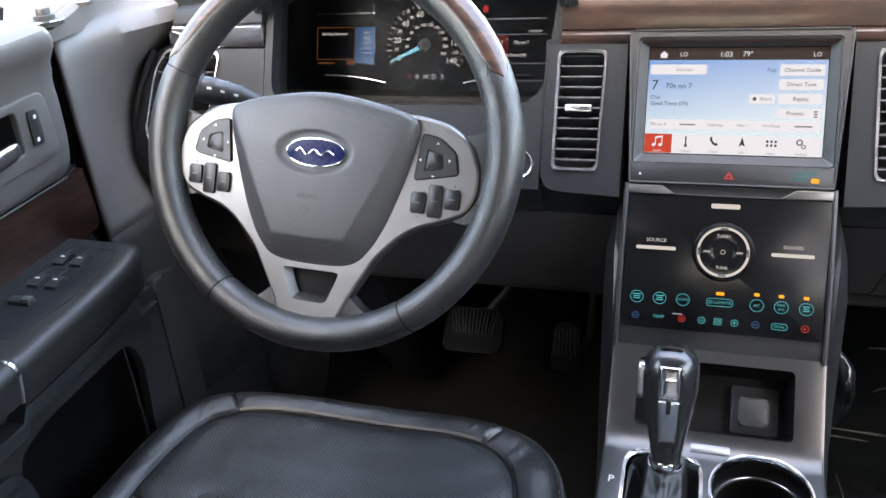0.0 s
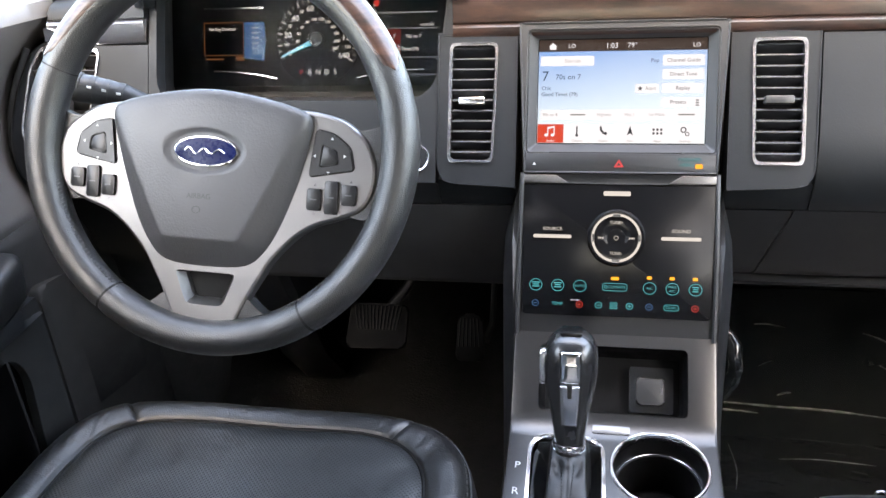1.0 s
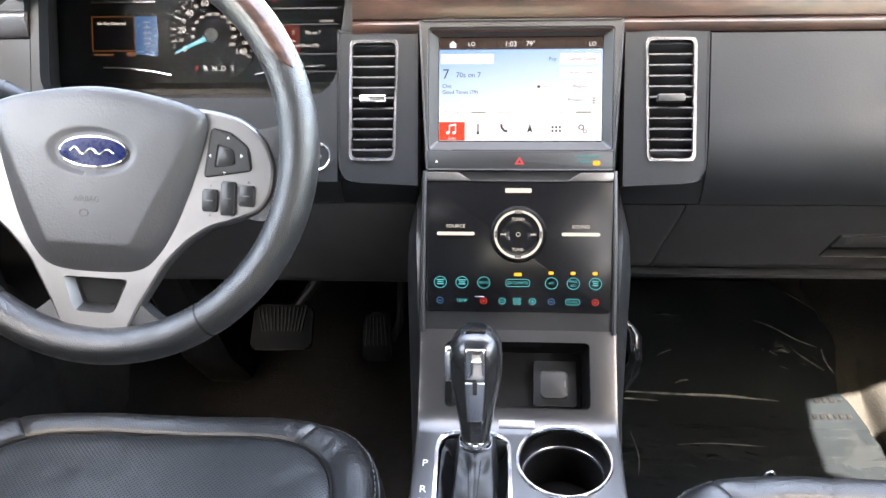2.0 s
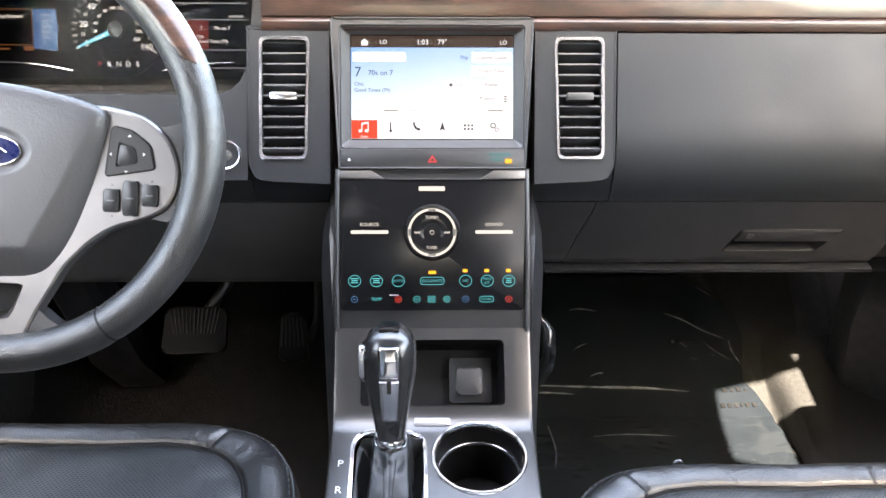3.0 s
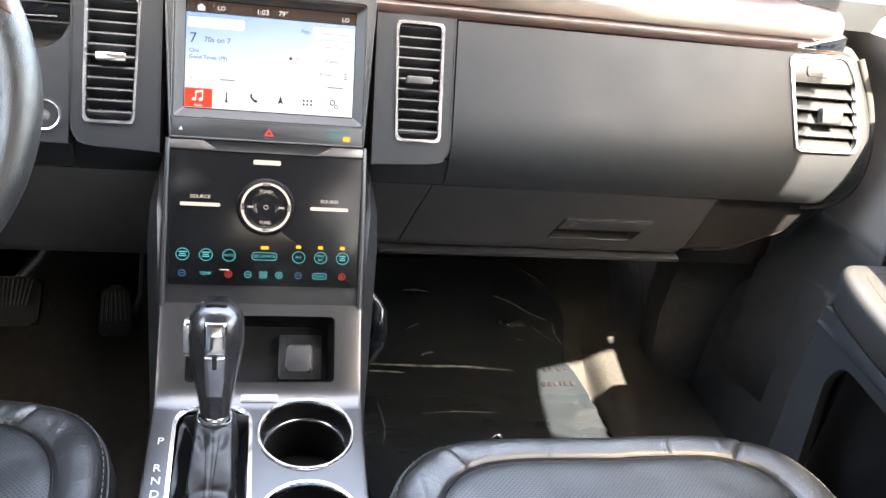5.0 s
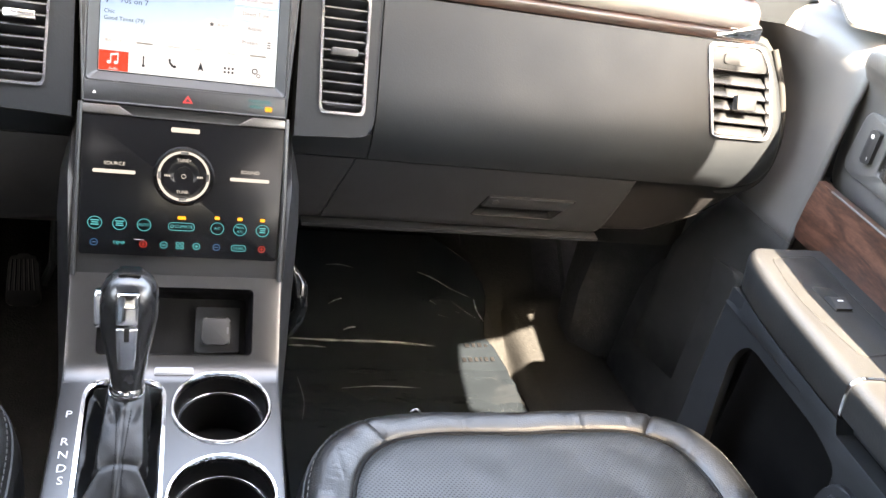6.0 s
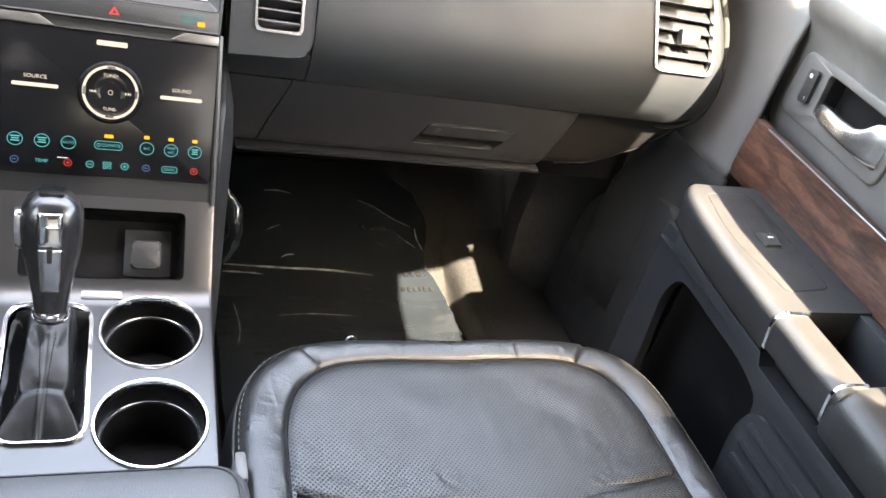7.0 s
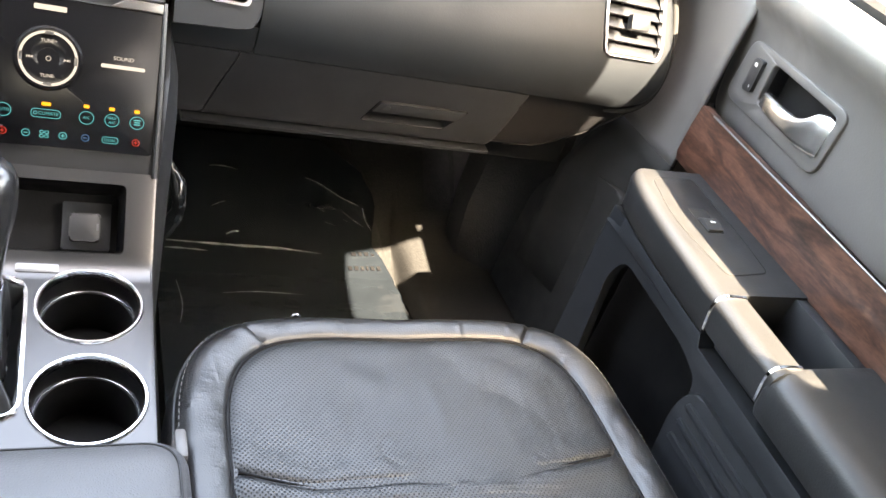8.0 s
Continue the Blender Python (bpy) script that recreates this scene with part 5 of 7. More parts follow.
    writing("Chic", 0.0052, at(GAUGE, 0.0720, 0.0105, 0.0010), "dim_white", right)
    writing("Good Times (79)", 0.0052, at(GAUGE, 0.0880, 0.0045, 0.0010), "dim_white", right)
    g("belt_lamp", circle((0.0498, 0.0640), 0.0035, 0.0048, 14), 0.0008, "red", "lit red seat belt lamp")
    g("rule", rect(0.0350, 0.1300, 0.0505, 0.0516), 0.0008, "ui_grey")
    g("bright_line", rect(-0.190, -0.105, 0.0600, 0.0625), 0.0030, "satin")
    # lower ledge, and satin arcs shaped as the cover lens's reflections
    bm = bmesh.new()
    prism(bm, rounded([(-0.20, -0.066), (0.13, -0.066), (0.125, -0.046), (-0.195, -0.046)], 0.006), 0.0, 0.006, GAUGE, 0.003)
    part("ledge", bm, "black", d, "dark ledge under the dials")
    for s in (-1, 1):
        bm = bmesh.new()
        tube(bm, [GAUGE @ Vector((-0.03 + s * (0.055 + 0.09 * i / 10), -0.022 - 0.010 * (1 - i / 10) ** 2, 0.006)) for i in range(11)], 0.0013, 8)
        part("bright_arc", bm, "satin", d)
    bm = bmesh.new()
    prism(bm, rect(-0.25, 0.165, -0.07, 0.135), 0.0, 0.0010, at(GAUGE, 0, 0, 0.026) @ Matrix.Rotation(radians(10), 4, "X"))
    part("lens", bm, "lens", d, "clear cover lens")


build_cluster()

# ---- steering wheel and column ----
WHEEL = plane_frame((-0.367, 0.548, 0.747), 25, -3)
RM, RT = 0.1735, 0.0165


def rim_point(a, b, r=1.0, wr=1.0):
    """A point on the rim's skin: a round the wheel, b round the grip."""
    q = RM + RT * r * math.cos(b)
    return WHEEL @ Vector((0.003 + q * math.cos(a), 0.0045 + q * math.sin(a), RT * 1.1 * wr * math.sin(b)))


def build_wheel():
    d = thing("steering_wheel", (-0.367, 0.60, 0.70), "black leather steering wheel with satin silver spokes and a walnut inlay", "steering wheel")
    bm = bmesh.new()
    nA, nB = 160, 20
    rings = []
    for i in range(nA):
        a = 2 * math.pi * i / nA
        deg = math.degrees(a) % 360
        k = 1.0
        for seam in (17, 158, 236, 304):
            k -= 0.055 * math.exp(-((deg - seam) / 1.3) ** 2)
        for thumb in (4, 176):
            dd = min(abs(deg - thumb), 360 - abs(deg - thumb))
            k += 0.03 * math.exp(-(dd / 12) ** 2)
        rings.append([rim_point(a, 2 * math.pi * j / nB, k, k) for j in range(nB)])
    loft(bm, rings, loop=True)
    rim = part("rim", bm, "rim", d, "grained black leather rim")
    for seam in (17, 158, 236, 304):
        bm = bmesh.new()
        rings = []
        for da in (-0.35, 0.35):
            a = radians(seam + da)
            rings.append([rim_point(a, 2 * math.pi * j / 20, 0.965, 0.965) for j in range(20)])
        loft(bm, rings)
        part("seam", bm, "gap", rim)
    for a0, a1 in ((24, 156),):
        bm = bmesh.new()
        rings = []
        for i in range(61):
            k = i / 60
            a = radians(a0 + (a1 - a0) * k)
            wd = 0.92 * (1 - abs(2 * k - 1) ** 10) ** 0.5 + 0.02
            row = []
            for j in range(9):
                b = radians(52) + wd * (j / 4 - 1)
                row.append(rim_point(a, b, 1.05 if 0 < j < 8 else 0.98, 1.05 if 0 < j < 8 else 0.98))
            rings.append(row)
        loft(bm, rings, closed=False)
        part("inlay", bm, "wood", d, "glossy walnut inlay on the rim")
    # stitching on the inside of the rim
    for a0, a1 in ((194, 238), (300, 352)):
        for i in range(34):
            a = radians(a0 + (a1 - a0) * i / 34)
            bm = bmesh.new()
            p, q = rim_point(a, radians(165), 1.01, 1.01), rim_point(a + 0.010, radians(152), 1.01, 1.01)
            tube(bm, [p, q], 0.0006, 5)
            part("stitch", bm, "thread", rim)
    # leather roots of the three spokes
    for s in (-1, 1):
        bm = bmesh.new()
        o = [(s * u, v) for u, v in ((0.112, 0.030), (0.140, 0.027), (0.166, 0.036), (0.168, -0.030), (0.160, -0.044), (0.147, -0.052), (0.112, -0.045))][::s]
        prism(bm, rounded(o, 0.010), -0.020, -0.0035, WHEEL, 0.006, 3)
        part("spoke_root", bm, "rim", d, "leather covered spoke root")
    bm = bmesh.new()
    prism(bm, rounded(mirrored([(0, -0.142), (0.026, -0.142), (0.032, -0.128), (0.041, -0.130), (0.056, -0.143), (0.078, -0.147), (0.074, -0.158), (0, -0.170)]), 0.010), -0.020, -0.0018, WHEEL, 0.005, 3)
    part("spoke_root", bm, "rim", d, "leather covered lower spoke")
    # satin silver spoke plate with its window
    half = [(0, 0.046), (0.095, 0.043), (0.122, 0.0375), (0.147, 0.020), (0.1565, -0.004), (0.1545, -0.028), (0.1450, -0.0440), (0.122, -0.0535), (0.101, -0.0600), (0.084, -0.0720), (0.0640, -0.0930), (0.0400, -0.1350), (0.0310, -0.1560), (0.020, -0.1615), (0, -0.1615)]
    hole = rounded([(0.0240, -0.1100), (0.0145, -0.1335), (-0.0145, -0.1335), (-0.0240, -0.1100)], 0.004, 2)
    def drawn_in(lp, g):
        """A polygon with every side moved inwards by g."""
        lp = [Vector(p) for p in lp]
        n = len(lp)
        turn = math.copysign(1, sum(a.x * b.y - b.x * a.y for a, b in zip(lp, lp[1:] + lp[:1])))
        out = []
        for k, p in enumerate(lp):
            a, b = (p - lp[k - 1]).normalized(), (lp[(k + 1) % n] - p).normalized()
            na, nb = Vector((-a.y, a.x)) * turn, Vector((-b.y, b.x)) * turn
            m = (na + nb).normalized()
            out.append(p + m * g / max(0.35, m.dot(na)))
        return out
    def edge_of(g):
        return rounded(drawn_in(mirrored(half), g), 0.009, 3)
    lip = [(Vector(p) - Vector((0, -0.1225))) for p in hole]
    lip = [Vector((p.x * 1.26, p.y * (1.10 if p.y > 0 else 1.55))) + Vector((0, -0.1225)) for p in lip]
    bm = bmesh.new()
    plate(bm, edge_of(0.0036), [lip], -0.011, 0.0004, WHEEL)
    loft(bm, [[WHEEL @ Vector((p[0], p[1], w)) for p in edge_of(g)] for g, w in ((0.0, -0.012), (0.0, -0.0045), (0.0005, -0.0026), (0.0016, -0.0006), (0.0036, 0.0004))], caps=False)
    loft(bm, [[WHEEL @ Vector((p[0], p[1], w)) for p in lp] for lp, w in ((lip, 0.0004), (hole, -0.0085), (hole, -0.016))], caps=False)
    sp = part("spoke_plate", bm, "silver", d, "satin silver spoke plate", angle=30)
    bm = bmesh.new()
    prism(bm, rounded(mirrored([(0, -0.10), (0.033, -0.10), (0.022, -0.140), (0, -0.140)]), 0.004), -0.022, -0.014, WHEEL)
    part("spoke_window", bm, "gap", d)
    # airbag cover: a soft dome
    cover = smooth_loop([(0, 0.0570), (0.046, 0.0520), (0.086, 0.0420), (0.0955, 0.0290), (0.0910, 0.002), (0.0830, -0.030), (0.0715, -0.064), (0.0560, -0.0900), (0.040, -0.1025), (0, -0.1060), (-0.040, -0.1025), (-0.0560, -0.0900), (-0.0715, -0.064), (-0.0830, -0.030), (-0.0910, 0.002), (-0.0955, 0.0290), (-0.086, 0.0420), (-0.046, 0.0520)], 4)
    c0 = Vector((0, -0.018))
    def skin(q, w):
        """A level face that breaks off to sloping flanks and a chin, with a shallow dish round the emblem."""
        flank = max(0, abs(q.x) - (0.0365 + 0.50 * (q.y + 0.079)))
        chin = max(0, -0.078 - q.y)
        dish = max(0, 1 - (q.x / 0.040) ** 2 - ((q.y - 0.0005) / 0.021) ** 2)
        return max(-0.006, w - 0.42 * math.hypot(flank, chin) - 0.0022 * min(1, dish * 3.0))
    bm = bmesh.new()
    rings = []
    shoulder = [(0.05, 0.0172), (0.40, 0.0168), (0.58, 0.0163), (0.70, 0.0158), (0.78, 0.0154), (0.86, 0.0146), (0.90, 0.0138), (0.94, 0.0128), (0.972, 0.0112), (0.992, 0.0088), (1.0, 0.0055)]
    for k, w in [(1.0, -0.006)] + [(k, lerp_table(shoulder, k)) for k in [1.0, 0.996, 0.992, 0.984] + steps(0.972, 0.05, 48)]:
        rings.append([WHEEL @ Vector((*(c0 + (p - c0) * k), skin(c0 + (p - c0) * k, w))) for p in cover])
    loft(bm, rings)
    ab = part("airbag_cover", bm, "airbag", d, "dark grey grained airbag cover")
    E = at(WHEEL, 0.0025, 0.0005, 0.0153)
    bm = bmesh.new()
    prism(bm, circle((0, 0), 0.0305, 0.0133, 40), -0.004, 0.0024, E, 0.0012)
    em = part("emblem", bm, "chrome", d, "blue oval emblem with a bright rim")
    bm = bmesh.new()
    prism(bm, circle((0, 0), 0.0293, 0.0122, 40), 0.0015, 0.0029, E, 0.0006)
    part("enamel", bm, "emblem", em, "deep blue oval")
    bm = bmesh.new()
    tube(bm, [E @ Vector((-0.019 + 0.038 * k / 40, 0.0030 * math.sin(k * 0.42) * (1 - 0.5 * k / 40), 0.0033)) for k in range(41)], 0.0008, 6)
    part("flourish", bm, "chrome", em, "plain bright flourish")
    writing("AIRBAG", 0.0066, at(WHEEL, -0.002, -0.0400, 0.0172), "black", ab)
    b = bmesh.new()
    plate(b, circle((-0.004, -0.0520), 0.0042, 0.0034, 16), [circle((-0.004, -0.0520), 0.0034, 0.0026, 16)], 0.0145, 0.0172, WHEEL)
    part("horn_mark", b, "black", ab)
    # switch pads
    for s in (-1, 1):
        F = lambda pts: [(s * u, v) for u, v in pts][::s]
        rimp = [(0.0935, -0.0165), (0.1365, -0.0085), (0.1325, 0.0120), (0.1165, 0.0240), (0.0985, 0.0275)]
        mid = [(0.1045, -0.0065), (0.1210, -0.0030), (0.1190, 0.0085), (0.1065, 0.0125)]
        bm = bmesh.new()
        prism(bm, rounded(F(rimp), 0.005), -0.002, 0.0012, WHEEL, 0.0008)
        pad = part("switch_pad", bm, "gap", d, "black four-way switch pad")
        def inset(pts, g):
            c = Vector((sum(p[0] for p in pts) / len(pts), sum(p[1] for p in pts) / len(pts)))
            return [Vector(p) + (c - Vector(p)).normalized() * g for p in pts]
        bm = bmesh.new()
        plate(bm, rounded(F(inset(rimp, 0.0016)), 0.0042), [rounded(F(inset(mid, -0.0012)), 0.003)], 0.0, 0.0028, WHEEL)
        bmesh.ops.bevel(bm, geom=[e for e in bm.edges if len(e.link_faces) == 2 and e.calc_face_angle(0) > 1.2], offset=0.0006, segments=2, affect="EDGES")
        part("rocker_ring", bm, "switch", pad, "black four-way rocker")
        bm = bmesh.new()
        prism(bm, rounded(F(mid), 0.0028), 0.0, 0.0022, WHEEL, 0.0008)
        part("centre_key", bm, "switch", pad)
        for u, v in ((0.0995, 0.003), (0.1265, 0.004), (0.1145, 0.0185), (0.1125, -0.0110)):
            bm = bmesh.new()
            c, q = Vector((s * 0.1145, 0.0035)), Vector((s * u, v))
            e = (q - c).normalized() * 0.0016
            prism(bm, [q + e, q + Vector((-e.y, e.x)) - e * 0.4, q + Vector((e.y, -e.x)) - e * 0.4], 0.0027, 0.0030, WHEEL)
            part("arrow_mark", bm, "paint", pad)
        for u, v, hw, hh in ((0.1005, -0.0355, 0.0064, 0.0098), (0.1165, -0.0330, 0.0062, 0.0148), (0.1325, -0.0300, 0.0066, 0.0092)):
            bm = bmesh.new()
            prism(bm, rounded(F(rect(u - hw, u + hw, v - hh, v + hh)), 0.0022), -0.002, 0.0036, WHEEL, 0.0012)
            key = part("switch_key", bm, "switch", d, "small black switch key")
            bm = bmesh.new()
            prism(bm, F(rect(u - 0.0030, u + 0.0030, v - 0.0006, v + 0.0006)), 0.0034, 0.0040, WHEEL)
            part("key_mark", bm, "grey_mark", key)
        for u, v in ((0.1005, -0.0225), (0.1335, -0.0180), (0.1005, -0.0480)):
            bm = bmesh.new()
            prism(bm, F([(u - 0.0014, v - 0.0010), (u + 0.0014, v - 0.0010), (u, v + 0.0014)]), -0.001, 0.0004, WHEEL)
            part("arrow_mark", bm, "black", sp)
    bm = bmesh.new()
    lathe(bm, [(0.055, -0.022), (0.052, -0.06), (0.045, -0.075), (0.0001, -0.075)], at(WHEEL, 0, -0.01), 36)
    part("hub", bm, "black", d)
    # column behind it
    c = thing("steering_column", (-0.367, 0.70, 0.62), "black steering column shroud with a ribbed indicator stalk", "steering column")
    bm = bmesh.new()
    loft(bm, [[at(WHEEL, 0, -0.012) @ Vector((0.055 * math.cos(t) * k, 0.05 * math.sin(t) * k, w)) for t in [2 * math.pi * j / 24 for j in range(24)]] for w, k in ((-0.076, 0.9), (-0.085, 1.05), (-0.20, 1.15), (-0.26, 1.1))])
    part("shroud", bm, "black", c)
    bm = bmesh.new()
    S = [(-0.430, 0.660, 0.722), (-0.462, 0.651, 0.748), (-0.480, 0.645, 0.762), (-0.500, 0.638, 0.773), (-0.530, 0.630, 0.783), (-0.560, 0.622, 0.791)]
    tube(bm, S, [0.006, 0.008, 0.0105, 0.0130, 0.0145, 0.0135], 16)
    st = part("indicator_stalk", bm, "plastic", c, "dark grey ribbed indicator stalk")
    for k in range(4):
        bm = bmesh.new()
        p = Vector((-0.498 - 0.013 * k, 0.6385 - 0.0035 * k, 0.7720 + 0.0046 * k))
        tube(bm, [p, p + Vector((-0.0055, -0.0013, 0.0019))], 0.0136 + 0.0004 * k, 18)
        part("grip_ring", bm, "rubber", st)
    for k in range(3):
        bm = bmesh.new()
        box(bm, (0, 0, 0), (0.0045, 0.0008, 0.0022), 0.0, Matrix.Translation((-0.496 - 0.013 * k, 0.6250 - 0.0035 * k, 0.7795 + 0.0046 * k)) @ Matrix.Rotation(radians(12), 4, "Y"))
        part("stalk_mark", bm, "paint", st)
    bm = bmesh.new()
    rings = []
    for y, z, w in ((0.86, 0.55, 0.030), (0.92, 0.40, 0.036), (1.00, 0.22, 0.040), (1.08, 0.12, 0.042)):
        rings.append([(-0.502 + sx * w, y + sy * 0.03, z) for sx, sy in ((-1, -0.6), (-0.7, -1), (0.7, -1), (1, -0.6), (1, 1), (-1, 1))])
    loft(bm, rings)
    part("shaft_cover", bm, "plastic", c, "dark shaft cover reaching down to the floor")


build_wheel()


def build_pedals():
    b = thing("brake_pedal", (-0.345, 0.95, 0.30), "wide black ribbed rubber brake pedal on a steel arm", "pedal", "pedals")
    m = plane_frame((-0.342, 0.900, 0.338), 35)
    bm = bmesh.new()
    prism(bm, rounded([(-0.048, -0.036), (0.044, -0.034), (0.046, 0.032), (-0.042, 0.032)], 0.010), -0.012, 0.0, m, 0.004, 3)
    pad = part("pad", bm, "deep", b)
    for i in range(13):
        bm = bmesh.new()
        tube(bm, [at(m, (-0.036 + 0.0060 * i) * (1 - 0.05 * k), 0.029 - 0.009 * k, 0.0006 - 0.0004 * (k - 2) ** 2 / 4).translation for k in range(5)], 0.0016, 6)
        part("rib", bm, "rubber", pad)
    bm = bmesh.new()
    tube(bm, [(-0.335, 0.92, 0.345), (-0.300, 0.94, 0.385), (-0.272, 0.97, 0.435), (-0.255, 1.00, 0.52)], 0.0075, 10)
    part("arm", bm, "bezel", b)
    a = thing("accelerator_pedal", (-0.21, 0.99, 0.25), "narrow black ribbed accelerator pedal beside the brake", "pedal", "pedals")
    m = plane_frame((-0.212, 0.950, 0.294), 30, 2)
    bm = bmesh.new()
    prism(bm, rounded([(-0.023, -0.040), (0.023, -0.042), (0.020, 0.034), (-0.017, 0.034)], 0.012), -0.014, 0.0, m, 0.004, 3)
    pad = part("pad", bm, "deep", a)
    for i in range(6):
        bm = bmesh.new()
        tube(bm, [at(m, (-0.013 + 0.0052 * i) * (1 + 0.06 * k), 0.026 - 0.011 * k, 0.0006).translation for k in range(5)], 0.0014, 6)
        part("rib", bm, "rubber", pad)
    bm = bmesh.new()
    tube(bm, [(-0.190, 0.97, 0.27), (-0.178, 0.98, 0.30), (-0.175, 1.0, 0.36), (-0.178, 1.04, 0.46)], 0.006, 8)
    part("arm", bm, "bezel", a)


build_pedals()

# ---- centre console ----
CONSOLE = Matrix.Translation((0, 0.54, 0.420)) @ Matrix.Rotation(radians(5), 4, "X")


def build_console():
    d = thing("centre_console", (0, 0.50, FLOOR), "grey metallic centre console with two cup holders and an open tray", "centre console")
    pts = [(y, (CONSOLE @ Vector((0, y - 0.54, 0))).z) for y in (0.26, 0.33, 0.40, 0.47, 0.54, 0.572)]
    y, z, s = pts[-1][0], pts[-1][1], radians(5)
    for k in range(12):
        s += radians(3.4)
        y += 0.0026 * math.cos(s)
        z += 0.0026 * math.sin(s)
        pts.append((y, z))
    for k in range(4):
        y += 0.0213 * math.cos(s)
        z += 0.0213 * math.sin(s)
        pts.append((y, z))
    rings = []
    for y, z in pts:
        hw = lerp_table([(0.26, 0.1035), (0.38, 0.1045), (0.48, 0.1055), (0.60, 0.1075), (0.70, 0.1085)], y)
        rings.append([(-hw, y + 0.012, z - 0.02), (-hw, y, z - 0.005), (-hw + 0.0016, y, z - 0.0012), (-hw + 0.005, y, z)] + [(-hw + 0.005 + (2 * hw - 0.01) * i / 10, y, z) for i in range(1, 10)] + [(hw - 0.005, y, z), (hw - 0.0016, y, z - 0.0012), (hw, y, z - 0.005), (hw, y + 0.012, z - 0.02)])
    bm = bmesh.new()
    loft(bm, rings)
    top = part("top_plate", bm, "plate", d, "metallic grey painted top plate")
    cups = [(0.0472, 0.0, 0.0485), (0.0475, -0.1115, 0.0495)]
    cs = []
    for u, v, r in cups:
        h = bmesh.new()
        prism(h, circle((u, v), r - 0.0015, n=56), -0.06, 0.04, CONSOLE)
        cs.append(cutter(h))
    boot_out = rounded([(-0.0785, -0.1297), (-0.0056, -0.1297), (-0.0082, 0.0332), (-0.0832, 0.0332)], [0.020, 0.020, 0.025, 0.025], 8)
    h = bmesh.new()
    prism(h, boot_out, -0.06, 0.05, CONSOLE)
    cs.append(cutter(h))
    TR = plane_frame((0, 0.6265, 0.4625), 90 - 45.8)
    tray = rounded([(-0.0775, -0.0365), (0.0775, -0.0365), (0.0775, 0.0345), (-0.0775, 0.0345)], 0.006)
    h = bmesh.new()
    prism(h, tray, -0.06, 0.05, TR)
    cs.append(cutter(h))
    cut(top, *cs)
    for u, v, r in cups:
        F = at(CONSOLE, u, v)
        bm = bmesh.new()
        lathe(bm, [(r - 0.0040, -0.006), (r - 0.0036, 0.0004), (r - 0.0022, 0.0024), (r - 0.0004, 0.0026), (r + 0.0008, 0.0014), (r + 0.0010, 0.0)], F, 64)
        bmesh.ops.delete(bm, geom=[f for f in bm.faces if len(f.verts) > 4], context="FACES")
        cup = part("cup_holder", bm, "chrome", d, "round cup holder with a chrome rim")
        bm = bmesh.new()
        lathe(bm, [(r - 0.0038, -0.002), (r - 0.0045, -0.024), (r - 0.0075, -0.026), (r - 0.009, -0.075), (0.0001, -0.076)], F, 56)
        bmesh.ops.delete(bm, geom=[f for f in bm.faces if len(f.verts) > 4 and f.calc_center_median().z > (F @ Vector((0, 0, -0.05))).z], context="FACES")
        part("well", bm, "deep", cup, "black rubber well")
        bm = bmesh.new()
        tube(bm, [F @ Vector(((r - 0.0056) * math.cos(a), (r - 0.0056) * math.sin(a), -0.0245)) for a in [2 * math.pi * i / 48 for i in range(48)]], 0.0008, 6, loop=True)
        part("inner_ring", bm, "satin", cup)
    # tray
    bm = bmesh.new()
    small = [(p[0] * 0.985, p[1] * 0.965) for p in tray]
    loft(bm, [[TR @ Vector((p[0] * 1.012, p[1] * 1.02, 0.0012)) for p in tray], [TR @ Vector((p[0], p[1], 0.0020)) for p in tray], [TR @ Vector((p[0], p[1], -0.004)) for p in small], [TR @ Vector((p[0] * 0.96, p[1] * 0.92, -0.045)) for p in small]], caps=False)
    bm.faces.new([v for v in bm.verts][-len(tray):])
    tr = part("tray", bm, "deep", d, "open black storage tray")
    # socket with its cover on the tray's back wall
    bm = bmesh.new()
    prism(bm, rounded(rect(0.019, 0.066, -0.030, 0.020), 0.003), -0.045, -0.034, TR, 0.001)
    sock = part("socket_block", bm, "plastic", tr, "grey block with the power socket")
    bm = bmesh.new()
    prism(bm, rounded(rect(0.026, 0.056, -0.022, 0.008), 0.005), -0.035, -0.027, TR, 0.002)
    cap = part("socket_cap", bm, "bezel", sock, "rounded square socket cover")
    bm = bmesh.new()
    prism(bm, rect(0.0520, 0.0540, -0.010, -0.003), -0.028, -0.0262, TR)
    part("cap_tab", bm, "grey_mark", cap)
    # bright badge between tray and cups
    bm = bmesh.new()
    prism(bm, rounded(rect(-0.0195, 0.0185, -0.0045, 0.0045), 0.0015), -0.002, 0.0012, Matrix.Translation((0, 0.5855, 0.4268)) @ Matrix.Rotation(radians(22), 4, "X"), 0.0005)
    part("badge", bm, "silver", d, "small bright satin badge")
    for i, (ch, v) in enumerate((("P", -0.0092), ("R", -0.0429), ("N", -0.0583), ("D", -0.0737), ("S", -0.0872))):
        writing(ch, 0.0122, at(CONSOLE, -0.0932 + 0.0007 * i, v, 0.0006), "paint", top)
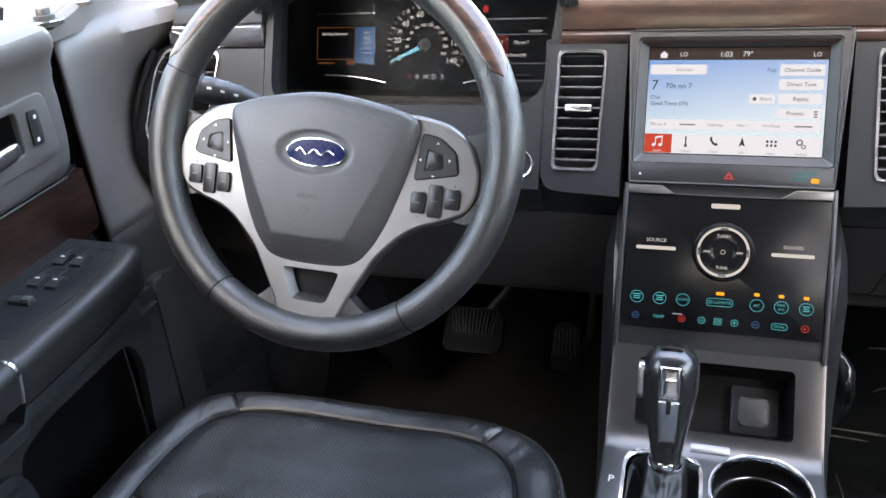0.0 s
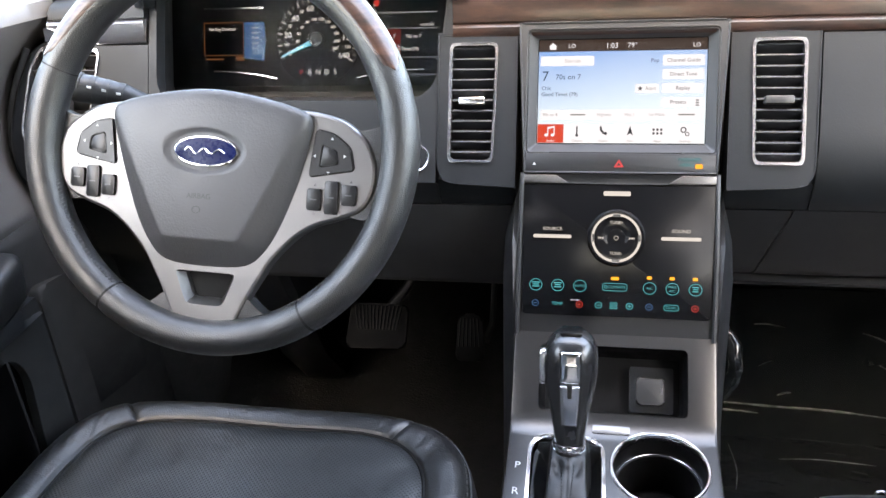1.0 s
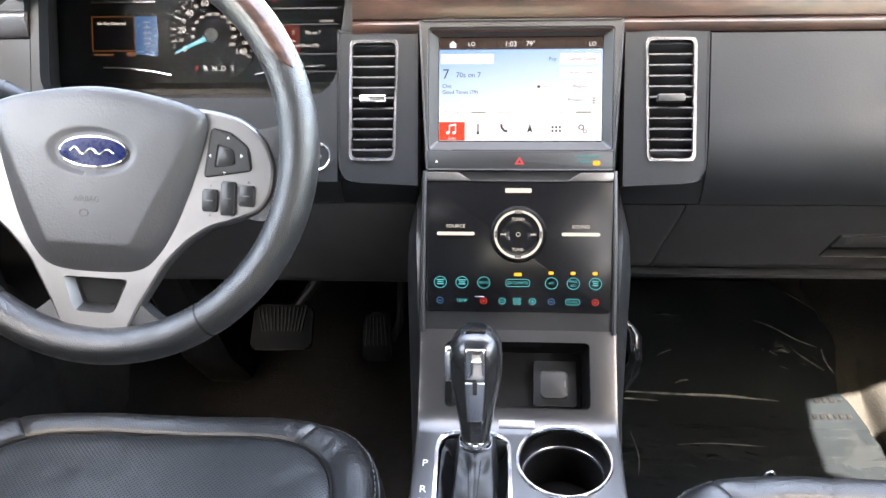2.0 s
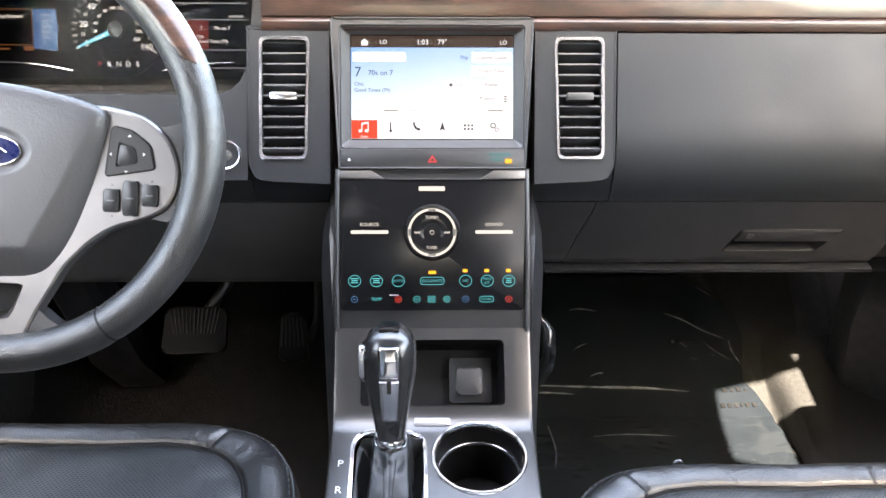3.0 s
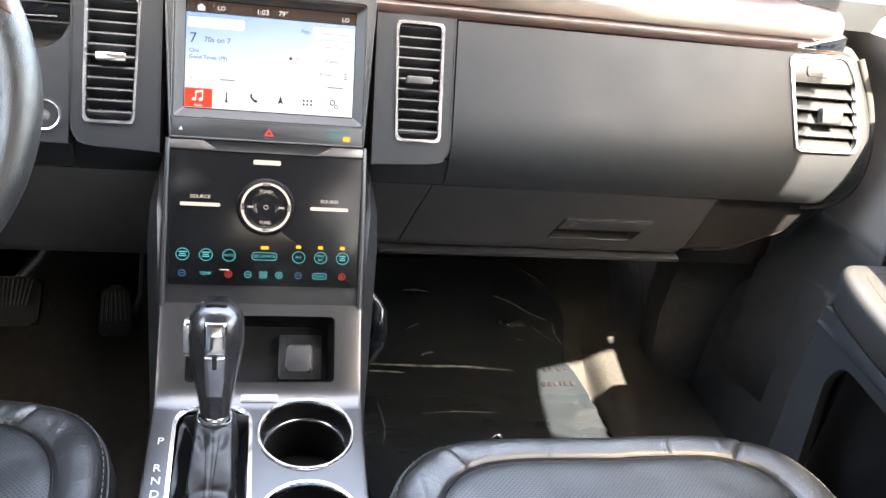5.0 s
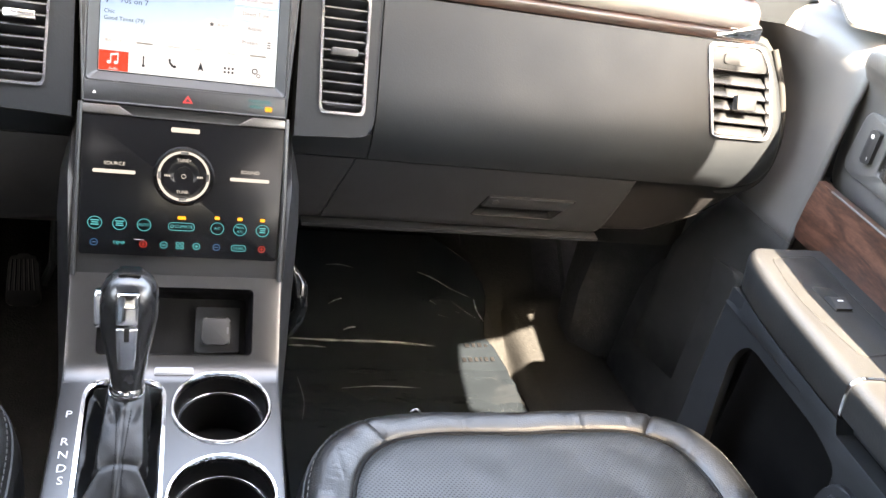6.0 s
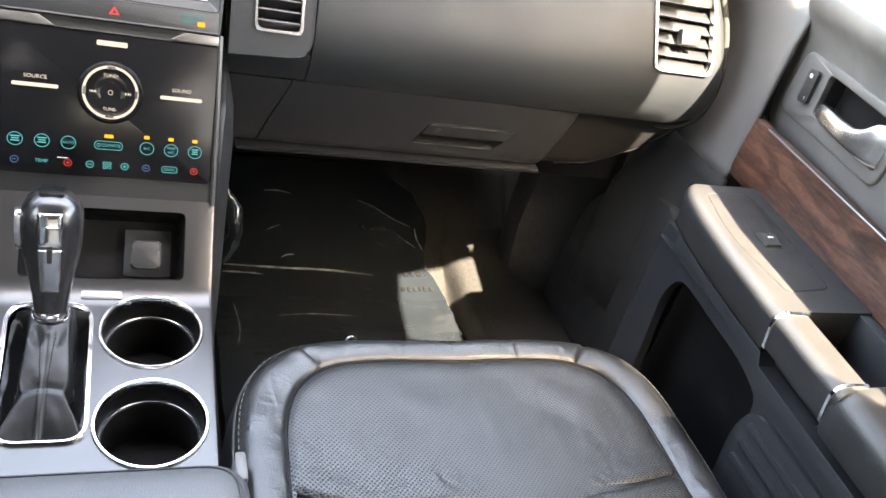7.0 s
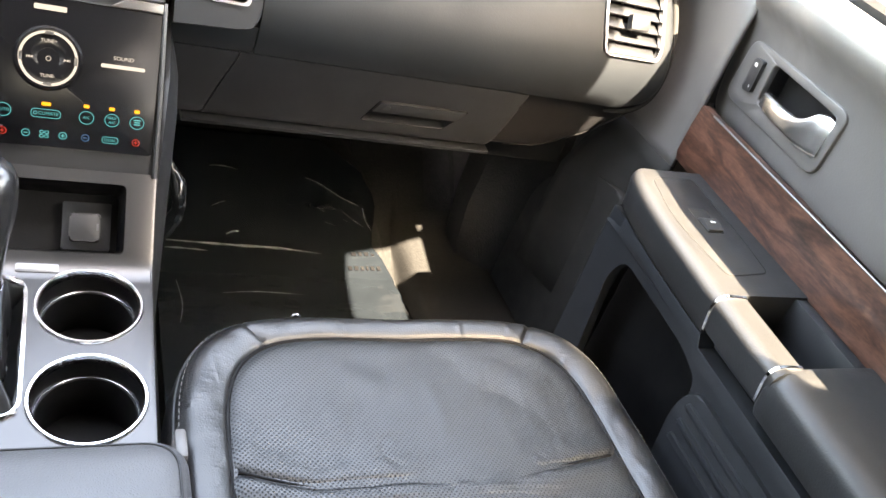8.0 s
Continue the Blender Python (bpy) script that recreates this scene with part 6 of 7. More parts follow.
    # side panels down to the floor
    for s in (-1, 1):
        bm = bmesh.new()
        rings = []
        for y in steps(0.20, 1.05, 24):
            zt = lerp_table([(0.20, 0.385), (0.575, 0.418), (0.65, 0.47), (0.70, 0.60), (0.76, 0.635), (1.05, 0.60)], y)
            b = 0.012 * math.exp(-((y - 0.72) / 0.08) ** 2)
            rings.append([(s * (0.104 + b * 0.7), y, zt), (s * (0.112 + b), y, zt - 0.04), (s * (0.118 + b), y, 0.30 if zt > 0.35 else zt - 0.08), (s * 0.125, y, 0.18), (s * 0.135, y, FLOOR - 0.01), (s * 0.10, y, FLOOR - 0.01), (s * 0.095, y, zt - 0.012)])
        loft(bm, rings)
        part("side_panel", bm, "plastic", d, "dark side panel of the console")
    return d


build_console()


def build_shifter():
    d = thing("gear_lever", (-0.045, 0.50, 0.42), "automatic gear lever with black leather knob and stitched boot", "gear lever")
    o = rounded([(-0.0800, -0.1312), (-0.0042, -0.1312), (-0.0068, 0.0347), (-0.0846, 0.0347)], [0.022, 0.022, 0.027, 0.027], 8)
    i = rounded([(-0.0768, -0.1280), (-0.0074, -0.1280), (-0.0098, 0.0315), (-0.0814, 0.0315)], [0.0188, 0.0188, 0.0238, 0.0238], 8)
    bm = bmesh.new()
    plate(bm, o, [i], -0.004, 0.0030, CONSOLE)
    bmesh.ops.bevel(bm, geom=[e for e in bm.edges if len(e.link_faces) == 2 and e.calc_face_angle(0) > 1.2], offset=0.0012, segments=3, affect="EDGES")
    part("surround", bm, "chrome", d, "chrome boot surround")
    # boot: a stitched ridge up to the collar between two deep hollows, its skirts turned up at the surround
    NK = Matrix.Translation((-0.0415, 0.528, 0.452)) @ Matrix.Rotation(radians(-14), 4, "X")
    def mid(v):
        return -0.0428 + 0.0016 * (v + 0.128) / 0.16
    def side(v):
        """Half the boot's width at v, drawn in round the corners."""
        w = 0.0351 + 0.0016 * (v + 0.128) / 0.16
        for c, r in ((-0.1280 - v, 0.0188), (v - 0.0315, 0.0238)):
            q = c + r
            if q > 0:
                w -= r - math.sqrt(max(0.0, r * r - q * q))
        return w
    def soft(x):
        x = max(0.0, min(1.0, x))
        return x * x * (3 - 2 * x)
    def leather_h(u, v):
        du = u - mid(v)
        a = abs(du)
        crown = lerp_table([(-0.128, -0.004), (-0.110, 0.006), (-0.086, 0.0165), (-0.060, 0.0245), (-0.034, 0.0325), (-0.012, 0.0345), (0.004, 0.030), (0.016, 0.012), (0.0315, -0.004)], v)
        hw = lerp_table([(-0.128, 0.037), (-0.120, 0.033), (-0.086, 0.0165), (-0.076, 0.0190), (-0.055, 0.0185), (-0.034, 0.0165), (0.006, 0.0170), (0.020, 0.030), (0.0315, 0.036)], v)
        h = crown - 0.0035 * (a / hw) ** 2
        h -= 0.0012 * math.exp(-((v + 0.083 + 0.05 * a) / 0.0028) ** 2)
        h -= 0.0030 * math.exp(-((a - 0.009) / 0.005) ** 2) * math.exp(-((v + 0.040 - 0.6 * a) / 0.010) ** 2)
        h -= 0.0010 * math.exp(-(du / 0.0011) ** 2) * soft((-0.030 - v) / 0.01)
        h += 0.0011 * noise.noise(Vector((u * 70, v * 55, 1.0)))
        low = -0.034 + 0.006 * noise.noise(Vector((u * 60, v * 30, 4.0))) + 0.030 * soft((v + 0.004) / 0.024)
        h = low + (h - low) * soft(1 - (a - hw) / 0.0075)
        skirt = -0.003 - 0.9 * max(0.0, side(v) - a - 0.0035 - 0.0015 * math.sin(v * 90))
        return max(h, skirt - 0.0022 * abs(noise.noise(Vector((u * 90, v * 40, 8.0)))) if a > hw * 0.9 else h)
    grid = []
    for v in steps(-0.1279, 0.0314, 96):
        grid.append([CONSOLE @ Vector((mid(v) + side(v) * x, v, leather_h(mid(v) + side(v) * x, v))) for x in steps(-1, 1, 72)])
    bm = bmesh.new()
    loft(bm, grid, closed=False)
    boot = part("boot", bm, "boot", d, "stitched black leather boot", angle=75)
    def on(v, x):
        return CONSOLE @ Vector((mid(v) + x, v, leather_h(mid(v) + x, v) + 0.0004))
    for x in (-1, 1):
        for k in range(26):
            v = -0.122 + 0.0035 * k
            spread = lerp_table([(-0.122, 0.0042), (-0.075, 0.0034), (-0.034, 0.0060)], v)
            bm = bmesh.new()
            tube(bm, [on(v, x * spread), on(v + 0.0018, x * (spread + 0.0002))], 0.00055, 5)
            part("stitch", bm, "deep", boot)
    bm = bmesh.new()
    lathe(bm, [(0.0150, -0.004), (0.0162, -0.001), (0.0162, 0.004), (0.0150, 0.006)], NK, 32)
    part("collar", bm, "chrome", d, "chrome collar")
    # knob: slim at the collar, full at the palm
    secs = [(0.005, 0.0142, 0.0150, 0.0), (0.020, 0.0160, 0.0160, 0.0), (0.040, 0.0195, 0.0185, 0.0), (0.060, 0.0235, 0.0215, 0.001), (0.078, 0.0258, 0.0240, 0.002), (0.092, 0.0260, 0.0250, 0.003), (0.102, 0.0245, 0.0240, 0.004), (0.110, 0.0205, 0.0205, 0.005), (0.1155, 0.0140, 0.0140, 0.006), (0.1175, 0.006, 0.006, 0.006)]
    bm = bmesh.new()
    loft(bm, [[NK @ Vector((a * math.copysign(abs(math.cos(t)) ** 0.85, math.cos(t)), f + b * math.copysign(abs(math.sin(t)) ** 0.85, math.sin(t)), h)) for t in [2 * math.pi * j / 36 for j in range(36)]] for h, a, b, f in secs])
    part("knob", bm, "knob", d, "black leather shift knob")
    # chrome blade up the knob's back and over its crown
    def blade(h0, h1, hw0, hw1, proud, material, name, label=""):
        bm = bmesh.new()
        rings = []
        for k in range(21):
            h = h0 + (h1 - h0) * k / 20
            b = lerp_table([(q[0], q[2]) for q in secs], h)
            f = lerp_table([(q[0], q[3]) for q in secs], h)
            hw = hw0 + (hw1 - hw0) * k / 20
            row = []
            for j in range(9):
                u = hw * (j / 4 - 1)
                a = lerp_table([(q[0], q[1]) for q in secs], h)
                yy = f - b * max(0.0, 1 - (abs(u) / a) ** 2.3) ** 0.43
                row.append(NK @ Vector((u, yy - proud, h)))
            rings.append(row)
        loft(bm, rings, closed=False)
        ob = part(name, bm, material, d, label)
        so = ob.modifiers.new("thickness", "SOLIDIFY")
        so.thickness, so.offset = 0.002, -1
        return ob
    blade(0.030, 0.072, 0.0070, 0.0092, 0.0012, "satin", "blade", "satin silver blade")
    blade(0.074, 0.104, 0.0094, 0.0102, 0.0012, "chrome", "blade_cap", "chrome cap that mirrors the cabin")
    blade(0.060, 0.0735, 0.0020, 0.0022, 0.0020, "gap", "blade_slot")
    bm = bmesh.new()
    prism(bm, rounded(rect(-0.0098, 0.0098, -0.012, 0.012), 0.003), 0.1150, 0.1182, NK @ Matrix.Translation((0, 0.004, 0)), 0.001)
    part("crown", bm, "piano", d)
    bm = bmesh.new()
    prism(bm, rounded(rect(-0.008, 0.008, -0.018, 0.018), 0.006), 0.0, 0.005, NK @ Matrix.Translation((-0.0245, 0.002, 0.082)) @ Matrix.Rotation(radians(-90), 4, "Y") @ Matrix.Rotation(radians(90), 4, "Z"), 0.002)
    part("release_button", bm, "satin", d, "satin release button on the knob's side")


build_shifter()


def build_armrest():
    d = thing("console_armrest", (0.0, 0.15, 0.40), "padded grey vinyl armrest lid behind the cup holders", "armrest")
    bm = bmesh.new()
    rings = []
    def ring(inset, z, lift=0.0):
        return [(p[0], p[1], z - 0.02 * max(0.0, (p[1] - 0.24)) ** 1.0) for p in rounded([(-0.112 + inset, -0.10), (0.122 - inset, -0.10), (0.122 - inset, 0.349 - inset), (-0.112 + inset, 0.349 - inset)], 0.028, 8)]
    for inset, z in ((0.006, 0.385), (0.0, 0.395), (0.0, 0.430), (0.002, 0.444), (0.007, 0.455), (0.015, 0.461), (0.030, 0.4645), (0.060, 0.466), (0.085, 0.4665)):
        rings.append(ring(inset, z))
    loft(bm, rings)
    lid = part("pad", bm, "armrest", d, "soft padded grey vinyl lid")
    bm = bmesh.new()
    tube(bm, [(p[0], p[1], p[2] + 0.0003) for p in ring(0.0115, 0.4590)], 0.0010, 6, loop=True)
    part("piping", bm, "rubber", lid)
    bm = bmesh.new()
    box(bm, (0.005, 0.115, 0.24), (0.196, 0.42, 0.32), 0.012)
    part("bin", bm, "plastic", d, "dark storage bin under the lid")


build_armrest()

# ---- seats ----


def super_radius(t, a, b_front, b_back, n):
    """Radius of a squarish oval in direction t."""
    c, s = abs(math.cos(t)), abs(math.sin(t))
    b = b_front if math.sin(t) > 0 else b_back
    return 1.0 / ((c / a) ** n + (s / b) ** n) ** (1.0 / n)


def build_seat(cx, y_front, seed, label):
    d = thing("front_seat", (cx, y_front - 0.25, FLOOR), label, "car seat", "front seats")
    cy = y_front - 0.245
    nT = 420
    A, BF = 0.2455, 0.245
    a2, bf2 = 0.1975, 0.2080
    seams = [math.atan2(0.21, -0.161), math.atan2(0.21, 0.153)]

    def height(x, y, k):
        """Cushion skin above FLOOR + 0.34 for a point k of the way from the insert's edge (0) to the rim (1), or inside (k < 0)."""
        front = (y - cy) / BF
        z = 0.415 + 0.011 * max(0, front) ** 2 - 0.020 * (1 - front) * 0.35
        u = (x - cx) / A
        z += 0.012 * abs(u) ** 3
        z += noise.noise(Vector((x * 9 + seed, y * 9, 1.3))) * 0.0030 + noise.noise(Vector((x * 26, y * 26 + seed, 4.1))) * 0.0011
        return z

    def cross_seam(x):
        dx = x - cx
        return cy + 0.033 + 0.019 * (max(0.0, -0.125 - dx) / 0.072) ** 1.3 + 0.010 * (max(0.0, dx - 0.08) / 0.105) ** 1.4

    def point(t, k):
        ro, ri = super_radius(t, A, BF, 0.28, 4.6), super_radius(t, a2, bf2, 0.26, 4.6)
        r = ri + (ro - ri) * k if k >= 0 else ri * (1 + k)
        x, y = cx + r * math.cos(t), cy + r * math.sin(t)
        return x, y
    # outer bolster: from the piping groove over the crown and down the side
    rings = []
    ks = [0.0, 0.03, 0.07, 0.12, 0.2, 0.3, 0.42, 0.55, 0.68, 0.80, 0.90, 0.965, 1.0]
    for k in ks:
        row = []
        for i in range(nT):
            t = 2 * math.pi * i / nT
            x, y = point(t, k)
            z = height(x, y, k)
            z -= 0.0030 * math.exp(-(k / 0.05) ** 2)
            z += 0.0038 * math.sin(math.pi * min(1, k * 1.15)) 
            z -= 0.028 * max(0, (k - 0.62) / 0.38) ** 2.4
            for sm in seams:
                dt = (t - sm) * 0.27
                z -= 0.0028 * math.exp(-(dt / 0.0024) ** 2) - 0.0006 * math.exp(-((dt - 0.008) / 0.006) ** 2) * (1 if k > 0 else 0)
            z -= 0.0017 * max(0.0, 0.12 - abs(noise.noise(Vector((x * 34 + seed, y * 20, 0.3))))) / 0.12 * max(0.0, noise.noise(Vector((x * 7, y * 7 + seed, 2.2))) + 0.15)
            row.append((x, y, z))
        rings.append(row)
    for drop, out in ((0.020, 0.0035), (0.045, 0.004), (0.085, 0.001), (0.13, -0.006), (0.16, -0.02)):
        row = []
        for i in range(nT):
            t = 2 * math.pi * i / nT
            x, y = point(t, 1.0)
            z = height(x, y, 1.0) - 0.028
            row.append((x + out * math.cos(t), y + out * math.sin(t), z - drop))
        rings.append(row)
    bm = bmesh.new()
    loft(bm, rings, caps=False)
    part("bolster", bm, "leather", d, "smooth black leather bolster")
    # insert
    rings = []
    nR = 72
    for j in range(nR + 1):
        k = -j / nR * 0.995
        row = []
        for i in range(nT):
            t = 2 * math.pi * i / nT
            x, y = point(t, k)
            z = height(x, y, k)
            z -= 0.0030 * math.exp(-((k * 0.2) / 0.0035) ** 2)
            z += 0.0026 * (1 - math.exp(-((k * 0.2) / 0.010) ** 2))
            yl = cross_seam(x)
            z -= 0.0014 * max(0.0, 0.10 - abs(noise.noise(Vector((x * 26 + seed, y * 17, 5.3))))) / 0.10 * max(0.0, noise.noise(Vector((x * 8 + 3, y * 8 + seed, 1.2))) + 0.20)
            z -= 0.0036 * math.exp(-((y - yl) / 0.0034) ** 2)
            z += 0.0012 * math.exp(-((y - yl - 0.016) / 0.014) ** 2) + 0.0024 * math.exp(-((y - yl + 0.014) / 0.012) ** 2)
            w = math.exp(-(((x - cx - 0.055) / 0.065) ** 2 + ((y - yl - 0.030) / 0.030) ** 2))
            z += 0.0004 * w * math.sin((x - cx + 0.9 * (y - yl)) * 480 + 3 * noise.noise(Vector((x * 30, y * 30, seed))))
            w = math.exp(-(((x - cx - 0.02) / 0.13) ** 2 + ((y - yl + 0.018) / 0.018) ** 2))
            z += 0.0003 * w * math.sin((y - yl) * 900 + (x - cx) * 60 + 4 * noise.noise(Vector((x * 22, y * 22, seed + 4))))
            z -= 0.0035 * math.exp(-(((x - cx + 0.115) / 0.022) ** 2 + ((y - yl - 0.030) / 0.016) ** 2))
            row.append((x, y, z))
        rings.append(row)
    bm = bmesh.new()
    loft(bm, rings)
    part("insert", bm, "insert", d, "perforated black leather seat insert")
    # drawn-in seams: round the insert, across it and over the front corners
    bm = bmesh.new()
    loop = []
    for i in range(nT):
        x, y = point(2 * math.pi * i / nT, 0.0)
        loop.append((x, y, height(x, y, 0) - 0.0026))
    tube(bm, loop, 0.0019, 6, loop=True)
    part("seam", bm, "deep", d, "dark seam round the insert")
    bm = bmesh.new()
    line = []
    for i in range(61):
        x = cx - 0.193 + 0.379 * i / 60
        y = cross_seam(x)
        line.append((x, y, height(x, y, -0.5) + 0.0026 - 0.0026))
    tube(bm, line, 0.0018, 6)
    part("seam", bm, "deep", d, "dark seam across the insert")
    for sm in seams:
        bm = bmesh.new()
        line = []
        for k in (0.02, 0.12, 0.25, 0.4, 0.55, 0.7, 0.8, 0.9):
            x, y = point(sm, k)
            line.append((x, y, height(x, y, k) + 0.0038 * math.sin(math.pi * min(1, k * 1.15)) - 0.028 * max(0, (k - 0.62) / 0.38) ** 2.4 - 0.0032))
        tube(bm, line, 0.0008, 6)
        part("seam", bm, "deep", d)
    # stitched welt along the rim
    bm = bmesh.new()
    path = []
    for i in range(nT):
        t = 2 * math.pi * i / nT
        x, y = point(t, 0.93)
        path.append((x, y, height(x, y, 0.93) - 0.0195 + 0.0050 * math.sin(math.pi) + 0.0018))
    tube(bm, path, 0.0016, 6, loop=True)
    part("piping", bm, "rubber", d, "black welt round the cushion")
    for i in range(0, 150):
        t = radians(-25 + 230 * i / 150)
        x, y = point(t, 0.865)
        x2, y2 = point(t + radians(0.95), 0.865)
        bm = bmesh.new()
        z = height(x, y, 0.865) - 0.0085
        tube(bm, [(x, y, z + 0.0012), (x2, y2, z + 0.0012)], 0.00055, 5)
        part("stitch", bm, "thread", d)
    if cx > 0:
        bm = bmesh.new()
        tube(bm, [(0.2495 - 0.006 * math.cos(math.pi * k / 12), y_front + 0.004, 0.408 + 0.010 * math.sin(math.pi * k / 12)) for k in range(13)], 0.0012, 8)
        part("hook", bm, "satin", d, "small bright wire hook at the front edge")
    # base and backrest
    bm = bmesh.new()
    box(bm, (cx, cy - 0.02, 0.215), (0.43, 0.42, 0.13), 0.02)
    part("seat_base", bm, "black", d, "dark seat base")
    for s in (-1, 1):
        bm = bmesh.new()
        box(bm, (cx + s * 0.17, cy - 0.02, 0.11), (0.035, 0.50, 0.065), 0.006)
        part("seat_rail", bm, "bezel", d)
    bm = bmesh.new()
    rings = []
    for z, y, w, th in ((0.40, cy - 0.31, 0.20, 0.06), (0.46, cy - 0.35, 0.225, 0.07), (0.70, cy - 0.45, 0.235, 0.065), (0.90, cy - 0.53, 0.205, 0.055), (0.96, cy - 0.55, 0.16, 0.04)):
        rings.append([(cx + w * math.copysign(abs(math.cos(t)) ** 0.5, math.cos(t)), y + th * math.copysign(abs(math.sin(t)) ** 0.6, math.sin(t)), z) for t in [2 * math.pi * j / 40 for j in range(40)]])
    loft(bm, rings)
    part("backrest", bm, "leather", d, "black leather backrest")
    return d


build_seat(-0.3735, 0.600, 1.7, "black leather front seat with a perforated insert, behind the steering wheel")
build_seat(0.3575, 0.531, 6.2, "black leather front seat with a creased perforated insert, beside the console")


def build_buckle():
    d = thing("seat_belt_buckle", (0.128, 0.36, 0.36), "grey plastic belt buckle stalk between seat and console", "seat belt buckle")
    bm = bmesh.new()
    box(bm, (0.1165, 0.352, 0.395), (0.010, 0.030, 0.09), 0.003)
    part("stalk", bm, "trim", d)


build_buckle()

# ---- doors ----


UPPER = ("upper_pad", "door_shell", "weather_strip", "front_filler", "handle_bezel", "handle_well", "door_handle", "lock_switch", "lock_mark")


def build_door(s):
    d = thing("car_door", (s * 0.76, 0.20, 0.12), "grey door panel with walnut veneer, chrome pull and padded armrest" if s > 0 else "grey door panel with four window switches on its armrest", "car door", "front doors")
    def P(name, bm, mt, parent=None, label=""):
        for v in bm.verts:  # the panel falls a little towards the rear
            v.co.z += 0.042 * (v.co.y - 0.60)
            if s < 0:  # this door hangs a little higher and further back
                v.co += Vector((0, -0.013, 0.011))
            elif name in UPPER:  # its upper half bows outward towards the front
                k = max(0.0, min(1.0, (v.co.y - 0.33) / 0.21)) + 1.15 * max(0.0, min(1.0, (v.co.y - 0.505) / 0.075))
                if name.startswith("lock"):  # the rocker stands proud of its bezel
                    k -= 0.18
                v.co = v.co.lerp(OUTWARD @ v.co, k)
        return part(name, flipped(bm, s), mt, parent or d, label)
    # upper pad with a rounded front corner
    def pad_x(z):
        return lerp_table([(0.672, 0.738), (0.676, 0.732), (0.684, 0.7275), (0.70, 0.7235), (0.74, 0.7175), (0.785, 0.7105), (0.810, 0.699), (0.828, 0.682), (0.840, 0.675), (0.849, 0.677), (0.857, 0.694), (0.860, 0.735)], z)
    def pad_front(z):
        return lerp_table([(0.672, 0.627), (0.69, 0.635), (0.72, 0.636), (0.76, 0.632), (0.80, 0.624), (0.83, 0.612), (0.85, 0.602), (0.860, 0.594)], z)
    rings = []
    for z in [0.672, 0.674, 0.677, 0.681, 0.686, 0.692] + steps(0.70, 0.81, 10) + [0.82, 0.828, 0.836, 0.843, 0.849, 0.853, 0.857, 0.860]:
        x, yf = pad_x(z), pad_front(z)
        rings.append([(x + 0.06, -0.12, z), (x, -0.12, z)] + [(x, -0.12 + (yf - 0.012 + 0.12) * i / 60, z) for i in range(1, 61)] + [(x + 0.0015, yf - 0.006, z), (x + 0.005, yf - 0.0018, z), (x + 0.011, yf, z), (x + 0.06, yf + 0.002, z)])
    bm = bmesh.new()
    loft(bm, rings)
    pad = P("upper_pad", bm, "trim", None, "grained grey upper pad")
    bm = bmesh.new()
    loft(bm, [[(0.752, y, 0.852), (0.746, y, 0.866), (0.754, y, 0.872), (0.775, y, 0.866), (0.775, y, 0.850)] for y in steps(-0.10, 0.62, 40)])
    P("weather_strip", bm, "gap", None, "black rubber window strip")
    # veneer with a slim bright line above it
    bm = bmesh.new()
    loft(bm, [[(0.7395, y, 0.590), (0.7345, y, 0.604), (0.7355, y, 0.640), (0.7385, y, 0.6690), (0.75, y, 0.6690), (0.75, y, 0.590)] for y in steps(-0.12, 0.655, 14)])
    # The left veneer's shade is put into its darker colour.
    P("veneer", bm, "wood" if s > 0 else "dark_shade_wood", None, "walnut veneer panel")
    bm = bmesh.new()
    tube(bm, [(0.7350, y, 0.6705) for y in steps(-0.12, 0.625, 10)], 0.0013, 8)
    P("bright_line", bm, "silver")
    # front filler that closes the panel towards the pillar
    bm = bmesh.new()
    loft(bm, [[(0.748, 0.20, z), (0.744, 0.20, z), (0.744, 0.64, z), (0.752, 0.662, z), (0.77, 0.662, z), (0.77, 0.20, z)] for z in (0.55, 0.60, 0.655, 0.671)])
    P("front_filler", bm, "plastic")
    # armrest: a flat-topped ledge, a bar between two bright bands, and a pad
    def edge(y):
        return lerp_table([(-0.12, 0.606), (0.27, 0.6095), (0.40, 0.6105), (0.485, 0.6135), (0.55, 0.620), (0.585, 0.6275), (0.599, 0.6345)], y)
    def rim(y, z, soft=1.0):
        """Rounded inboard edge of the armrest, from its flat top down to the groove."""
        e = edge(y)
        return [(e + 0.014 * soft, y, z), (e + 0.008 * soft, y, z - 0.0008 * soft), (e + 0.0035 * soft, y, z - 0.0035 * soft), (e + 0.0008, y, z - 0.008 * soft), (e, y, z - 0.014 * soft)]
    def section(y, inner=0.738):
        e = edge(y)
        return [(inner, y, 0.6040), (0.680, y, 0.6040)] + rim(y, 0.6040) + [(e + 0.0030, y, 0.576), (e + 0.0065, y, 0.556), (e + 0.009, y, 0.5535), (inner, y, 0.5520)]
    bm = bmesh.new()
    rings = [section(y) for y in steps(0.376, 0.585, 14)]
    for y, k in ((0.5935, 0.008), (0.5985, 0.022), (0.6005, 0.045)):
        c = Vector((0.70, y, 0.578))
        rings.append([tuple(Vector(p) + (c - Vector(p)) * k) if p[0] < 0.72 else p for p in section(y)])
    loft(bm, rings)
    ledge = P("armrest_ledge", bm, "rest", None, "grained grey armrest ledge")
    def bar(y):
        e = edge(y)
        return [(0.650, y, 0.5985), (0.6455, y, 0.6032)] + rim(y, 0.6040) + [(e + 0.0030, y, 0.576), (e + 0.0065, y, 0.561), (e + 0.012, y, 0.557), (0.642, y, 0.560)]
    bm = bmesh.new()
    loft(bm, [bar(y) for y in steps(0.272, 0.3775, 8)])
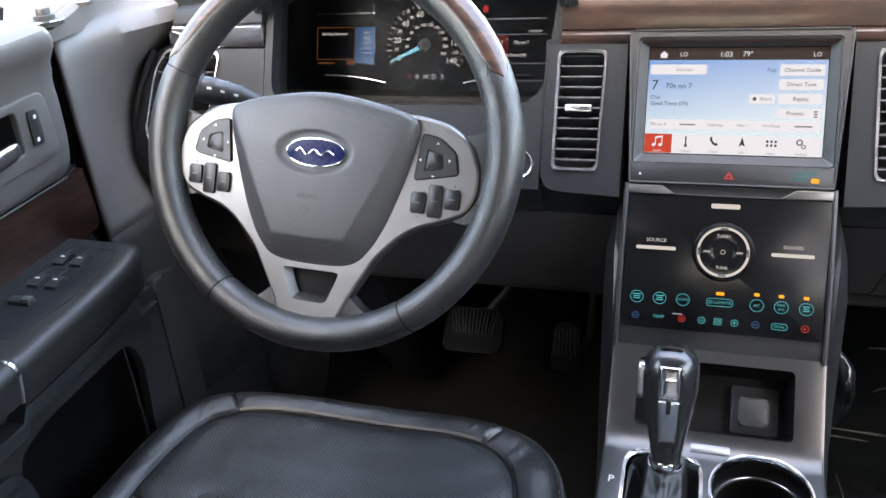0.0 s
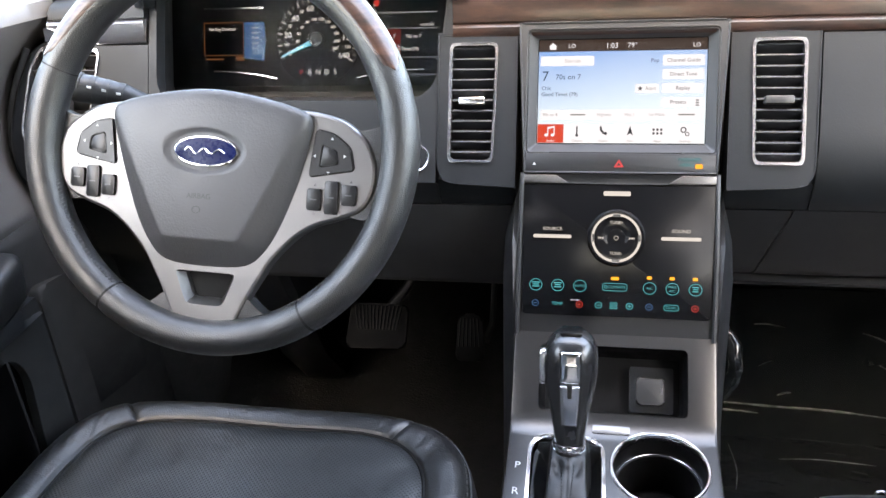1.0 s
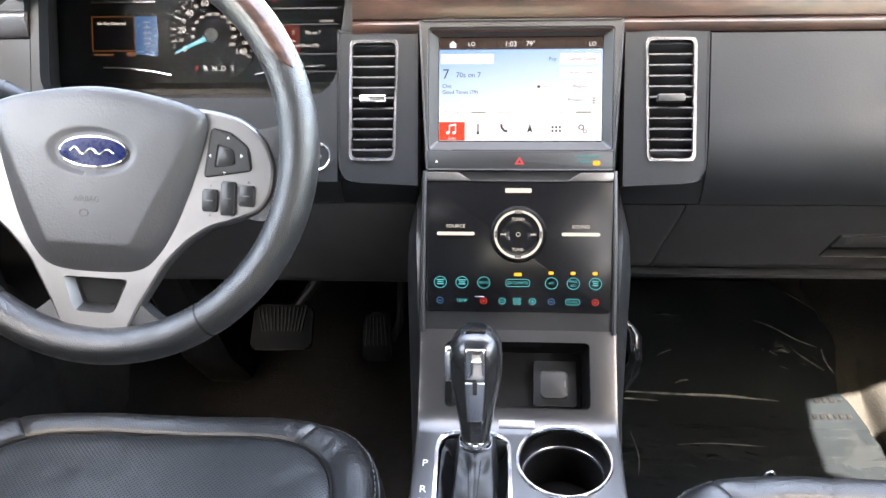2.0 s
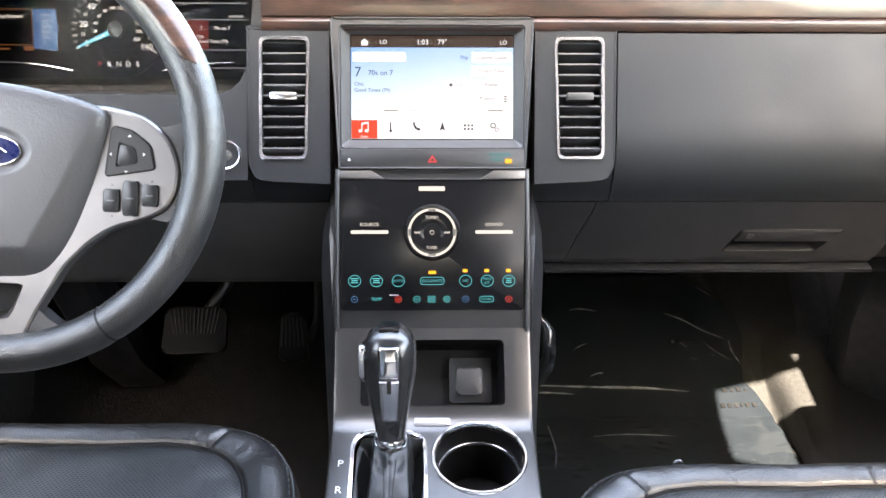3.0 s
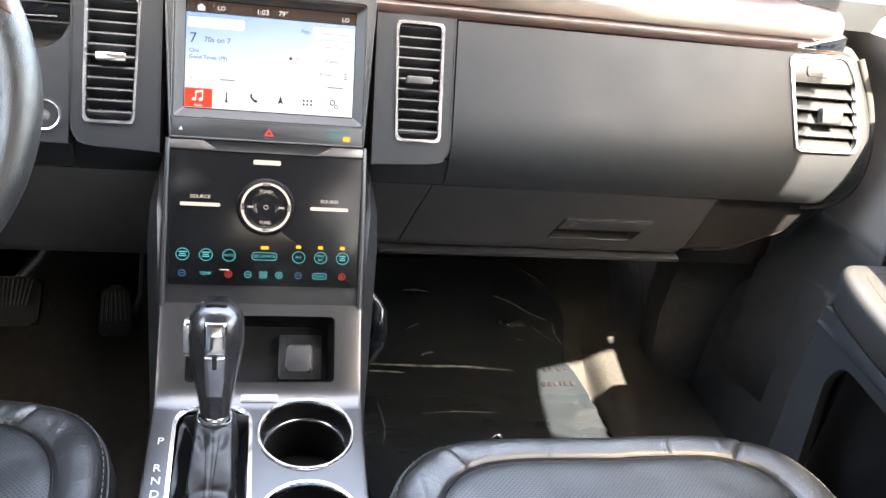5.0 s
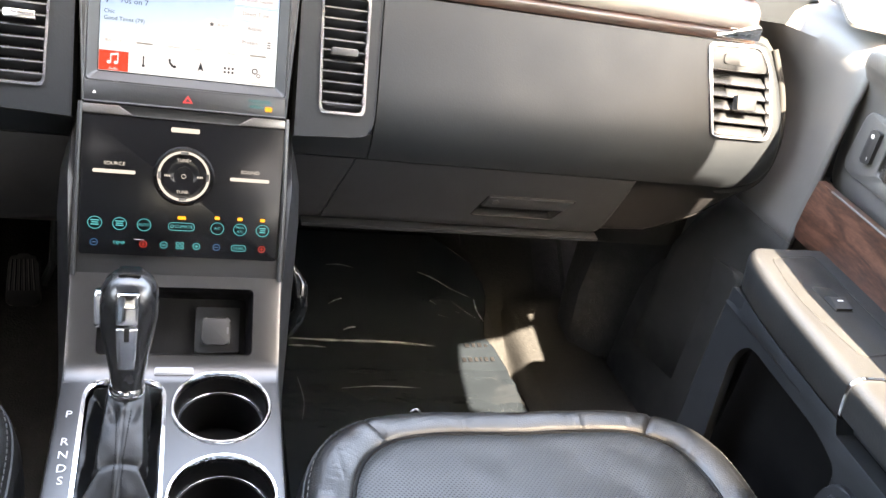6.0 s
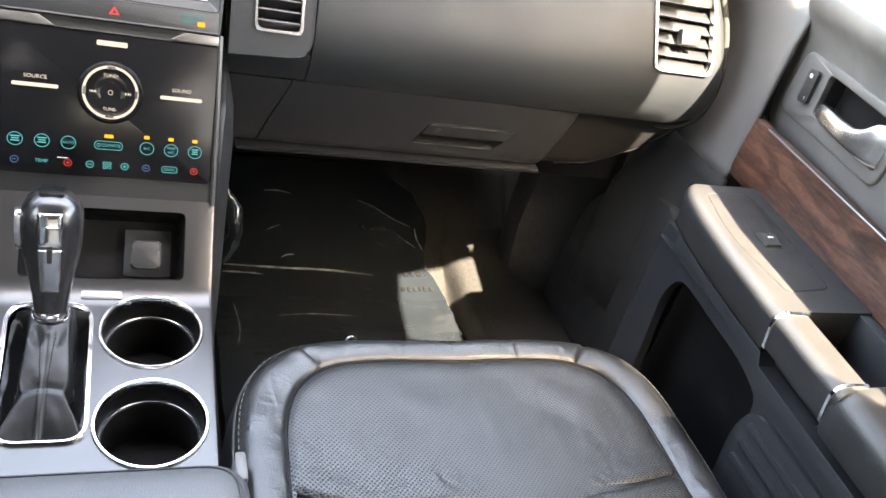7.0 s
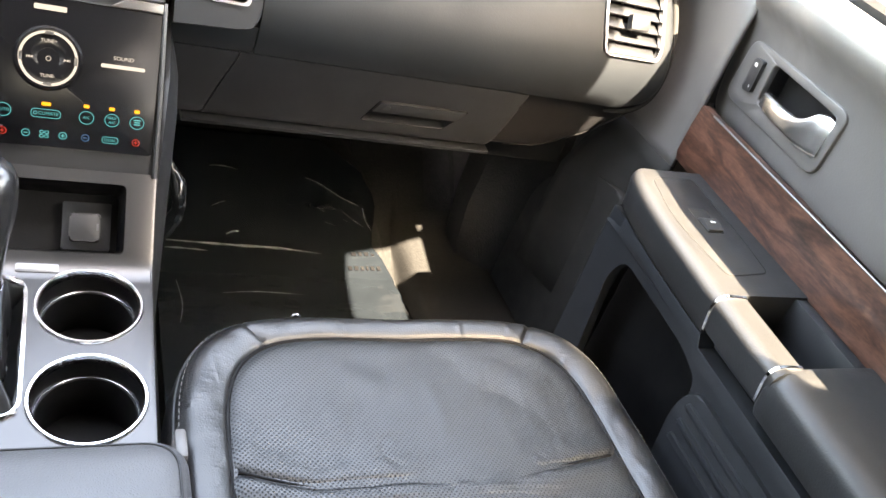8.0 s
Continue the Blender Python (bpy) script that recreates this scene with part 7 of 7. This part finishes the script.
    P("pull_bar", bm, "rest", None, "padded pull bar")
    for y in (0.374, 0.280):
        bm = bmesh.new()
        rings = []
        for dy, g in ((-0.0022, 0.0), (-0.0015, 0.0014), (0.0015, 0.0014), (0.0022, 0.0)):
            rr = bar(y + dy)
            c = Vector((0.630, y + dy, 0.58))
            rings.append([tuple(Vector(p) + (Vector(p) - c).normalized() * g) for p in rr])
        loft(bm, rings)
        P("bright_band", bm, "chrome", None, "chrome band round the pull bar")
    bm = bmesh.new()
    rings = []
    for y, k in [(0.279, 0.006), (0.2775, 0.002), (0.274, 0.0)] + [(q, 0.0) for q in steps(0.26, -0.12, 10)]:
        e = edge(y) + k
        rings.append([(0.738, y, 0.606 - k), (0.69, y, 0.6065 - k), (0.655, y, 0.6060 - k)] + [(p[0] + k, p[1], p[2] - k) for p in rim(y, 0.6045, 1.6)] + [(e + 0.001, y, 0.576), (e + 0.004, y, 0.558), (e + 0.009, y, 0.548), (0.738, y, 0.540)])
    loft(bm, rings)
    P("armrest_pad", bm, "rest", None, "padded grey armrest")
    # well behind the pull bar
    bm = bmesh.new()
    box(bm, (0.690, 0.327, 0.545), (0.100, 0.100, 0.012), 0.002)
    P("grip_well", bm, "plastic", None, "dark well behind the pull bar")
    bm = bmesh.new()
    box(bm, (0.726, 0.327, 0.572), (0.016, 0.100, 0.060), 0.001)
    P("well_wall", bm, "plastic")
    # switch plate set in the ledge
    Q = Matrix(((1, 0, 0, 0), (0, 1, 0, 0), (0, 0, 1, 0.6037), (0, 0, 0, 1)))
    bm = bmesh.new()
    o = rounded([(0.6445, 0.405), (0.705, 0.413), (0.7105, 0.470), (0.714, 0.586), (0.650, 0.579), (0.6365, 0.520), (0.634, 0.485)], [0.010, 0.008, 0.02, 0.008, 0.010, 0.02, 0.02])
    prism(bm, o, -0.004, 0.0008, Q, 0.0006)
    sw = P("switch_plate", bm, "plastic" if s < 0 else "rest", None, "flush switch plate")
    bm = bmesh.new()
    tube(bm, [Q @ Vector((p[0], p[1], 0.0004)) for p in o], 0.0008, 6, loop=True)
    P("plate_gap", bm, "gap", sw)
    keys = [(0.678, 0.500)] if s > 0 else [(0.677, 0.560), (0.700, 0.560), (0.672, 0.514), (0.695, 0.514)]
    for u, v in keys:
        w = 0.012 if s > 0 else 0.0085
        bm = bmesh.new()
        prism(bm, rounded(rect(u - w, u + w, v - 0.022, v + 0.022), 0.002), -0.002, 0.0010, Q)
        P("switch_well", bm, "gap", sw)
        bm = bmesh.new()
        loft(bm, [[(u - w * 0.85, v - 0.020, 0.6046), (u + w * 0.85, v - 0.020, 0.6046), (u + w * 0.85, v - 0.020, 0.6075), (u - w * 0.85, v - 0.020, 0.6075)],
                  [(u - w * 0.85, v - 0.004, 0.6046), (u + w * 0.85, v - 0.004, 0.6046), (u + w * 0.85, v - 0.004, 0.6110), (u - w * 0.85, v - 0.004, 0.6110)],
                  [(u - w * 0.85, v + 0.002, 0.6046), (u + w * 0.85, v + 0.002, 0.6046), (u + w * 0.85, v + 0.002, 0.6070), (u - w * 0.85, v + 0.002, 0.6070)]])
        key = P("window_switch", bm, "black", sw, "black rocker window switch")
        bm = bmesh.new()
        box(bm, (u, v - 0.010, 0.6106), (w * 0.55, 0.0022, 0.0008), 0.0, None)
        P("switch_mark", bm, "paint", sw)
    if s < 0:
        bm = bmesh.new()
        box(bm, (0.684, 0.466, 0.6065), (0.028, 0.012, 0.006), 0.002)
        P("mirror_switch", bm, "black", sw)
        bm = bmesh.new()
        box(bm, (0.676, 0.466, 0.6095), (0.010, 0.009, 0.004), 0.001)
        P("switch_mark", bm, "trim", sw)
    # inner handle in its bezel, with the lock rocker
    HB = Matrix(((0, -0.147, -1, 0.7222 + 0.147 * 0.70), (1, 0, 0, 0), (0, 1, 0, 0), (0, 0, 0, 1)))
    bm = bmesh.new()
    o = rounded([(0.444, 0.706), (0.613, 0.708), (0.599, 0.785), (0.434, 0.785)], [0.016, 0.018, 0.016, 0.016])
    h = rounded([(0.452, 0.722), (0.560, 0.727), (0.555, 0.775), (0.447, 0.774)], 0.007)
    def divided(lp, n=14):
        """Adds points along the four long sides, so that they follow the bowed pad."""
        per, out = len(lp) // 4, []
        for k, p in enumerate(lp):
            out.append(Vector(p))
            if k % per == per - 1:
                out += [Vector(p).lerp(Vector(lp[(k + 1) % len(lp)]), j / n) for j in range(1, n)]
        return out
    o, h = divided(o), divided(h)
    def drawn(lp, g):
        c = Vector((sum(p[0] for p in lp) / len(lp), sum(p[1] for p in lp) / len(lp)))
        return [p + (c - p).normalized() * g for p in lp]
    rings = [[HB @ Vector((p[0], p[1], w)) for p in lp] for lp, w in ((o, -0.006), (o, 0.0012), (drawn(o, 0.0008), 0.0024), (drawn(o, 0.0024), 0.0030), (drawn(h, -0.0020), 0.0030), (drawn(h, -0.0006), 0.0024), (h, 0.0012), (h, -0.006))]
    loft(bm, rings, caps=False)
    bez = P("handle_bezel", bm, "trim", None, "smooth grey handle bezel")
    bm = bmesh.new()
    prism(bm, [(p[0], p[1]) for p in drawn(h, -0.0012)], -0.034, 0.02, HB)
    hollow = P("handle_well", bm, "gap", bez)
    hollow.parent = None
    cut(pad, hollow)
    bm = bmesh.new()
    lp = drawn(h, -0.0004)
    loft(bm, [[HB @ Vector((p[0], p[1], w)) for p in ring] for ring, w in ((lp, 0.0004), (lp, -0.026), (drawn(lp, 0.004), -0.030))] , caps=False)
    bm.faces.new([v for v in bm.verts][-len(lp):])
    P("handle_well", bm, "switch", bez, "deep black handle well")
    bm = bmesh.new()
    rings = []
    for y, z0, z1, w in ((0.552, 0.733, 0.743, 0.004), (0.547, 0.7295, 0.7455, 0.009), (0.535, 0.7275, 0.7465, 0.012), (0.510, 0.7260, 0.7460, 0.013), (0.492, 0.7255, 0.7470, 0.013), (0.482, 0.7250, 0.7530, 0.012), (0.470, 0.7245, 0.7660, 0.010), (0.458, 0.7250, 0.7700, 0.007), (0.449, 0.7270, 0.7690, 0.003)):
        zc = (z0 + z1) / 2
        rings.append([HB @ Vector((y, zc + (z1 - zc) * math.copysign(abs(math.sin(t)) ** 0.6, math.sin(t)), w - 0.006 + 0.006 * math.copysign(abs(math.cos(t)) ** 0.6, math.cos(t)) - 0.28 * (z1 - zc) * math.sin(t))) for t in [2 * math.pi * j / 24 for j in range(24)]])
    loft(bm, rings)
    P("door_handle", bm, "satin", None, "chrome inner door handle")
    bm = bmesh.new()
    prism(bm, rounded([(0.5715, 0.731), (0.5870, 0.729), (0.5825, 0.769), (0.5685, 0.770)], 0.003), 0.0, 0.0060, HB, 0.002)
    lk = P("lock_switch", bm, "bezel", None, "dark grey lock rocker switch")
    for v in (0.7365, 0.7620):
        bm = bmesh.new()
        prism(bm, rounded(rect(0.5755, 0.5795, v - 0.0022, v + 0.0022), 0.001, 2), 0.0055, 0.0064, HB)
        P("lock_mark", bm, "paint", lk)
    # lower panel with the map pocket
    LP = Matrix(((0, 0, -1, 0.632), (1, 0, 0, 0), (0, 1, 0, 0), (0, 0, 0, 1)))
    bm = bmesh.new()
    o = rounded([(-0.12, 0.10), (0.575, 0.10), (0.592, 0.28), (0.598, 0.50), (0.597, 0.5515), (0.376, 0.5515), (0.366, 0.5270), (0.296, 0.5270), (0.286, 0.5470), (-0.12, 0.5470)], [0.01, 0.03, 0.04, 0.02, 0.004, 0.006, 0.01, 0.01, 0.006, 0.01])
    h = rounded([(0.30, 0.27), (0.530, 0.29), (0.553, 0.480), (0.536, 0.514), (0.398, 0.512), (0.362, 0.500), (0.350, 0.45)], [0.02, 0.04, 0.020, 0.018, 0.02, 0.01, 0.02])
    plate(bm, o, [h], -0.012, 0.0, LP)
    bmesh.ops.bevel(bm, geom=[e for e in bm.edges if len(e.link_faces) == 2 and e.calc_face_angle(0) > 1.2], offset=0.0007, segments=1, affect="EDGES")
    # The left panel is given matt black to stand in for its shade.
    P("lower_panel", bm, "plastic" if s > 0 else "kick", None, "dark grey lower panel with a map pocket")
    # Black back plate: the pocket's inner shade is put into its colour.
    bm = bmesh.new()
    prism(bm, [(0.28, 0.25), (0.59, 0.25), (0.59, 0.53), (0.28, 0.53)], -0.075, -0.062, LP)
    P("map_pocket", bm, "deep", None, "map pocket's back, coloured for the pocket's shade")
    bm = bmesh.new()
    rings = []
    for y in steps(-0.12, 0.368, 16) + steps(0.376, 0.597, 12):
        e = edge(y)
        g = 0.013 if y < 0.37 else 0.0  # lower beside the pull bar, leaving a hollow under it
        rings.append([(e + 0.0085, y, 0.5520 - g), (e + 0.0075, y, 0.5490 - g), (e + 0.0078, y, 0.538 - g), (0.629, y, 0.530 - g), (0.640, y, 0.528 - g), (0.640, y, 0.5520 - g)])
    loft(bm, rings)
    P("lower_ledge", bm, "plastic", None, "narrow ledge under the armrest")
    # ribbed block behind the map pocket
    bm = bmesh.new()
    prism(bm, rounded([(-0.115, 0.30), (0.338, 0.30), (0.362, 0.460), (0.350, 0.500), (-0.115, 0.500)], [0.004, 0.02, 0.03, 0.02, 0.004]), -0.002, 0.0065, LP, 0.003, 3)
    blk = P("pocket_block", bm, "plastic", None, "ribbed plastic block behind the map pocket")
    for z in (0.436, 0.458, 0.480):
        bm = bmesh.new()
        prism(bm, rounded(rect(-0.11, 0.345, z - 0.0045, z + 0.0045), 0.004), 0.0055, 0.0105, LP, 0.0025, 2)
        P("rib", bm, "plastic", blk)
    # shell of the door behind the trim
    bm = bmesh.new()
    box(bm, (0.7605, 0.27, 0.47), (0.018, 0.77, 0.70), 0.004)
    P("door_shell", bm, "gap", None)
    return d


build_door(1)
build_door(-1)

# ---- footwell ----


def floor_z(y):
    return lerp_table([(0.60, 0.08), (0.98, 0.08), (1.05, 0.092), (1.12, 0.125), (1.34, 0.31)], y)


def build_mat():
    m = thing("floor_mat", (0.36, 0.85, FLOOR), "dark carpet floor mat in the passenger footwell", "floor mat")
    bm = bmesh.new()
    nx, ny = 40, 70
    grid = []
    for j in range(ny + 1):
        y = 0.42 + (1.245 - 0.42) * j / ny
        xr = lerp_table([(0.42, 0.570), (0.93, 0.585), (1.10, 0.568), (1.19, 0.545), (1.245, 0.50)], y)
        grid.append([(0.165 + (xr - 0.165) * i / nx, y, floor_z(y) + 0.007 + 0.002 * noise.noise(Vector((i * 0.2, j * 0.2, 0)))) for i in range(nx + 1)])
    loft(bm, grid, closed=False)
    ob = part("mat", bm, "carpet", m)
    so = ob.modifiers.new("thickness", "SOLIDIFY")
    so.thickness, so.offset = 0.008, -1
    f = thing("protective_film", (0.36, 0.85, FLOOR + 0.02), "crinkled clear plastic protective film lying over the floor mat", "plastic film")
    bm = bmesh.new()
    nx, ny = 150, 260
    grid = []
    for j in range(ny + 1):
        y = 0.45 + (1.225 - 0.45) * j / ny
        xr = lerp_table([(0.45, 0.56), (0.90, 0.578), (1.00, 0.565), (1.06, 0.545), (1.13, 0.560), (1.18, 0.535), (1.225, 0.45)], y) + 0.006 * noise.noise(Vector((y * 30, 0, 3)))
        row = []
        for i in range(nx + 1):
            k = i / nx
            x = 0.158 + (xr - 0.158) * k
            q = Vector((x, y, 0))
            z = floor_z(y) + 0.0275
            z += 0.0016 * noise.noise(Vector((x * 9, y * 14, 1.0))) + 0.0003 * noise.noise(Vector((x * 40, y * 60, 2.0)))
            dx, dy = 0.560 - x, y - 1.075
            far = math.hypot(dx, dy)
            way = math.atan2(dy, dx) + 0.25 * noise.noise(Vector((x * 14, y * 14, 7.0)))
            fan = max(0.0, 1 - abs(way - 0.50) / 0.62) * max(0.0, min(1.0, far / 0.03, (0.27 - far) / 0.10))
            z += 0.0046 * fan * (0.55 + 0.45 * noise.noise(Vector((way * 5, far * 8, 3.0)))) * abs(math.sin(way * 17 + 2.0 * noise.noise(Vector((x * 10, y * 10, 9.0)))))
            z += 0.006 * max(0, 1 - (1 - k) / 0.05) * max(0, noise.noise(Vector((0, y * 18, 5))) + 0.2)
            row.append((x, y, z))
        grid.append(row)
    loft(bm, grid, closed=False)
    ob = part("sheet", bm, "film", f, "wrinkled clear sheet")
    so = ob.modifiers.new("thickness", "SOLIDIFY")
    so.thickness = 0.0008
    def ridge(pts, r):
        p = [Vector((x, y, floor_z(y) + 0.0285)) for x, y in pts]
        path = []
        for i in range(len(p) - 1):
            q = [p[min(max(i + k, 0), len(p) - 1)] for k in (-1, 0, 1, 2)]
            path += [0.5 * (2 * q[1] + (q[2] - q[0]) * t + (2 * q[0] - 5 * q[1] + 4 * q[2] - q[3]) * t * t + (3 * q[1] - q[0] - 3 * q[2] + q[3]) * t ** 3) for t in (0, 0.2, 0.4, 0.6, 0.8)]
        path.append(p[-1])
        n = len(path) - 1
        bm = bmesh.new()
        tube(bm, path, [r * (0.15 + math.sin(math.pi * i / n) ** 0.6) * (1 + 0.3 * math.sin(i * 1.9)) for i in range(n + 1)], 8)
        part("crease", bm, "crease", f, "film crease with its glint in the colour")
    ridge([(0.165, 1.050), (0.276, 1.045), (0.356, 1.043), (0.445, 1.034)], 0.0020)
    ridge([(0.165, 1.033), (0.205, 1.032), (0.245, 1.029)], 0.0013)
    ridge([(0.278, 1.065), (0.290, 1.070), (0.302, 1.071)], 0.0014)
    ridge([(0.250, 1.172), (0.275, 1.173), (0.302, 1.169)], 0.0010)
    ridge([(0.350, 1.168), (0.404, 1.168), (0.448, 1.160), (0.490, 1.142), (0.528, 1.130)], 0.0010)
    ridge([(0.442, 1.156), (0.492, 1.120), (0.545, 1.086)], 0.0011)
    ridge([(0.409, 1.146), (0.458, 1.118), (0.515, 1.098)], 0.0008)
    ridge([(0.395, 1.128), (0.435, 1.106), (0.480, 1.092)], 0.0007)
    ridge([(0.252, 1.112), (0.266, 1.120), (0.282, 1.124)], 0.0010)
    ridge([(0.535, 1.128), (0.538, 1.108), (0.548, 1.086)], 0.0012)
    ridge([(0.190, 0.960), (0.196, 0.900), (0.188, 0.850)], 0.0009)
    ridge([(0.260, 0.930), (0.320, 0.935), (0.400, 0.930)], 0.0007)
    for y0, x0, row in ((1.035, 0.500, (0.011, 0.008, 0.010, 0.008)), (1.000, 0.488, (0.009, 0.009, 0.008, 0.005, 0.009, 0.009))):
        x = x0
        for wd in row:
            bm = bmesh.new()
            box(bm, (x + wd / 2, y0 + 0.05 * (x - x0), floor_z(y0) + 0.0310), (wd * 0.75, 0.011, 0.0005), 0.0)
            part("print_bar", bm, "ink", f)
            x += wd + 0.003
    # loose fold of the film against the console
    bm = bmesh.new()
    path = [(0.128, 0.76, 0.455), (0.138, 0.745, 0.440), (0.146, 0.735, 0.415), (0.140, 0.735, 0.385), (0.130, 0.745, 0.355), (0.126, 0.76, 0.30), (0.130, 0.78, 0.20), (0.145, 0.80, 0.115)]
    fine = []
    for a, b in zip(path, path[1:]):
        fine += [Vector(a).lerp(Vector(b), k / 8) for k in range(8)]
    tube(bm, [p + 0.005 * Vector((noise.noise(p * 42), noise.noise(p * 37 + Vector((4, 0, 0))), 0)) for p in fine], [0.0035 + 0.0035 * abs(noise.noise(p * 60)) + 0.004 * min(1, i / 10) for i, p in enumerate(fine)], 12)
    part("fold", bm, "film", f, "dark gathered fold beside the console")
    # carpet strip by the sill
    c = thing("sill_carpet", (0.64, 0.9, FLOOR), "beige-grey cut pile carpet beside the floor mat", "carpet")
    bm = bmesh.new()
    grid = []
    for j in range(31):
        y = 0.55 + 0.72 * j / 30
        row = []
        for i in range(65):
            x = 0.52 + 0.22 * i / 64
            rise = lerp_table([(0.52, 0.004), (0.580, 0.010), (0.588, 0.020), (0.595, 0.050), (0.602, 0.062), (0.62, 0.068), (0.74, 0.072)], x + 0.004 * math.sin(y * 23) + 0.25 * (1.0 - y) * 0.2)
            row.append((x, y, max(floor_z(y) + 0.004, 0.08 + rise)))
        grid.append(row)
    loft(bm, grid, closed=False)
    ob = part("carpet_strip", bm, "carpet", c)
    so = ob.modifiers.new("thickness", "SOLIDIFY")
    so.thickness, so.offset = 0.005, -1


build_mat()
